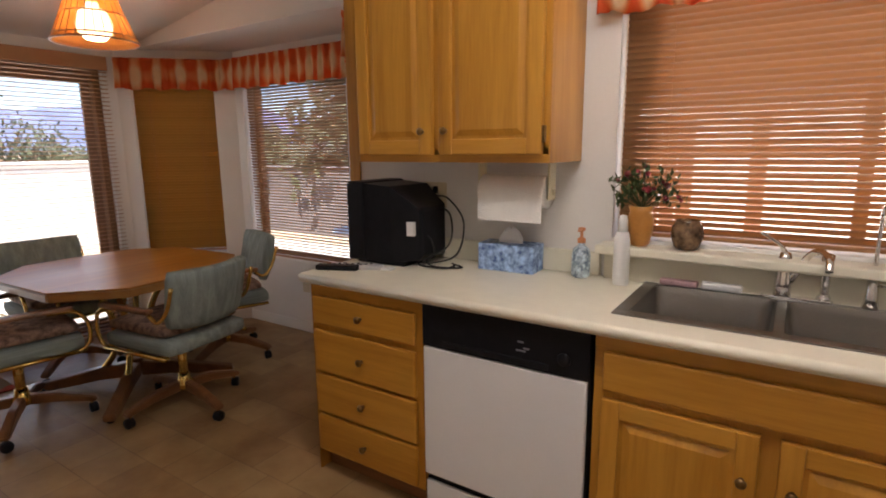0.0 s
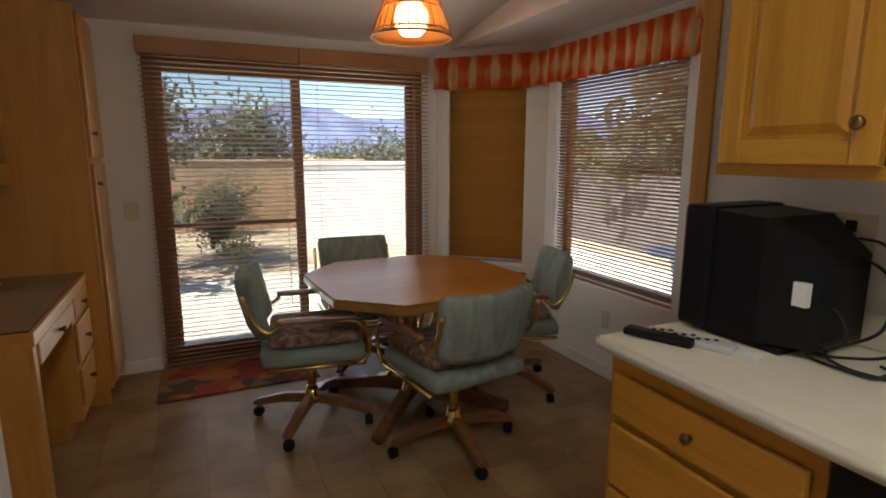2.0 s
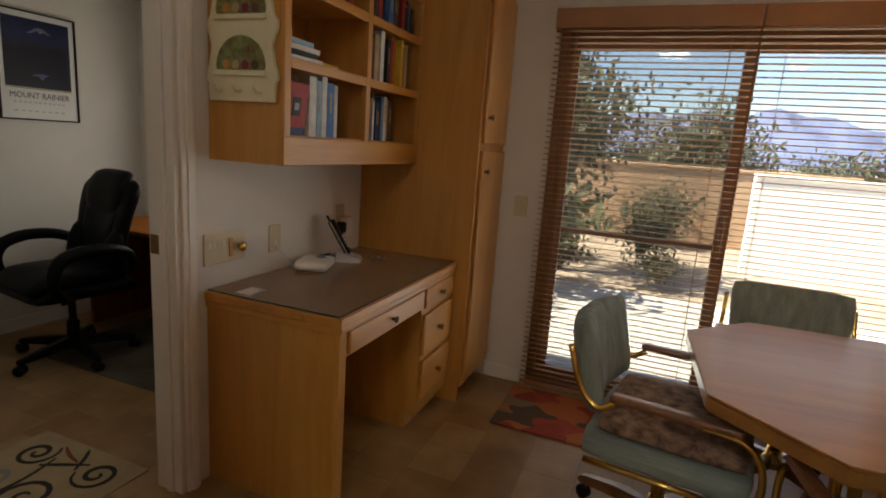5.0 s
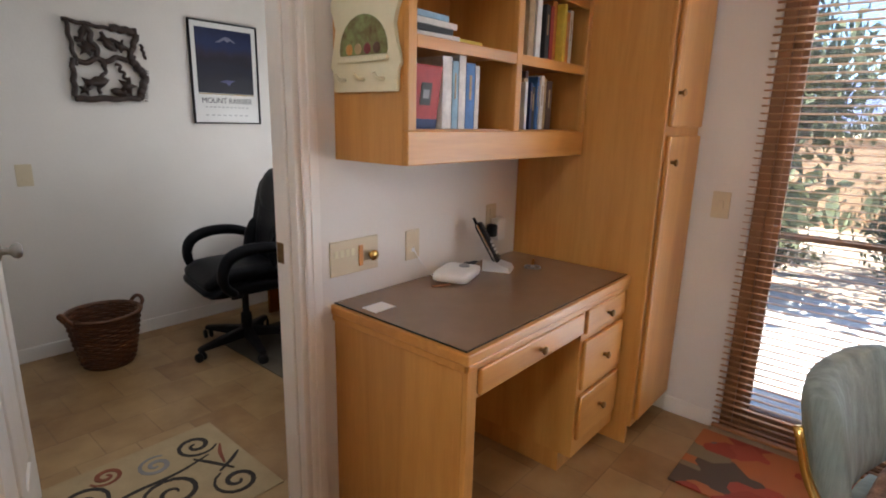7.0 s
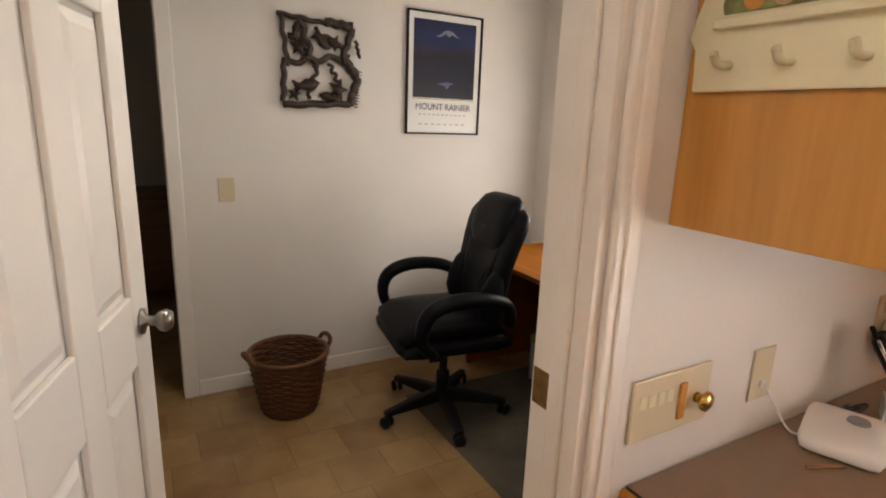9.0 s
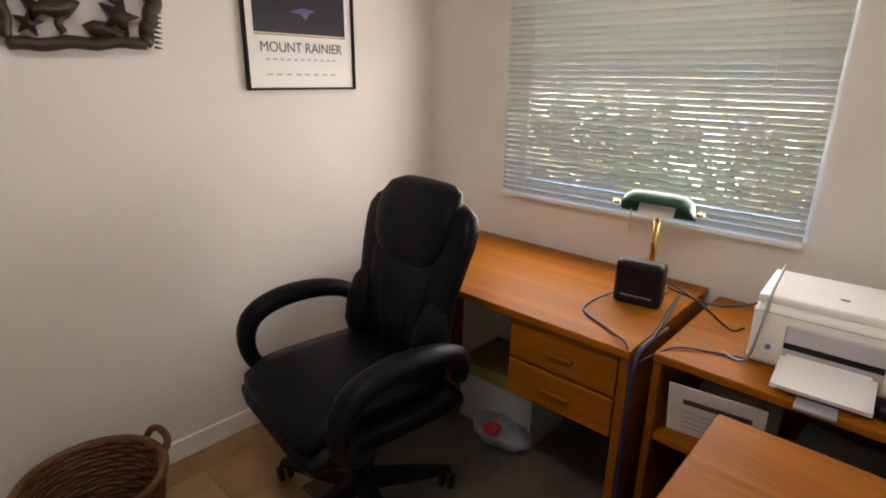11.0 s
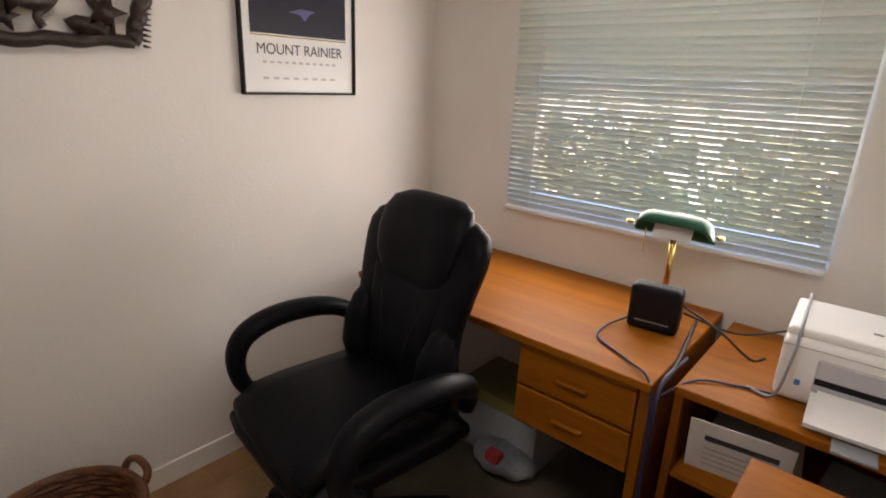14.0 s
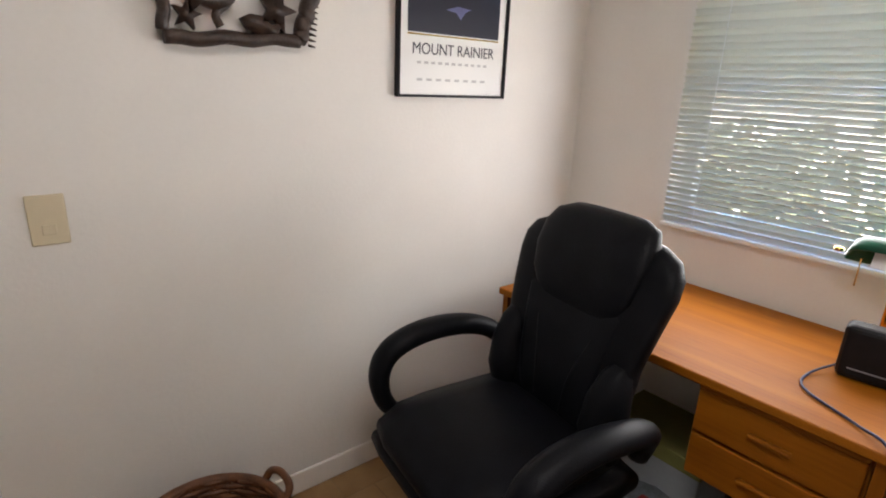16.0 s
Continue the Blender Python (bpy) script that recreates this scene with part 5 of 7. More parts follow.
part("aerial", move(lathe([(0.007, 0.185), (0.0055, 0.215), (0.001, 0.218)], seg=10, at=(0.015, 0.0, 0)), pose(0, -0.005, 0.03, 30)), BLACK_P, ph, smooth=True)
for kx in range(3):
    for kz in range(4):
        part("key", move(box((-0.017 + kx * 0.0125, 0.0175, 0.035 + kz * 0.017), (-0.008 + kx * 0.0125, 0.0195, 0.046 + kz * 0.017), 0.001), pose(0, -0.005, 0.03, 30)), WHITE_P, ph)
wr = thing("telephone_wires", pose(-3.62, -0.62, DZ), "coiled black telephone wires on the desk", "cable")
part("wire", tube([(0.06 + 0.045 * math.cos(i * 0.5) + i * 0.0006, 0.012 * math.sin(i * 0.37) + 0.02, 0.012 + 0.022 * abs(math.sin(i * 0.21))) for i in range(90)], 0.003, seg=5), RUBBER, wr)
w2 = thing("telephone_wire", pose(0, 0, 0), "thin white telephone wire from jack to machine", "cable")
part("wire", tube(curve([(-3.285, DY0 + 0.012, 0.91), (-3.31, DY0 + 0.03, 0.86), (-3.36, DY0 + 0.05, 0.795), (-3.42, -0.60, 0.80)]), 0.0025, seg=5), WHITE_P, w2)
sc2 = thing("scissors", pose(-3.83, -0.45, DZ, 0, 0, 30), "small metal scissors lying on the desk", "scissors")
part("blade", box((-0.085, -0.008, 0.002), (0.03, 0.004, 0.006), 0.001), CHROME, sc2)
part("handle", tube([(0.055 + 0.024 * math.cos(a * 0.5), 0.02 * math.sin(a * 0.5) + 0.012, 0.006) for a in range(13)], 0.004), GREY_P, sc2)
part("handle", tube([(0.055 + 0.024 * math.cos(a * 0.5), 0.02 * math.sin(a * 0.5) - 0.016, 0.006) for a in range(13)], 0.004), GREY_P, sc2)
pe = thing("pen", pose(-3.30, -0.53, DZ, 0, 0, -25), "dark pen lying on the desk", "pen")
part("barrel", tube([(-0.04, 0, 0.005), (0.04, 0, 0.005)], 0.0045, taper=0.7), LEGWOOD, pe)
tagged(part("note_slip", box((-3.02, -0.56, DZ), (-2.93, -0.49, DZ + 0.001)), PAPER), "white paper slip lying on the desk", "paper")

# ---- office ----
# door leaf, swung into the office on the hinges at its near edge
dl = thing("door_2", pose(-1.965, -0.805, 0, 0, 0, -105), "white six-panel office door standing open", "door", kind="structure")
LW, LH, LT = 0.715, 2.005, 0.036
part("leaf", box((0, 0, 0.012), (LW, LT * 0.6, LH), 0.002), TRIM, dl)
for y0, y1 in ((LT * 0.6, LT), (-LT * 0.4, 0)):
    f = bmesh.new()
    for lo, hi in ((0, 0.11), (0.305, 0.41), (LW - 0.11, LW)):
        box((lo, y0, 0.012), (hi, y1, LH), 0.004, f)
    for zl, zh in ((0.012, 0.22), (0.87, 1.03), (1.60, 1.70), (1.89, LH)):
        for lo, hi in ((0.11, 0.305), (0.41, LW - 0.11)):
            box((lo, y0, zl), (hi, y1, zh), 0.004, f)
    part("face_frame", f, TRIM, dl)
    for zl, zh in ((0.22, 0.87), (1.03, 1.60), (1.70, 1.89)):
        for lo, hi in ((0.11, 0.305), (0.41, LW - 0.11)):
            a = 0.012
            ys = (y0 + 0.001, y0 + (y1 - y0) * 0.75) if y0 > 0 else (y1 - 0.001, y1 - (y1 - y0) * 0.75)
            part("panel", loft([[(lo + e, y, zl + e), (hi - e, y, zl + e), (hi - e, y, zh - e), (lo + e, y, zh - e)] for e, y in ((a, ys[0]), (a + 0.025, ys[1]))]), TRIM, dl)
for s, y in ((-1, -LT * 0.4), (1, LT)):
    part("door_handle", move(lathe([(0.03, 0), (0.03, 0.006), (0.012, 0.012), (0.012, 0.03), (0.024, 0.04), (0.027, 0.052), (0.02, 0.064), (0.001, 0.066)], seg=18), pose(LW - 0.06, y, 0.955, 90 if s < 0 else -90)), STEEL, dl, "satin steel door knob", True)
for z in (0.22, 1.09, 1.80):
    part("hinge", box((-0.012, -0.0175, z - 0.045), (0.055, 0.0, z + 0.045), 0.008), OLDBRASS, dl)

NWY = DY1 - 0.066
# carved sea-creature panel
cv = bmesh.new()
rnd = random.Random(12)


def wav(a, b, r, n=10, amp=0.012):
    a, b = Vector(a), Vector(b)
    d = b - a
    nrm = Vector((-d.z, 0, d.x)).normalized()
    tube(curve([a + d * (i / n) + nrm * amp * math.sin(i * 1.7 + a.x * 40) + Vector((0, rnd.uniform(-0.004, 0.004), 0)) for i in range(n + 1)], 3), r, cv, 7)


def fish(x, z, ln, turn):
    pts = [(0.5, 0), (0.3, 0.17), (0.0, 0.22), (-0.25, 0.1), (-0.5, 0.24), (-0.44, 0), (-0.5, -0.24), (-0.25, -0.1), (0.0, -0.22), (0.3, -0.17)]
    c, s = math.cos(turn), math.sin(turn)
    flat.append([(x + ln * (p * c - q * s), z + ln * (p * s + q * c)) for p, q in pts])


flat = []
SW, SH = 0.46, 0.47
wav((0.02, 0, 0.0), (0.40, 0, 0.02), 0.020, 10, 0.004)
wav((0.02, 0, 0.02), (0.03, 0, 0.24), 0.017, 10, 0.004)
wav((0.05, 0, 0.20), (0.02, 0, 0.45), 0.014, 10, 0.004)
wav((0.0, 0, 0.455), (0.28, 0, 0.43), 0.013, 10, 0.004)
wav((0.26, 0, 0.44), (0.42, 0, 0.43), 0.024, 10, 0.004)
wav((0.42, 0, 0.42), (0.36, 0, 0.27), 0.020, 10, 0.004)
wav((0.36, 0, 0.27), (0.45, 0, 0.16), 0.026, 10, 0.004)
wav((0.45, 0, 0.16), (0.40, 0, 0.02), 0.024, 10, 0.004)
wav((0.44, 0, 0.36), (0.46, 0, 0.27), 0.010, 10, 0.004)
wav((0.12, 0, 0.44), (0.20, 0, 0.20), 0.018)
wav((0.05, 0, 0.22), (0.38, 0, 0.27), 0.017)
wav((0.20, 0, 0.40), (0.40, 0, 0.28), 0.012)
wav((0.22, 0, 0.24), (0.16, 0, 0.04), 0.012)
wav((0.06, 0, 0.36), (0.16, 0, 0.30), 0.011)
wav((0.28, 0, 0.23), (0.34, 0, 0.12), 0.010)
for i in range(13):
    a = Vector((0.455 - 0.002 * i, 0, 0.20 - 0.016 * i))
    tube([a, a + Vector((0.022, 0, -0.004))], 0.005, cv, 5, 0.4)
fish(0.15, 0.11, 0.15, 0.2), fish(0.10, 0.39, 0.10, 1.2), fish(0.24, 0.34, 0.12, -0.7), fish(0.28, 0.05, 0.12, 2.9)
for x, z, r, q in ((0.33, 0.095, 0.062, 0.3), (0.11, 0.30, 0.05, 0.1), (0.31, 0.34, 0.045, 0.5), (0.08, 0.06, 0.04, 0.2)):
    flat.append([(x + (r if i % 2 == 0 else r * 0.42) * math.sin(q + i * math.pi / 5), z + (r if i % 2 == 0 else r * 0.42) * math.cos(q + i * math.pi / 5)) for i in range(10)])
for o in flat:
    loft([[(x, -0.012, z) for x, z in o], [(x, 0.010, z) for x, z in o]], cv)
ca = part("wall_carving", cv, CARVED, None, smooth=True)
ca.matrix_basis = pose(-2.80, OY + 0.024, 1.472) @ R180 @ Matrix.Diagonal((0.89, 1, 0.92, 1))
tagged(ca, "dark openwork wood carving of fish and sea stars", "wall carving")

# framed poster


def poster_mat():
    """A printed dusk mountain: dark lake below, a pale peak, a deep blue sky."""
    m, n, l, p = nodes_of("printed mountain picture")
    tc, sx = n.new("ShaderNodeTexCoord"), n.new("ShaderNodeSeparateXYZ")
    l.new(tc.outputs["Object"], sx.inputs[0])
    nz = n.new("ShaderNodeTexNoise")
    nz.inputs["Scale"].default_value, nz.inputs["Detail"].default_value = 9, 6
    l.new(tc.outputs["Object"], nz.inputs[0])
    a = n.new("ShaderNodeMath")
    a.operation, a.inputs[1].default_value = "MULTIPLY_ADD", 0.16
    l.new(nz.outputs[0], a.inputs[0]), l.new(sx.outputs[2], a.inputs[2])
    r = n.new("ShaderNodeValToRGB")
    r.color_ramp.elements[0].position, r.color_ramp.elements[0].color = 0.06, (0.012, 0.012, 0.025, 1)
    r.color_ramp.elements[1].position, r.color_ramp.elements[1].color = 0.46, (0.006, 0.014, 0.06, 1)
    for q, c in ((0.17, (0.02, 0.018, 0.035)), (0.24, (0.02, 0.022, 0.05)), (0.30, (0.025, 0.02, 0.035)), (0.34, (0.05, 0.035, 0.07)), (0.40, (0.02, 0.045, 0.15))):
        r.color_ramp.elements.new(q).color = (c[0] * 0.5, c[1] * 0.5, c[2] * 0.6, 1)
    l.new(a.outputs[0], r.inputs[0]), l.new(r.outputs[0], p.inputs["Base Color"])
    p.inputs["Roughness"].default_value, p.inputs["Coat Weight"].default_value = 0.4, 0.0
    return m


po = thing("framed_poster", pose(-3.484, OY + 0.002, 1.347) @ R180, "black-framed mountain poster lettered MOUNT RAINIER", "picture")
PW, PH = 0.477, 0.653
f = box((0, -0.022, 0), (0.0085, 0, PH), 0.002)
box((PW - 0.0085, -0.022, 0), (PW, 0, PH), 0.002, f)
box((0.0085, -0.022, 0), (PW - 0.0085, 0, 0.0085), 0.002, f)
box((0.0085, -0.022, PH - 0.0085), (PW - 0.0085, 0, PH), 0.002, f)
part("frame", f, BLACK_P, po)
part("sheet", box((0.0085, -0.010, 0.0085), (PW - 0.0085, -0.006, PH - 0.0085)), mat("poster paper", (0.74, 0.74, 0.72), 0.35, var=0.01, bump=0), po)
pic = part("print", box((0, -0.0015, 0), (0.395, 0, 0.41)), poster_mat(), po, "dusk mountain photograph in deep blue")
pic.matrix_basis = pose(0.041, -0.0105, 0.20)
SNOW = mat("printed snow", (0.20, 0.20, 0.27), 0.35, var=0.3, scale=40, bump=0)
peak = [(0.13, 0.325), (0.16, 0.338), (0.185, 0.357), (0.21, 0.366), (0.235, 0.362), (0.26, 0.345), (0.285, 0.33), (0.26, 0.334), (0.24, 0.345), (0.22, 0.33), (0.20, 0.345), (0.165, 0.328)]
pk = part("printed_peak", move(slab(peak, 0.0017, 0.0022), pose(0, 0, 0, 90)), SNOW, po)
pk.matrix_basis = pose(0.041, -0.0105, 0.20)
refl = [(0.15, 0.075), (0.20, 0.09), (0.26, 0.085), (0.235, 0.075), (0.215, 0.05), (0.195, 0.07)]
pk2 = part("printed_reflection", move(slab(refl, 0.0017, 0.0022), pose(0, 0, 0, 90)), mat("printed lake gleam", (0.10, 0.10, 0.22), 0.35, var=0.3, bump=0), po)
pk2.matrix_basis = pose(0.041, -0.0105, 0.20)
part("gold_line", box((0.041, -0.0118, 0.192), (0.436, -0.0105, 0.196)), BRASS, po)


def lettering(text, size, parent, m, material, name="lettering", spacing=1.0):
    cu = bpy.data.curves.new(name, "FONT")
    cu.body, cu.size, cu.align_x, cu.extrude, cu.space_character = text, size, "CENTER", 0.0004, spacing
    tmp = bpy.data.objects.new(name, cu)
    scene.collection.objects.link(tmp)
    dg = bpy.context.evaluated_depsgraph_get()
    me = bpy.data.meshes.new_from_object(tmp.evaluated_get(dg))
    bpy.data.objects.remove(tmp)
    me.materials.clear()
    me.materials.append(material)
    ob = new(name, me)
    ob.parent, ob.matrix_basis = parent, m
    return ob


INK = mat("dark print ink", (0.06, 0.06, 0.075), 0.4, var=0.05, bump=0)
lettering("MOUNT RAINIER", 0.05, po, pose(PW / 2, -0.011, 0.135, 90), INK, spacing=0.98).scale = (0.96, 1.0, 1)
PALEINK = mat("pale print ink", (0.45, 0.45, 0.45), 0.4, var=0.05, bump=0)
for z, n0, w in ((0.105, 11, 0.016), (0.052, 8, 0.022)):
    for i in range(n0):
        part("small_print", box((0.08 + i * 0.32 / n0, -0.0112, z), (0.08 + i * 0.32 / n0 + w, -0.0105, z + 0.008)), PALEINK, po)
cover_plate("light_switch", pose(-2.535, OY, 1.06) @ R180, "almond rocker light switch on the office wall", kind_of="light switch", slots=((0, -0.022, 0.014, 0.012, ALMOND),))
cover_plate("light_switch", pose(-2.975, NWY, 1.075), "almond light switch plate below the mirror", kind_of="light switch", slots=((0, 0.0, 0.012, 0.02, ALMOND),))

# wicker basket
ba = thing("wicker_basket", pose(-2.70, -2.58, 0), "dark brown round wicker waste basket with loop handles", "basket")
for i in range(20):
    t = i / 19
    r, z = 0.125 + 0.055 * t ** 0.8, 0.012 + 0.285 * t
    n = 48
    part("weave_strand", tube([((r + 0.005 * math.cos(12 * a + math.pi * (i % 2))) * math.cos(a), (r + 0.005 * math.cos(12 * a + math.pi * (i % 2))) * math.sin(a), z) for a in [q * 2 * math.pi / n for q in range(n + 1)]], 0.0092, seg=6), WICKER, ba, smooth=True)
sk2 = bmesh.new()
for i in range(24):
    a = i * math.pi / 12
    tube([((0.125 + 0.055 * t ** 0.8) * math.cos(a), (0.125 + 0.055 * t ** 0.8) * math.sin(a), 0.004 + 0.30 * t) for t in (0, 0.25, 0.5, 0.75, 1)], 0.0045, sk2, 5)
part("stakes", sk2, WICKER, ba)
part("bottom", lathe([(0.001, 0.0), (0.128, 0.0), (0.128, 0.012), (0.001, 0.012)], seg=28), WICKER, ba)
part("rim", tube([(0.186 * math.cos(a * math.pi / 20), 0.186 * math.sin(a * math.pi / 20), 0.302) for a in range(41)], 0.013, seg=8), WICKER, ba, smooth=True)
for s in (-1, 1):
    part("handle", tube(curve([(s * 0.175, -0.05, 0.28), (s * 0.205, -0.045, 0.325), (s * 0.21, 0.0, 0.345), (s * 0.205, 0.045, 0.325), (s * 0.175, 0.05, 0.28)]), 0.011, seg=7), WICKER, ba, smooth=True)
ba.matrix_basis = pose(-2.735, -2.57, 0, 0, 0, 12)

# executive chair


def pad(rows, power=2.6, n=36):
    """An upholstered body: rounded-box rings up its height, each (height, middle, half width, half depth, wrap of the sides)."""
    rings = []
    for z, y, w, d, wrap in rows:
        ring = []
        for i in range(n):
            c, q = math.cos(2 * math.pi * i / n), math.sin(2 * math.pi * i / n)
            u, v = math.copysign(abs(c) ** (2 / power), c), math.copysign(abs(q) ** (2 / power), q)
            ring.append((w * u, y + d * v + wrap * u * u, z))
        rings.append(ring)
    return loft(rings)


def office_chair(m):
    ch = thing("office_chair", m, "black leather high-back executive chair on castors", "chair")
    for i in range(5):
        a = radians(30 + 72 * i)
        c, s = math.cos(a), math.sin(a)
        f = loft([[(q * c - w * s * k, q * s + w * c * k, z) for w, z in ((-0.028, z0), (0.028, z0), (0.022, z1), (-0.022, z1))] for q, z0, z1, k in ((0.03, 0.07, 0.13, 1.1), (0.18, 0.065, 0.11, 0.95), (0.32, 0.06, 0.085, 0.7))])
        bmesh.ops.bevel(f, geom=f.edges[:], offset=0.005, segments=2, affect="EDGES")
        leg = part("leg", f, BLACK_P, ch)
        for k in (-0.017, 0.017):
            part("castor_wheel", move(lathe([(0.006, -0.009), (0.026, -0.008), (0.029, -0.003), (0.029, 0.003), (0.026, 0.008), (0.006, 0.009)], seg=14), pose(0.31 * c, 0.31 * s, 0.029, 0, 0, 40 * i) @ pose(0, k, 0, 90)), BLACK_P, leg, smooth=True)
    part("gas_lift", lathe([(0.035, 0.12), (0.032, 0.22), (0.02, 0.225), (0.02, 0.37), (0.06, 0.375), (0.09, 0.40)], seg=16), BLACK_P, ch, smooth=True)
    part("mechanism", box((-0.09, -0.14, 0.375), (0.09, 0.12, 0.415), 0.012), BLACK_P, ch)
    base = soft((-0.262, -0.25, 0.405), (0.262, 0.29, 0.485), 0.038, 0.006)
    for v in base.verts:
        v.co.z -= 0.25 * max(0, v.co.y - 0.20) if v.co.z > 0.44 else 0
    part("seat", base, BLACK_L, ch, smooth=True)
    top = soft((-0.235, -0.19, 0.475), (0.235, 0.285, 0.55), 0.036, 0.014)
    for v in top.verts:
        v.co.z -= 0.45 * max(0, v.co.y - 0.19) - 0.10 * max(0, abs(v.co.x) - 0.16)
    part("seat_pad", top, BLACK_L, ch, smooth=True)
    # tall back with wide shoulders
    part("backrest", pad(((0.455, -0.185, 0.17, 0.03, 0.01), (0.475, -0.19, 0.205, 0.05, 0.015), (0.56, -0.20, 0.222, 0.058, 0.03), (0.66, -0.212, 0.226, 0.058, 0.04), (0.76, -0.228, 0.232, 0.055, 0.04), (0.86, -0.248, 0.25, 0.052, 0.035), (0.94, -0.268, 0.264, 0.05, 0.03), (0.985, -0.279, 0.262, 0.048, 0.026), (1.02, -0.288, 0.240, 0.042, 0.02), (1.042, -0.294, 0.19, 0.03, 0.012), (1.05, -0.297, 0.12, 0.012, 0.005)), 3.2), BLACK_L, ch, smooth=True)
    part("back_panel", pad(((0.54, -0.160, 0.10, 0.012, 0.01), (0.56, -0.160, 0.125, 0.02, 0.015), (0.66, -0.165, 0.135, 0.024, 0.02), (0.76, -0.186, 0.150, 0.022, 0.022), (0.86, -0.212, 0.165, 0.018, 0.022), (0.885, -0.22, 0.16, 0.008, 0.02))), BLACK_L, ch, smooth=True)
    part("headrest", pad(((0.80, -0.218, 0.055, 0.012, 0.004), (0.815, -0.218, 0.10, 0.024, 0.01), (0.85, -0.221, 0.145, 0.034, 0.016), (0.91, -0.232, 0.175, 0.042, 0.022), (0.98, -0.248, 0.186, 0.048, 0.02), (1.04, -0.268, 0.184, 0.05, 0.012), (1.075, -0.282, 0.165, 0.043, 0.006), (1.092, -0.290, 0.12, 0.026, 0.0), (1.096, -0.292, 0.06, 0.008, 0.0)), 2.8), BLACK_L, ch, smooth=True)
    for s in (-1, 1):
        bol = pad(((0.50, 0.0, 0.03, 0.02, 0), (0.52, 0.0, 0.045, 0.045, 0), (0.60, 0.006, 0.052, 0.062, 0), (0.68, 0.0, 0.05, 0.052, 0), (0.745, -0.016, 0.036, 0.034, 0), (0.77, -0.022, 0.02, 0.014, 0)), 2.4, 20)
        part("bolster", move(bol, pose(s * 0.192, -0.15, 0, 0, 0, s * 14)), BLACK_L, ch, smooth=True)
        x = s * 0.315
        line = curve([(x * 0.86, 0.15, 0.43), (x * 0.95, 0.215, 0.50), (x, 0.225, 0.585), (x, 0.185, 0.655), (x, 0.08, 0.69), (x, -0.06, 0.685), (x * 0.96, -0.16, 0.65), (x * 0.86, -0.21, 0.585), (x * 0.80, -0.215, 0.53)], 6)
        rings = []
        for i, p in enumerate(line):
            d = (line[min(i + 1, len(line) - 1)] - line[max(i - 1, 0)]).normalized()
            k = i / (len(line) - 1)
            hw, hh = 0.026 + 0.017 * math.sin(math.pi * min(1, k * 1.15)), 0.022 + 0.011 * math.sin(math.pi * k)
            up = Vector((1, 0, 0)).cross(d).normalized()
            rings.append([p + Vector((hw * math.cos(j * math.pi / 6), 0, 0)) + up * hh * math.sin(j * math.pi / 6) for j in range(12)])
        part("armrest", loft(rings), BLACK_L, ch, smooth=True)
        part("arm_bracket", box((x * 0.72 - 0.02, 0.10, 0.40), (x * 0.86 + 0.01, 0.17, 0.432), 0.006), BLACK_P, ch)
        part("seam", tube(curve([(s * 0.05, -0.132, 0.57), (s * 0.065, -0.141, 0.68), (s * 0.10, -0.168, 0.79)], 6), 0.0028, seg=5), BLACK_P, ch, smooth=True)
    part("recline_lever", tube([(0.05, 0.05, 0.39), (0.30, 0.05, 0.39), (0.34, 0.06, 0.385)], 0.008), BLACK_P, ch, smooth=True)
    return ch


office_chair(pose(-3.405, -2.215, 0, 0, 0, -98))

# work desk under the window
od = thing("office_desk", pose(-4.43, -2.645, 0), "orange-brown teak office desk with two drawers", "desk")
part("desktop", box((0, 0, 0.68), (0.645, 1.14, 0.705), 0.004), TEAK, od)
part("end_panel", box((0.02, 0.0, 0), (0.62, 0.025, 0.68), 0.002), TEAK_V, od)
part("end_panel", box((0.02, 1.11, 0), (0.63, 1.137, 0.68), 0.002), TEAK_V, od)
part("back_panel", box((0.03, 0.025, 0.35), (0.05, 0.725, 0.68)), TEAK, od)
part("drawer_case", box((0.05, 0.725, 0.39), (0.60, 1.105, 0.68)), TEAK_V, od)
for z, hh in ((0.53, 0.125), (0.395, 0.125)):
    d = part("drawer", box((0.60, 0.73, z), (0.618, 1.10, z + hh), 0.004), TEAK, od)
    part("handle", box((0.618, 0.865, z + 0.055), (0.634, 0.965, z + 0.07), 0.006), TEAK, d)
part("drawer_lip", box((0.60, 0.73, 0.657), (0.622, 1.10, 0.669), 0.003), TEAK, od)
ps = thing("printer_stand", pose(-4.43, -1.47, 0), "orange-brown teak printer stand with open shelves", "desk")
part("top", box((0, 0, 0.66), (0.565, 0.575, 0.685), 0.004), TEAK, ps)
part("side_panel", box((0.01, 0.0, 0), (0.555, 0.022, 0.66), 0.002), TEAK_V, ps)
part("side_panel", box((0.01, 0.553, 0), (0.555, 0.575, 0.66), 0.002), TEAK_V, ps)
part("shelf", box((0.01, 0.022, 0.40), (0.54, 0.553, 0.42), 0.002), TEAK, ps)
part("shelf", box((0.01, 0.022, 0.08), (0.54, 0.553, 0.10), 0.002), TEAK, ps)
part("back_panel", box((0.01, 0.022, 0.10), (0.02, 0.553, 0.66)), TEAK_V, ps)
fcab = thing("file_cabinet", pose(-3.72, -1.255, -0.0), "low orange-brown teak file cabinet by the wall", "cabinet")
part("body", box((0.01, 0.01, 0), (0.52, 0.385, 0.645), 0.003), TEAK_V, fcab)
part("top", box((0, 0, 0.645), (0.53, 0.39, 0.67), 0.006), TEAK, fcab)
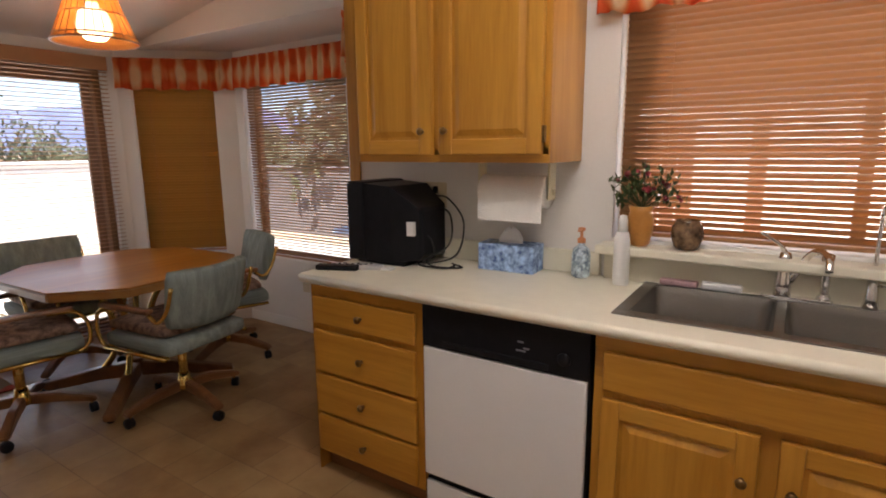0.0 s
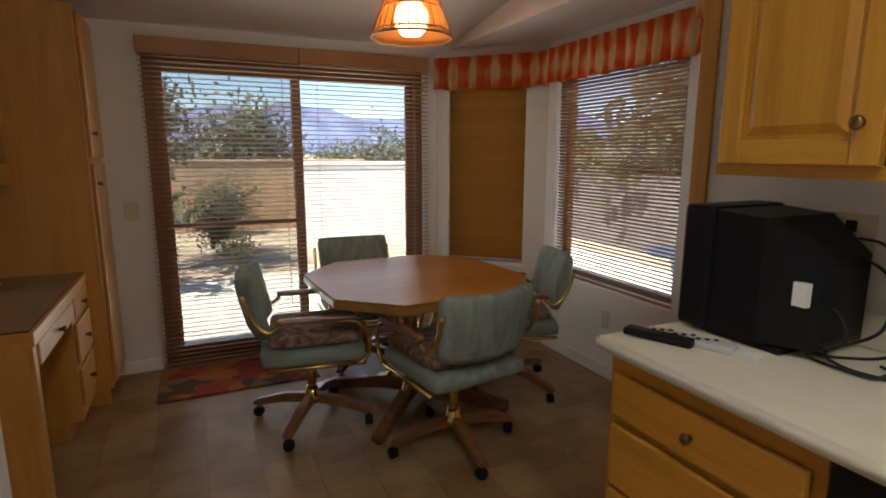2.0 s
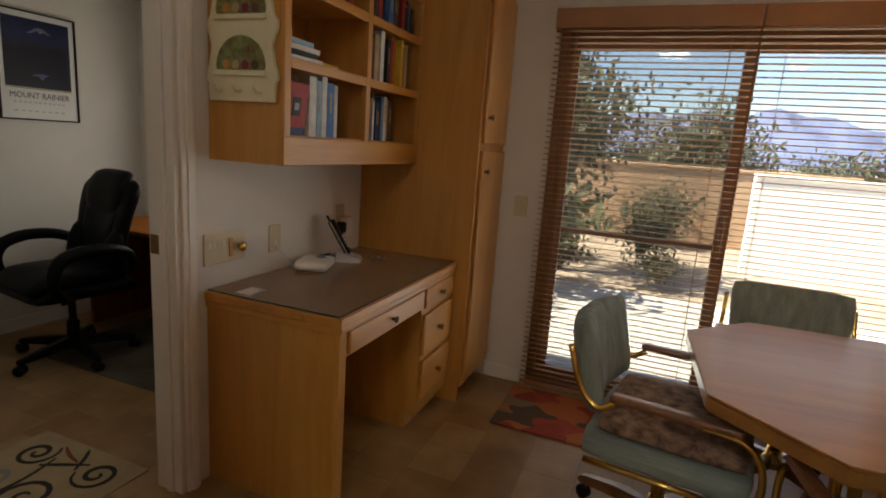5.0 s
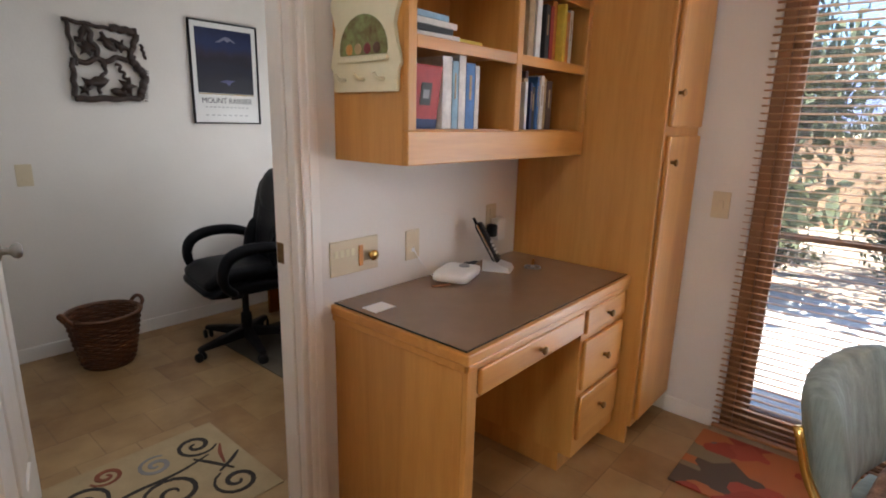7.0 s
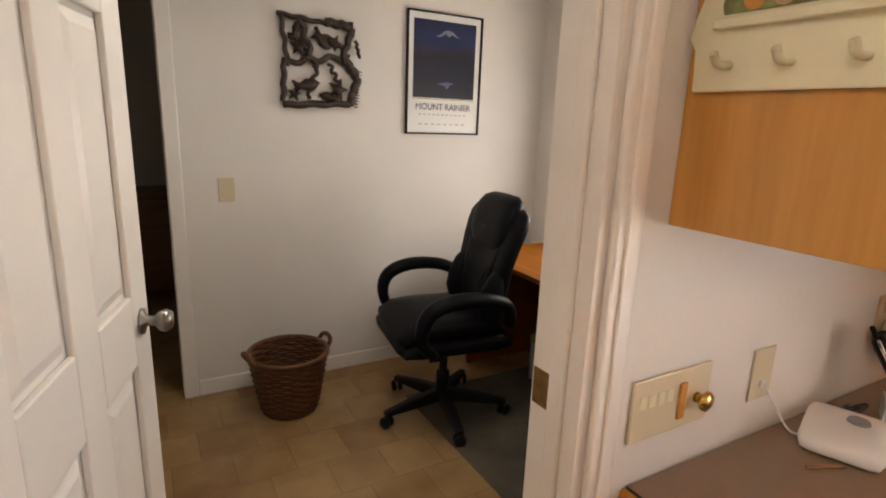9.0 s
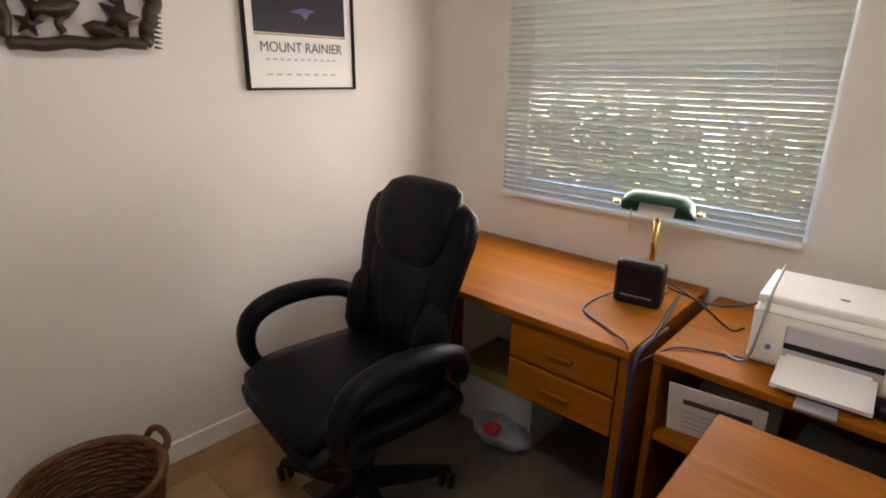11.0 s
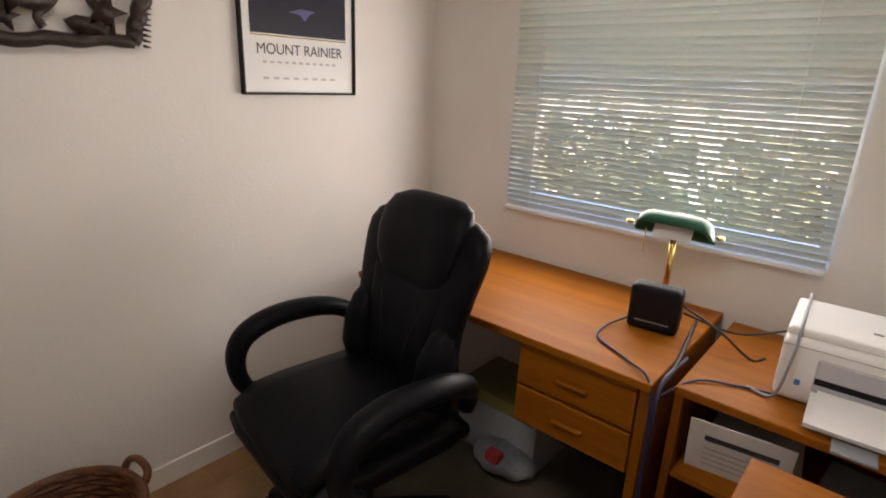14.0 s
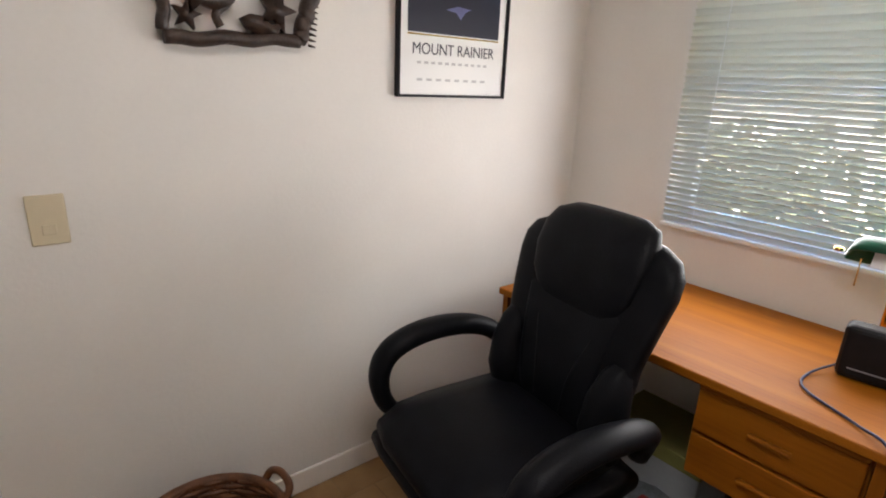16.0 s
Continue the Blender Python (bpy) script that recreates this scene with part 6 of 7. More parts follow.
for z in (0.05, 0.345):
    d = part("drawer", box((0.52, 0.02, z), (0.535, 0.375, z + 0.285), 0.004), TEAK, fcab)
    part("handle", box((0.535, 0.15, z + 0.2), (0.55, 0.26, z + 0.215), 0.005), TEAK, d)

# things on the desks
GREEN = mat("green lamp glass", (0.006, 0.075, 0.038), 0.34, var=0.1, scale=12, bump=0, spec=0.3)
bl = thing("bankers_lamp", pose(-4.27, -1.66, 0.705), "brass banker's lamp with a green glass shade", "desk lamp")
part("base", lathe([(0.07, 0), (0.07, 0.012), (0.05, 0.02), (0.015, 0.03)], seg=24), BRASS, bl, smooth=True)
part("stem", tube([(0, 0, 0.02), (0, 0, 0.30)], 0.010, seg=10), BRASS, bl, smooth=True)
rings = []
for i in range(15):
    t = i / 14 * 2 - 1
    k = math.sqrt(max(0.02, 1 - abs(t) ** 6))
    rings.append([(0.018 - 0.062 * k * math.cos(a), 0.125 * t, 0.27 + 0.075 * k * math.sin(a)) for a in [radians(-12 + q * 14) for q in range(12)]])
sd = part("shade", loft(rings, close=False), GREEN, bl, "deep green glass shade", True)
sd.modifiers.new("thick", "SOLIDIFY").thickness = 0.005
part("reflector", move(box((-0.002, -0.06, -0.028), (0.002, 0.06, 0.028), 0.001), pose(0.022, 0, 0.288, 0, -24)), WHITE_P, bl, "white inner reflector")
part("end_knob", lathe([(0.001, 0), (0.012, 0.004), (0.012, 0.012), (0.001, 0.016)], at=(0.02, 0.14, 0.285)), BRASS, bl, smooth=True)
part("end_knob", lathe([(0.001, 0), (0.012, 0.004), (0.012, 0.012), (0.001, 0.016)], at=(0.02, -0.14, 0.285)), BRASS, bl, smooth=True)
part("pull_chain", tube([(0.02, -0.085, 0.28), (0.02, -0.085, 0.20)], 0.002), BRASS, bl)
md = thing("modem", pose(-4.13, -1.635, 0.705, 0, 0, 8), "black upright modem box on the desk", "modem")
part("body", box((-0.03, -0.075, 0.0), (0.04, 0.075, 0.145), 0.016, seg=3), BLACK_P, md)
part("label", box((0.0402, -0.05, 0.03), (0.0408, 0.05, 0.034)), GREY_P, md)
NAVY = mat("blue network cable", (0.016, 0.02, 0.07), 0.45, var=0.1)
cbs = thing("desk_cables", pose(0, 0, 0), "loose black, blue and red cables across the desks", "cable")
for i, (pts, mt) in enumerate((([(-4.12, -1.70, 0.73), (-4.02, -1.74, 0.712), (-3.93, -1.72, 0.71), (-3.86, -1.60, 0.71), (-3.80, -1.52, 0.71), (-3.77, -1.49, 0.6)], NAVY), ([(-4.14, -1.56, 0.80), (-4.15, -1.45, 0.75), (-4.16, -1.36, 0.69), (-4.20, -1.33, 0.69)], RUBBER), ([(-4.16, -1.56, 0.77), (-4.22, -1.42, 0.73), (-4.28, -1.3, 0.76), (-4.26, -1.24, 0.80)], RUBBER), ([(-3.80, -1.50, 0.66), (-3.92, -1.44, 0.69), (-3.97, -1.36, 0.69), (-4.0, -1.27, 0.69)], NAVY), ([(-4.2, -1.53, 0.74), (-3.9, -1.488, 0.715), (-3.79, -1.488, 0.68), (-3.775, -1.488, 0.45), (-3.79, -1.488, 0.05)], RUBBER), ([(-4.0, -1.487, 0.705), (-3.80, -1.487, 0.70), (-3.772, -1.487, 0.5), (-3.775, -1.487, 0.1)], NAVY))):
    part("cable", tube(curve(pts, 7), 0.0035 if i < 4 else 0.006, seg=6), mt, cbs, smooth=True)

pp = thing("printer", pose(-4.14, -1.105, 0.685, 0, 0, 3) @ Matrix.Diagonal((0.95, 0.84, 1, 1)), "rounded white inkjet printer with paper in its tray", "printer")
part("body", box((-0.15, -0.215, 0.0), (0.138, 0.215, 0.168), 0.02, seg=4), WHITE_P, pp, smooth=True)
part("lid_seam", box((-0.145, -0.2155, 0.150), (0.1385, 0.2155, 0.1515)), GREY_P, pp)
part("lid", box((-0.15, -0.213, 0.166), (0.115, 0.213, 0.19), 0.008), WHITE_P, pp)
part("output_slot", box((0.12, -0.125, 0.012), (0.1405, 0.135, 0.135), 0.010), mat("pale grey plastic", (0.48, 0.48, 0.52), 0.4, var=0.04), pp)
part("slot_shadow", box((0.1400, -0.118, 0.066), (0.1425, 0.128, 0.082)), BLACK_P, pp)
part("output_tray", loft([[(0.14, -0.12, 0.035), (0.14, 0.12, 0.035), (0.14, 0.12, 0.045), (0.14, -0.12, 0.045)], [(0.27, -0.12, 0.012), (0.27, 0.12, 0.012), (0.27, 0.12, 0.022), (0.27, -0.12, 0.022)]]), WHITE_P, pp)
part("paper", loft([[(0.145, -0.105, 0.052), (0.145, 0.105, 0.052), (0.145, 0.105, 0.055), (0.145, -0.105, 0.055)], [(0.285, -0.105, 0.026), (0.285, 0.105, 0.026), (0.285, 0.105, 0.029), (0.285, -0.105, 0.029)]]), PAPER, pp, "white paper sheets")
part("tray_flap", box((0.27, -0.05, 0.001), (0.33, 0.05, 0.009), 0.003), GREY_P, pp)
part("power_button", box((0.139, -0.165, 0.05), (0.143, -0.150, 0.065), 0.002), BOOKS[3], pp)
part("power_light", box((0.02, -0.012, 0.1905), (0.03, 0.012, 0.1925), 0.0008), GREY_P, pp)
lc = thing("printer_cable", pose(0, 0, 0), "grey cable looped over the printer", "cable")
part("cable", tube(curve([(-4.30, -1.27, 0.88), (-4.2, -1.26, 0.905), (-4.03, -1.25, 0.88), (-3.975, -1.25, 0.80), (-3.97, -1.27, 0.70), (-3.99, -1.33, 0.69)], 7), 0.004, seg=6), GREY_P, lc, smooth=True)
ms = thing("computer_mouse", pose(-3.94, -0.945, 0.685, 0, 0, 100), "black computer mouse beside the printer", "mouse")
part("body", soft((-0.047, -0.03, 0), (0.047, 0.03, 0.036), 0.017), BLACK_P, ms, smooth=True)
for i in range(2):
    pa = thing("paper_stack", pose(-4.10 + 0.01 * i, -1.42 + 0.015 * i, 0.42 + i * 0.0255, 0, 0, 6 * math.sin(i * 2.1)), "stack of white printed papers on the shelf", "paper", "papers on the printer stand")
    part("paper_block", box((-0.12, 0, 0), (0.13, 0.23, 0.025), 0.001), PAPER, pa)
    part("print_bar", box((0.1302, 0.05, 0.008), (0.1306, 0.2, 0.014)), INK, pa)
lf = thing("leaflet", pose(-3.945, -1.43, 0.42, 0, -70, 8), "white leaflet propped on the printer stand's shelf", "paper")
part("sheet", box((0.0, 0, 0), (0.20, 0.24, 0.004), 0.001), PAPER, lf)
part("print_bar", box((0.13, 0.04, -0.0007), (0.15, 0.21, -0.0003)), INK, lf)
for i in range(4):
    part("print_line", box((0.03 + i * 0.022, 0.04, -0.0007), (0.034 + i * 0.022, 0.19, -0.0003)), PALEINK, lf)
pb = thing("paper_stack", pose(-4.05, -1.13, 0.42, 0, 0, -5), "stack of papers and envelopes on the shelf", "paper", "papers on the printer stand")
part("paper_block", box((-0.13, 0, 0), (0.13, 0.22, 0.05), 0.001), mat("blue-grey folder", (0.40, 0.44, 0.48), 0.7, var=0.1), pb)

# bags and papers under the desk
bg = thing("plastic_bag", pose(-4.0, -2.05, 0.007), "crumpled white plastic bag of papers under the desk", "bag")
cr = bmesh.new()
bmesh.ops.create_icosphere(cr, subdivisions=3, radius=1, matrix=Matrix.Diagonal((0.10, 0.13, 0.055, 1)))
for v in cr.verts:
    v.co *= 1 + 0.25 * noise.noise(v.co * 22)
    v.co.z = max(v.co.z + 0.055, 0.0)
part("bag", cr, mat("thin white plastic", (0.17, 0.19, 0.21), 0.4, var=0.4, scale=12, bump=0.3), bg, smooth=True)
part("red_print", box((0.05, -0.03, 0.08), (0.10, 0.03, 0.12), 0.01), BOOKS[0], bg)
st2 = thing("box_file", pose(-4.28, -2.30, 0.007), "pale grey document box under the desk", "box")
part("body", box((0, 0, 0), (0.26, 0.36, 0.27), 0.004), mat("pale grey card", (0.30, 0.33, 0.36), 0.7, var=0.08), st2)
part("lid", box((-0.004, -0.004, 0.22), (0.264, 0.364, 0.275), 0.004), mat("olive card", (0.20, 0.20, 0.06), 0.7, var=0.1), st2)

# floor coverings
MATC = mat("dark olive carpet", (0.075, 0.07, 0.055), 0.95, var=0.3, scale=5, bump=0.7, fine=300, col2=(0.10, 0.085, 0.06))
tagged(part("office_rug", box((-4.42, -2.42, 0), (-3.30, -0.90, 0.007), 0.003), MATC), "dark olive low-pile carpet piece under the office desk", "rug")
sr = thing("scroll_mat", pose(-2.40, -1.17, 0), "cream door mat with dark scrolling ironwork pattern", "rug")
part("mat", box((-0.42, -0.36, 0.0), (0.32, 0.26, 0.006), 0.003), mat("cream mat pile", (0.38, 0.29, 0.165), 0.95, var=0.08, scale=12, bump=0.5), sr)


def spiral(x, y, r, turn, sgn, n=26):
    return [(x + (r * (1 - i / n * 0.92)) * math.cos(turn + sgn * i * 0.42), y + (r * (1 - i / n * 0.92)) * math.sin(turn + sgn * i * 0.42)) for i in range(n)]


def ribbon(pts, w, z):
    bm = bmesh.new()
    p = [Vector((*q, 0)) for q in pts]
    L, R = [], []
    for i, q in enumerate(p):
        d = (p[min(i + 1, len(p) - 1)] - p[max(i - 1, 0)]).normalized()
        k = Vector((-d.y, d.x, 0)) * w * (0.35 + 0.65 * math.sin(math.pi * (i + 1) / (len(p) + 1)))
        L.append(q + k), R.append(q - k)
    rings = [[a + Vector((0, 0, z)), b + Vector((0, 0, z)), b + Vector((0, 0, z + 0.002)), a + Vector((0, 0, z + 0.002))] for a, b in zip(L, R)]
    return loft(rings)


MOT = (mat("black scroll pile", (0.03, 0.025, 0.022), 0.95, var=0.2), mat("rust scroll pile", (0.20, 0.06, 0.03), 0.95, var=0.2), mat("grey scroll pile", (0.22, 0.22, 0.22), 0.95, var=0.2))
for x, y, r, tu, sg, mt in ((0.15, -0.17, 0.10, 1.0, 1, 0), (-0.29, -0.22, 0.085, 2.5, -1, 0), (0.04, -0.27, 0.06, 0.2, 1, 1), (-0.12, -0.20, 0.07, 4.0, 1, 2), (-0.10, 0.02, 0.12, 1.0, -1, 0), (0.2, 0.1, 0.08, 3.0, 1, 1), (-0.3, 0.12, 0.09, 5.0, 1, 0)):
    part("scroll", ribbon(spiral(x, y, r, tu, sg), 0.010, 0.006), MOT[mt], sr)
for i, pts in enumerate(([(0.28, -0.02), (0.18, -0.05), (0.02, -0.09), (-0.16, -0.09), (-0.30, -0.12)], [(-0.32, -0.02), (-0.34, -0.10), (-0.37, -0.16)], [(-0.28, 0.02), (-0.35, -0.02), (-0.40, -0.06)], [(0.30, -0.30), (0.27, -0.20), (0.26, -0.08), (0.2, 0.02)], [(-0.33, 0.04), (-0.28, -0.06), (-0.24, -0.13)])):
    part("scroll", ribbon([(q.x, q.y) for q in curve([(x, y, 0) for x, y in pts])], 0.008, 0.0061 + 0.0002 * i), MOT[i % 2], sr)

# tin-framed mirror with inset tiles
mi = thing("wall_mirror", pose(-3.40, NWY - 0.001, 1.325), "embossed tin mirror frame with inset painted tiles", "mirror")
MW, MH, MD = 0.425, 0.70, 0.046
part("backing", box((0.01, -0.018, 0.01), (MW - 0.01, 0.0, MH - 0.01)), TIN, mi)
part("glass", box((0.125, -0.0215, 0.118), (MW - 0.12, -0.0185, MH - 0.118)), MIRROR, mi, "silvered mirror glass")
for x0, x1, z0, z1 in ((0.0, 0.10, 0.0, 0.10), (MW - 0.10, MW, 0.0, 0.10), (0.0, 0.10, MH - 0.10, MH), (MW - 0.10, MW, MH - 0.10, MH)):
    c = part("corner_block", box((x0, -MD, z0), (x1, 0, z1), 0.004), TIN, mi)
    cx, cz = (x0 + x1) / 2, (z0 + z1) / 2
    for i in range(8):
        pt = bmesh.new()
        bmesh.ops.create_icosphere(pt, subdivisions=2, radius=1, matrix=pose(cx, -MD - 0.002, cz) @ pose(0, 0, 0, 0, 45 * i) @ pose(0.022, 0, 0) @ Matrix.Diagonal((0.0125, 0.009, 0.0085, 1)))
        part("petal", pt, TIN, c, smooth=True)
    ce = bmesh.new()
    bmesh.ops.create_icosphere(ce, subdivisions=2, radius=1, matrix=pose(cx, -MD - 0.001, cz) @ Matrix.Diagonal((0.012, 0.010, 0.012, 1)))
    part("flower_centre", ce, TIN, c, smooth=True)
TILE = mat("dark green painted tile", (0.016, 0.035, 0.028), 0.18, var=0.35, scale=60, bump=0.03, col2=(0.05, 0.075, 0.05), coat=0.3)
GLAZE = mat("cream tile glaze", (0.50, 0.46, 0.27), 0.25, var=0.2, scale=60, bump=0.02)
AMBER = mat("amber tile glaze", (0.30, 0.15, 0.03), 0.25, var=0.2, scale=60, bump=0.02)


def painted_tile(x0, x1, z0, z1):
    """A glazed tile: an oval in a ring, with leaf strokes into its four corners."""
    q = part("tile", box((x0 + 0.001, -0.024, z0 + 0.001), (x1 - 0.001, 0, z1 - 0.001), 0.002), TILE, mi)
    cx, cz, rx, rz = (x0 + x1) / 2, (z0 + z1) / 2, (x1 - x0) * 0.30, (z1 - z0) * 0.34
    part("glaze_ring", tube([(cx + rx * math.cos(k * math.pi / 9), -0.0242, cz + rz * math.sin(k * math.pi / 9)) for k in range(19)], 0.0013, seg=4), GLAZE, q)
    bm = bmesh.new()
    for sx in (-1, 1):
        for sz in (-1, 1):
            tube([(cx + sx * rx * 0.9, -0.0242, cz + sz * rz * 0.8), (cx + sx * rx * 1.3, -0.0242, cz + sz * rz * 0.95), (cx + sx * rx * 1.5, -0.0242, cz + sz * rz * 1.35)], 0.0017, bm, 4, 0.5)
    part("glaze_leaf", bm, GLAZE, q)
    part("glaze_dot", move(lathe([(0.0045, 0), (0.0035, 0.001), (0.0005, 0.0011)], seg=8), pose(cx, -0.0242, cz, 90)), AMBER, q)


def chain(x0, x1, z, r):
    """A row of linked rings pressed into the tin."""
    bm = bmesh.new()
    n = int((x1 - x0) / (1.55 * r))
    for i in range(n):
        c = x0 + (i + 0.5) * (x1 - x0) / n
        tube([(c + r * math.cos(k * math.pi / 6), -0.0265, z + 0.8 * r * math.sin(k * math.pi / 6)) for k in range(13)], 0.0014, bm, 4)
    return bm


for z0, z1 in ((0.004, 0.096), (MH - 0.096, MH - 0.004)):
    for a, b in ((z0, z0 + 0.021), (z1 - 0.021, z1)):
        part("rope_border", box((0.10, -0.030, a), (MW - 0.10, 0, b), 0.003), TIN, mi)
        part("chain_relief", move(chain(0.103, MW - 0.103, (a + b) / 2, 0.0085), pose(0, -0.004, 0)), DARKTIN, mi)
    for i in range(5):
        w = (MW - 0.20) / 5
        painted_tile(0.10 + i * w, 0.10 + (i + 1) * w, z0 + 0.022, z1 - 0.022)
for x0, x1 in ((0.028, 0.092), (MW - 0.092, MW - 0.028)):
    for i in range(10):
        w = (MH - 0.204) / 10
        painted_tile(x0 + 0.006, x1 - 0.006, 0.102 + i * w, 0.102 + (i + 1) * w)
    part("side_bead", box((x0 - 0.02, -0.032, 0.10), (x0 + 0.005, 0, MH - 0.10), 0.008, seg=3), TIN, mi, smooth=True)
    part("side_bead", box((x1 - 0.005, -0.032, 0.10), (x1 + 0.02, 0, MH - 0.10), 0.008, seg=3), TIN, mi, smooth=True)
for i in range(6):
    part("emboss", box((0.13 + i * (MW - 0.25) / 6, -0.0245, 0.101), (0.142 + i * (MW - 0.25) / 6, -0.0185, 0.114), 0.002), DARKTIN, mi)

# next room, seen past the casing
ds = thing("dresser", pose(-2.30, -4.60, 0), "dark brown wooden dresser in the next room", "dresser")
part("body", box((-0.5, -0.4, 0.06), (0.75, 0.0, 0.80), 0.004), LEGWOOD, ds)
part("top", box((-0.52, -0.42, 0.80), (0.77, 0.02, 0.83), 0.006), LEGWOOD, ds)
for i in range(3):
    d = part("drawer", box((-0.48, 0.0, 0.10 + i * 0.23), (0.73, 0.016, 0.31 + i * 0.23), 0.005), LEGWOOD, ds)

# ---- outside ----
SAND = mat("pale desert gravel", (0.42, 0.33, 0.24), 0.95, var=0.25, scale=1.6, bump=0.6, fine=25)
PATIO = mat("sunlit concrete", (0.66, 0.62, 0.56), 0.9, var=0.12, scale=2.5, bump=0.3, fine=60)
STUCCO = mat("tan stucco block", (0.50, 0.33, 0.20), 0.9, var=0.12, scale=3, bump=0.4, fine=50)
# shade is painted into this dark block colour, as the sun reaches the wall
SHADEDW = mat("shade-darkened grey-brown block", (0.13, 0.115, 0.115), 0.9, var=0.2, scale=3, bump=0.4, fine=50)
# near-white: sun glare is put into the stucco's own colour
GLAREW = mat("glare-white stucco", (0.88, 0.85, 0.79), 0.9, var=0.06, scale=3, bump=0.4, fine=50)
BUSH = mat("grey-green desert leaves", (0.05, 0.065, 0.03), 0.8, var=0.5, scale=4, bump=0, col2=(0.10, 0.11, 0.055), each=0.2)
BARK = mat("grey-brown bark", (0.11, 0.08, 0.06), 0.95, var=0.4, scale=12, bump=0.8, fine=40)
gm = bmesh.new()
for a, b in (((-900, -900), (900, 900)),):
    vs = [gm.verts.new((x, y, -0.16)) for x, y in ((a[0], a[1]), (b[0], a[1]), (b[0], b[1]), (a[0], b[1]))]
    gm.faces.new(vs)
tagged(part("ground", gm, SAND), "pale desert gravel ground around the house", "ground", kind="structure")
tagged(part("patio", box((-7.6, -4.5, -0.16), (-4.6, 6.2, -0.10), 0.01), PATIO), "pale sunlit concrete patio slab", "patio", kind="structure")
tagged(part("patio_north", box((-4.598, 3.0, -0.16), (2.5, 6.2, -0.101), 0.01), PATIO), "pale sunlit concrete patio slab", "patio", kind="structure")


def garden_wall(name, p0, p1, z1, material, label):
    w = thing(name, pose(p0[0], p0[1], -0.16, 0, 0, math.degrees(math.atan2(p1[1] - p0[1], p1[0] - p0[0]))), label, "garden wall", kind="structure")
    ln = math.hypot(p1[0] - p0[0], p1[1] - p0[1])
    part("wall", box((0, -0.09, 0), (ln, 0.09, z1 + 0.16 - 0.05)), material, w)
    part("coping", box((0, -0.12, z1 + 0.16 - 0.05), (ln, 0.12, z1 + 0.16), 0.01), material, w)
    return w


garden_wall("garden_wall_west", (-12.5, -9), (-12.5, 4.0), 1.30, STUCCO, "tan stucco garden wall behind the patio")
# made-up wall that gives the office blind's gaps their brightness
garden_wall("bright_backdrop_office", (-9.0, -7.5), (-9.0, -1.3), 1.42, GLAREW, "white wall added as a bright backdrop west of the office")
# stretch of the tan wall whitened to look overexposed
garden_wall("garden_wall_pale", (-10.2, 2.1), (-10.2, 13), 1.28, GLAREW, "stucco garden wall coloured white for sun glare")
garden_wall("garden_wall_north", (-12, 7.2), (6, 7.2), 1.12, SHADEDW, "grey-brown block wall north of the house, darkened for shade")
REDW = mat("red-brown fence boards", (0.30, 0.13, 0.075), 0.85, var=0.2, scale=8, bump=0.4, stretch=(1, 1, 0.1), each=0.3)
# added wall, white so the openings between the boards look bright
garden_wall("bright_backdrop_kitchen", (-1.9, 7.05), (6, 7.05), 2.0, GLAREW, "white wall added as a bright backdrop behind the board fence")
fn = thing("board_fence", pose(-2.0, 5.6, -0.16), "open red-brown board fence beyond the kitchen window", "fence", kind="structure")
b0 = part("board", box((0, 0, 0.03), (0.135, 0.022, 1.85), 0.004), REDW, fn)
for i in range(1, 42):
    if not (7.3 < i < 10.2 or 11.3 < i < 15.5 or 15.5 < i < 19):
        again("board", b0.data, fn, pose(i * 0.15, 0, 0))
for z in (0.4, 1.5):
    part("rail", box((0, 0.023, z), (6.3, 0.06, z + 0.09), 0.004), REDW, fn)


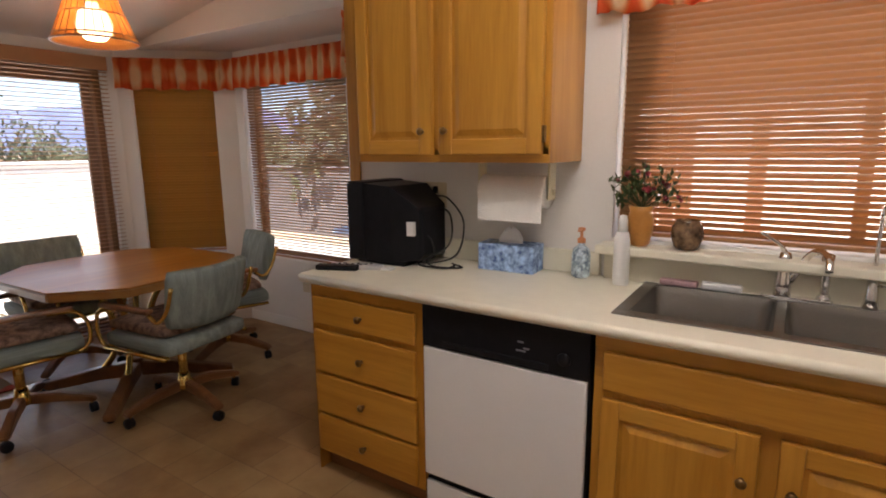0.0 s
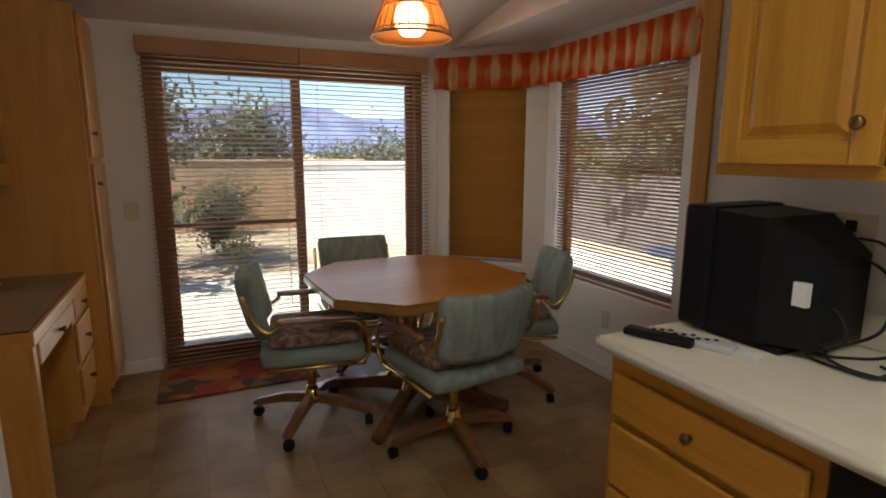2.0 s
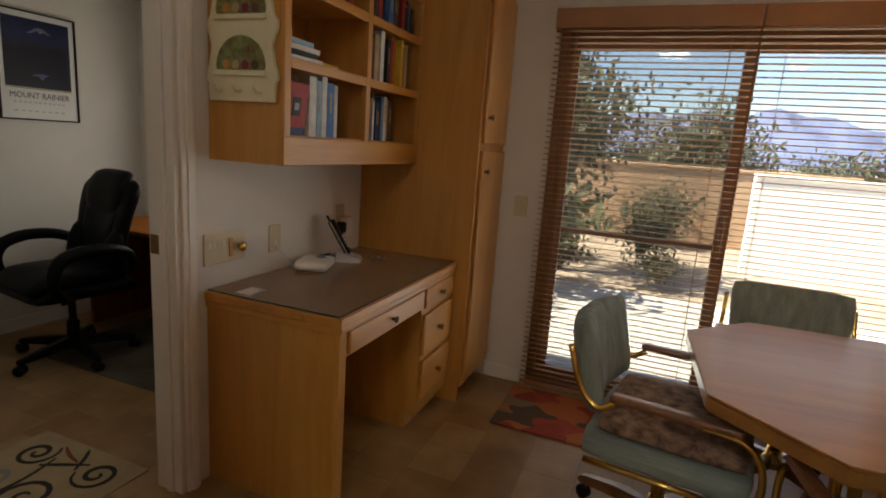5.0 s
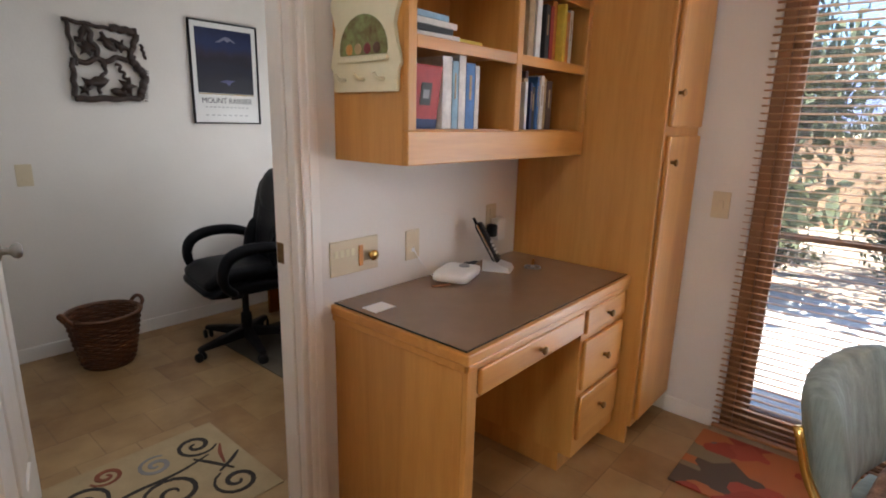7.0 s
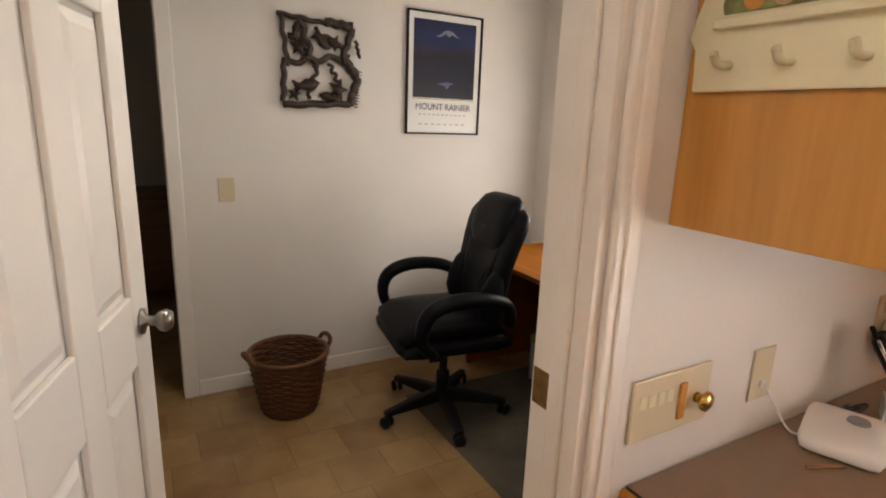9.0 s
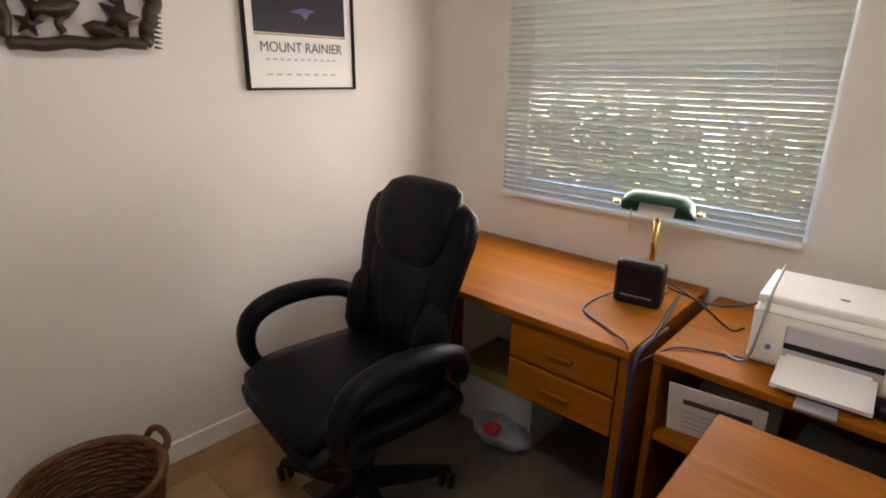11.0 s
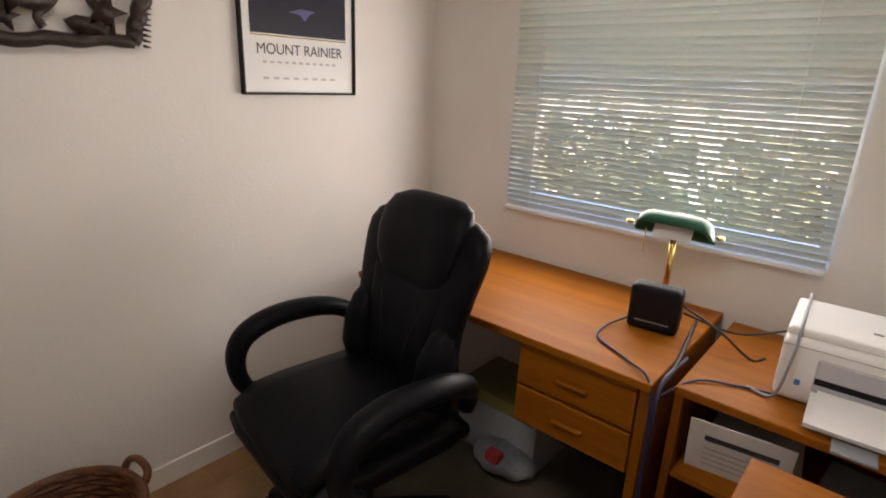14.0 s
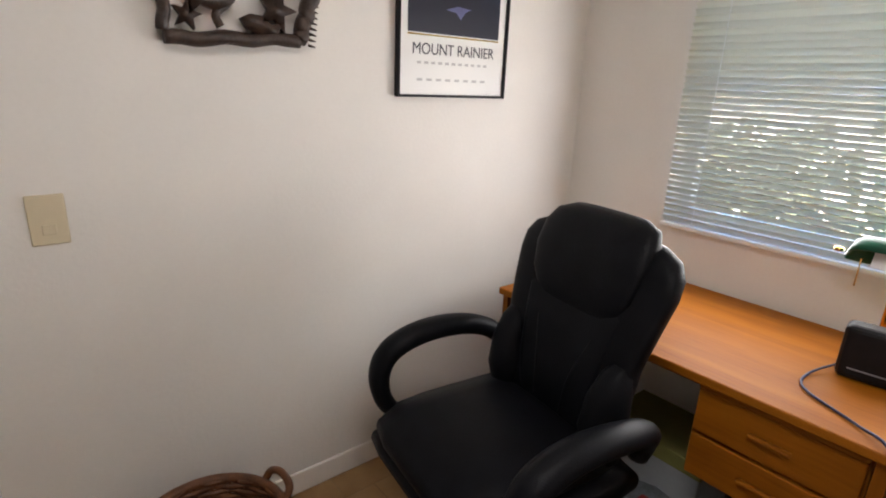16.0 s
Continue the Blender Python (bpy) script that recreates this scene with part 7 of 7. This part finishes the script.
def shrub(m, size, n, label, trunk=0.3, seed=1, up=1.0, kind_of="bush", leaf=1.0):
    """A desert shrub or small tree: forked limbs and a loose crown of small leaves."""
    rnd = random.Random(seed)
    t = thing("tree" if kind_of == "tree" else "shrub", m, label, kind_of)
    wd, lv = bmesh.new(), bmesh.new()
    tips = []
    for i in range(5 + n // 260):
        a, e = rnd.uniform(0, 6.28), rnd.uniform(0.5, 1.35)
        ln = size * rnd.uniform(0.55, 1.0)
        p0 = Vector((0, 0, trunk * rnd.uniform(0.5, 1)))
        d = Vector((math.cos(a) * math.cos(e), math.sin(a) * math.cos(e), math.sin(e) * up))
        p1, p2 = p0 + d * ln * 0.5 + Vector((0, 0, 0.06 * size)), p0 + d * ln
        tube(curve([p0, p1, p2], 4), 0.022 * size + 0.008, wd, 6, 0.25)
        tips += [p0 + d * ln * k for k in (0.45, 0.65, 0.85, 1.0)]
        for q in range(3):
            s = p1 + Vector((rnd.uniform(-1, 1), rnd.uniform(-1, 1), rnd.uniform(-0.2, 0.9))) * size * 0.35
            tube([p1, (p1 + s) / 2 + Vector((0, 0, 0.03)), s], 0.010 * size + 0.003, wd, 5, 0.3)
            tips.append(s)
    if trunk > 0.35:
        tube(curve([(0, 0, 0), (0.04 * size, 0.02, trunk * 0.5), (0, 0, trunk)], 4), 0.05 * size + 0.02, wd, 8, 0.7)
    part("trunk", wd, BARK, t)
    vs, fs = [], []
    for i in range(n):
        c = rnd.choice(tips) + Vector((rnd.gauss(0, 1), rnd.gauss(0, 1), rnd.gauss(0, 0.8))) * size * 0.15
        c.z = max(c.z, 0.03)
        r = Euler((rnd.uniform(0, 6.3), rnd.uniform(0, 6.3), rnd.uniform(0, 6.3))).to_matrix()
        s = (size * rnd.uniform(0.025, 0.05) + 0.012) * leaf
        k = len(vs)
        vs += [c + r @ Vector(p) * s for p in ((-1, 0, 0), (0, 0.42, 0.1), (1, 0, 0), (0, -0.42, 0.1))]
        fs.append((k, k + 1, k + 2, k + 3))
    me = bpy.data.meshes.new("crown")
    me.from_pydata(vs, [], fs)
    me.materials.append(BUSH)
    c = new("crown", me)
    c.parent = t
    return t


for i, (x, y, s, n) in enumerate(((-9.6, -0.5, 0.9, 1100), (-9.7, 0.7, 0.8, 1000), (-11.5, -2.2, 1.2, 900), (-8.3, 1.0, 0.5, 600), (-8.0, -0.2, 0.6, 700), (-11.8, 0.9, 1.1, 1000))):
    shrub(pose(x, y, -0.16), s, n, "grey-green desert shrub by the garden wall", 0.15, 20 + i)
shrub(pose(-8.6, -0.30, -0.16), 1.5, 2400, "leafy desert tree beside the patio", 1.95, 40, 1.0, "tree")
shrub(pose(-14.5, 1.6, -0.16), 2.0, 2400, "leafy tree beyond the garden wall", 1.2, 41, 1.0, "tree")
shrub(pose(-17.0, 5.6, -0.16), 1.7, 1600, "leafy tree beyond the garden wall", 1.1, 42, 1.0, "tree")
shrub(pose(-6.9, 8.4, -0.16), 2.2, 3000, "leafy tree behind the north wall", 1.3, 43, 1.0, "tree", 1.9)
shrub(pose(-4.4, 8.6, -0.16), 2.1, 3000, "leafy tree behind the north wall", 1.2, 44, 1.0, "tree", 1.9)
for i, (x, y) in enumerate(((-8.6, 8.6), (-5.6, 8.9), (-3.2, 8.5), (-10.4, 8.8))):
    shrub(pose(x, y, -0.16), 1.8, 1800, "dense tree behind the north wall", 0.7, 50 + i, 0.9, "tree", 1.9)
for i, (x, y, s) in enumerate(((-6.6, -3.9, 1.1), (-6.5, -2.9, 1.15), (-6.6, -2.05, 1.1), (-6.5, -1.1, 1.15), (-7.4, -0.2, 1.1))):
    shrub(pose(x, y, -0.10), s, 330, "leafy shrub outside the office window", 0.45, 60 + i, leaf=2.1)

for i in range(9):
    shrub(pose(-19.0 - 1.5 * (i % 3), -7.0 + 2.5 * i, -0.16), 1.7 + 0.3 * (i % 2), 1100, "dusty green tree in the row beyond the garden wall", 0.7, 80 + i, 0.8, "tree")

# white patio table to the north
ptb = thing("patio_table", pose(-4.05, 4.5, -0.101), "white round garden table on the patio", "table")
part("top", lathe([(0.001, 0.62), (0.30, 0.62), (0.31, 0.635), (0.30, 0.65), (0.001, 0.65)], seg=28), WHITE_P, ptb)
part("pedestal", lathe([(0.2, 0.0), (0.18, 0.03), (0.06, 0.06), (0.05, 0.4), (0.1, 0.62)], seg=18), WHITE_P, ptb, smooth=True)

# far mountains
mv, mf = [], []
N = 90
for i in range(N + 1):
    y = -700 + i * 1400 / N
    hgt = 60 + 34 * noise.noise(Vector((i * 0.09, 3.3, 0))) + 16 * noise.noise(Vector((i * 0.31, 7.1, 0)))
    for j in range(5):
        mv.append((-560 - 55 * j + 14 * noise.noise(Vector((i * 0.5, j, 2))), y, -2 + max(hgt, 9) * (j / 4) ** 0.85 + 5 * noise.noise(Vector((i * 0.6, j * 1.3, 9))) * (j > 0)))
for i in range(N):
    for j in range(4):
        a = i * 5 + j
        mf.append((a, a + 5, a + 6, a + 1))
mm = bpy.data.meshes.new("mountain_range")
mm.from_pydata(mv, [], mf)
# the blue of distant haze is painted into the rock colour
mm.materials.append(mat("rock tinted blue for haze", (0.11, 0.135, 0.24), 1.0, var=0.25, scale=0.02, bump=0))
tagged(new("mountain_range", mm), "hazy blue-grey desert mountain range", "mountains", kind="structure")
